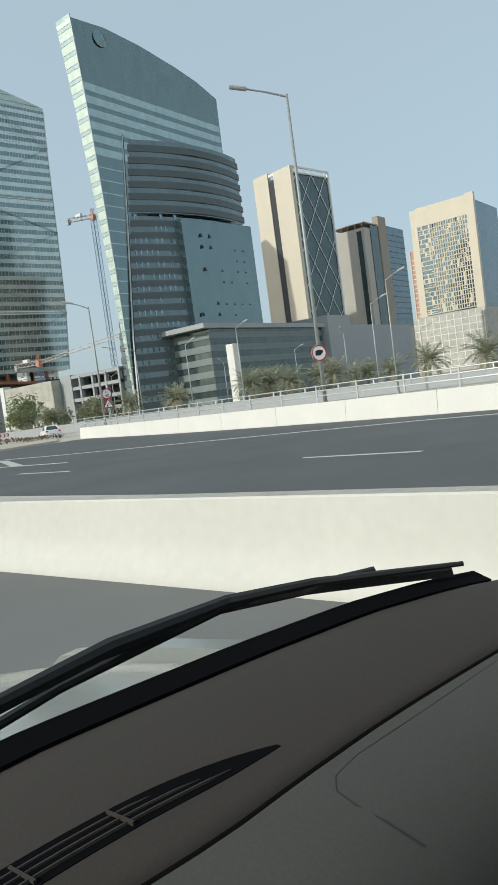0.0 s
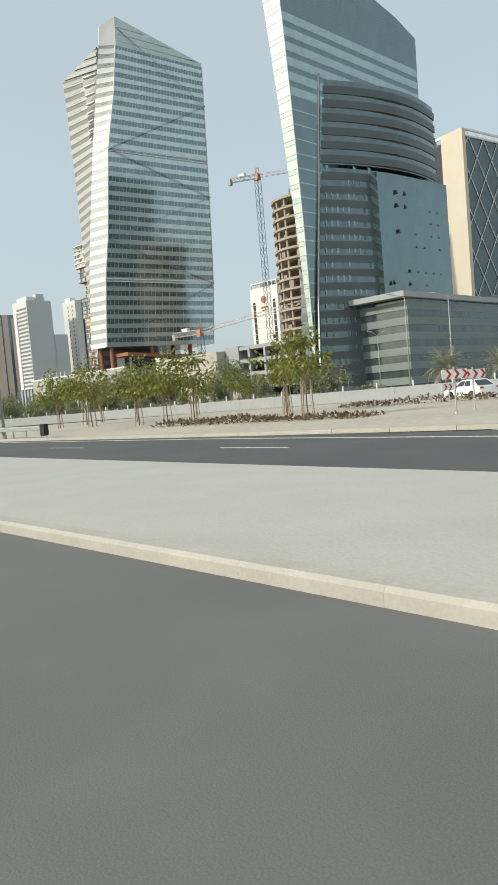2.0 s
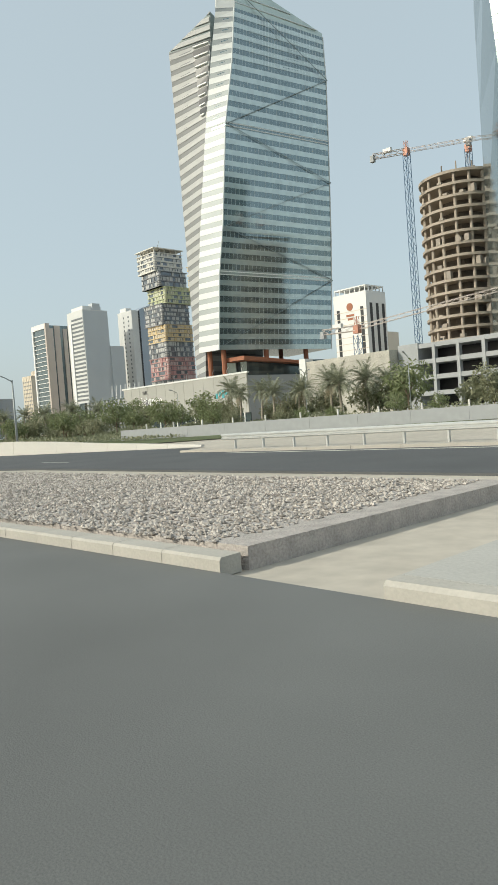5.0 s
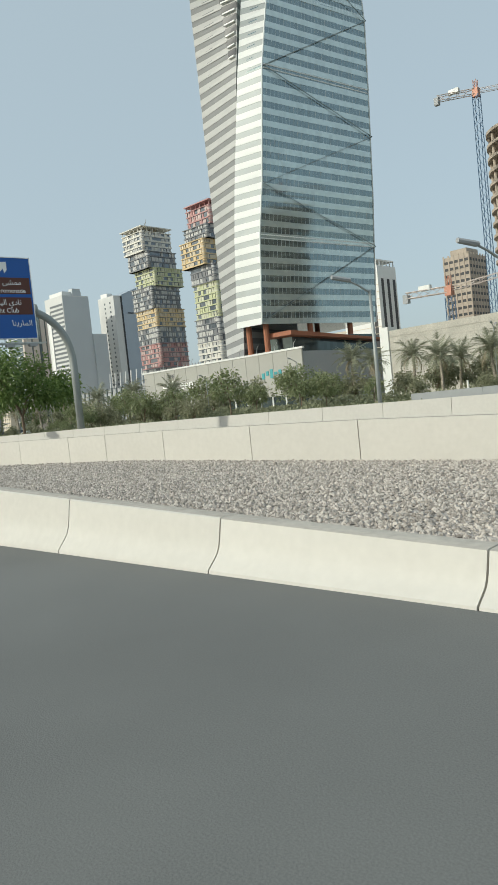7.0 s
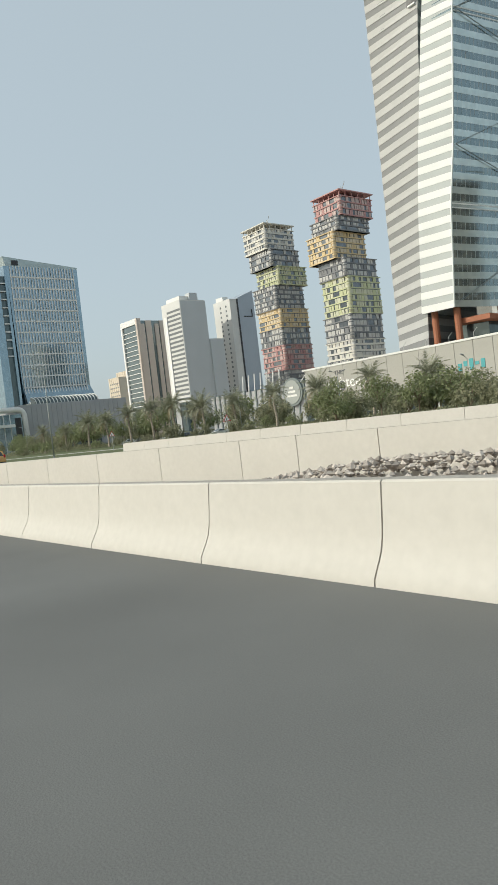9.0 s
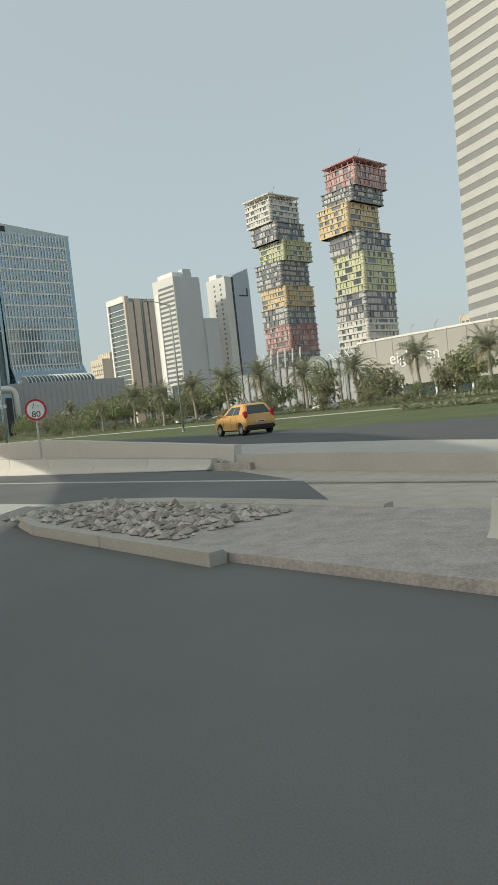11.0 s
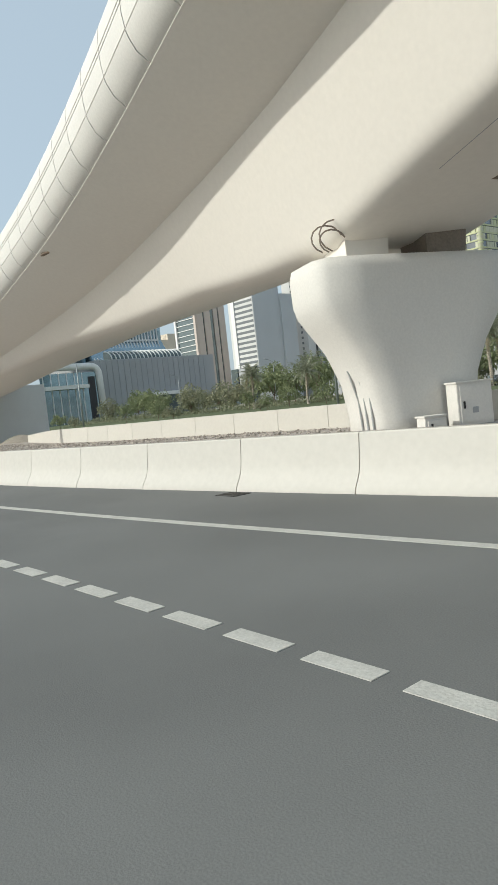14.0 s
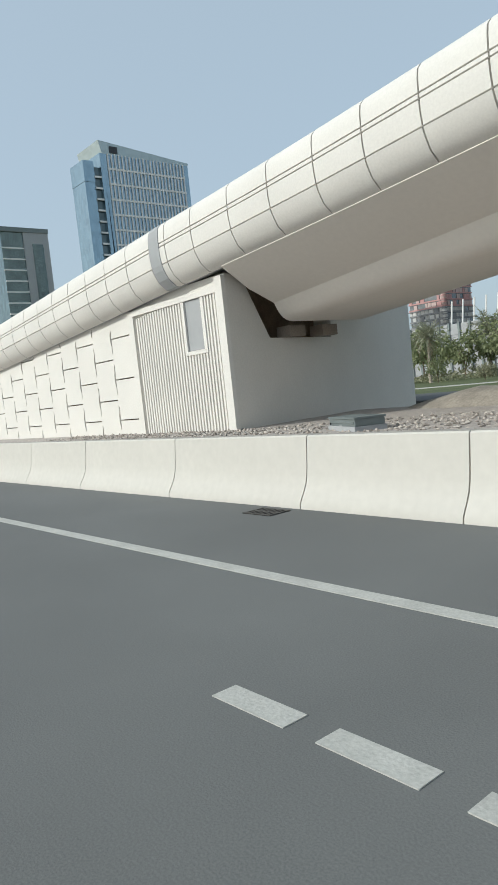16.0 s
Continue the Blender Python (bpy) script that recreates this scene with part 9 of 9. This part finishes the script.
        part("wiper_arm", bm, BLACK_TRIM, w)
    # flanks, with the front door windows down
    for s in (-1, 1):
        y = C + s * 0.90
        bm = bmesh.new()
        prof = [(2.05, 0.4), (2.05, 0.7), (1.9, 0.82), (1.5, 0.90), (1.0, 0.95), (0.4, 1.0), (-2.45, 1.06), (-2.5, 0.7), (-2.4, 0.4)] + [(x, z) for x, z in arch(-1.45, 0.37, 0.45, 0.38)][::-1] + [(x, z) for x, z in arch(1.35, 0.37, 0.45, 0.38)][::-1]
        loft(bm, [[(px_, y + o, z) for px_, z in prof] for o in (-0.04 * s, 0.0, 0.03 * s)])
        bmesh.ops.recalc_face_normals(bm, faces=bm.faces[:])
        part("flank", bm, SILVER, car)
        top = C + s * 0.70
        for (x0, x1, r) in ((0.36, -0.2, 0.05), (-0.42, -0.46, 0.045), (-1.45, -1.5, 0.05), (-2.42, -2.2, 0.06)):
            bm = bmesh.new()
            tube(bm, [(x0, y - 0.02 * s, 1.03), (0.55 * x0 + 0.45 * x1 + 0.02, y - 0.08 * s, 1.42), (x1, top, 1.80)], r, 8)
            part("pillar", bm, SILVER, car, smooth=True)
        for x0, x1, a0, a1 in ((-1.42, -0.47, -1.45, -0.5), (-2.36, -1.52, -2.18, -1.54)):
            q = [Vector((x0, y - 0.02 * s, 1.07)), Vector((x1, y - 0.02 * s, 1.07)), Vector((a1, top + 0.03 * s, 1.76)), Vector((a0, top + 0.03 * s, 1.76))]
            pane("window", car, q if s < 0 else [q[1], q[0], q[3], q[2]], CAR_GLASS, 0.006, "dark tinted window")
        chunk("mirror", car, 0.12, 0.27, y + s * 0.12 - 0.09, y + s * 0.12 + 0.09, 1.0, 1.17, SILVER, 0.04)
        chunk("headlamp", car, 1.9, 2.12, C + s * 0.62 - 0.13, C + s * 0.62 + 0.13, 0.58, 0.72, CLEAR_LENS, 0.04)
        chunk("tail_lamp", car, -2.53, -2.35, C + s * 0.8 - 0.08, C + s * 0.8 + 0.08, 0.8, 1.2, RED_LENS, 0.03)
        for x in (1.35, -1.45):
            wheel(car, x, C + s * 0.80, 0.37, 0.24, s, 6)
    chunk("roof", car, -2.25, -0.16, C - 0.76, C + 0.76, 1.78, 1.86, SILVER, 0.04)
    chunk("floor_pan", car, -2.45, 2.1, C - 0.84, C + 0.84, 0.32, 0.42, BLACK_TRIM, 0)
    chunk("tailgate", car, -2.5, -2.42, C - 0.84, C + 0.84, 0.42, 1.1, SILVER, 0.02)
    chunk("front_bumper", car, 2.05, 2.3, C - 0.86, C + 0.86, 0.35, 0.62, SILVER, 0.06)
    chunk("grille", car, 2.19, 2.25, C - 0.45, C + 0.45, 0.62, 0.85, BLACK_TRIM, 0.01)
    pane("rear_window", car, [(-2.44, C + 0.75, 1.12), (-2.44, C - 0.75, 1.12), (-2.24, C - 0.65, 1.74), (-2.24, C + 0.65, 1.74)], CAR_GLASS)
    for y in (C - 0.38, C + 0.38):
        seat = chunk("seat", car, -0.65, -0.1, y - 0.26, y + 0.26, 0.42, 0.72, SEAT, 0.06)
        chunk("backrest", seat, -0.85, -0.62, y - 0.25, y + 0.25, 0.62, 1.3, SEAT, 0.07)
        chunk("headrest", seat, -0.85, -0.72, y - 0.13, y + 0.13, 1.33, 1.52, SEAT, 0.05)


suv()
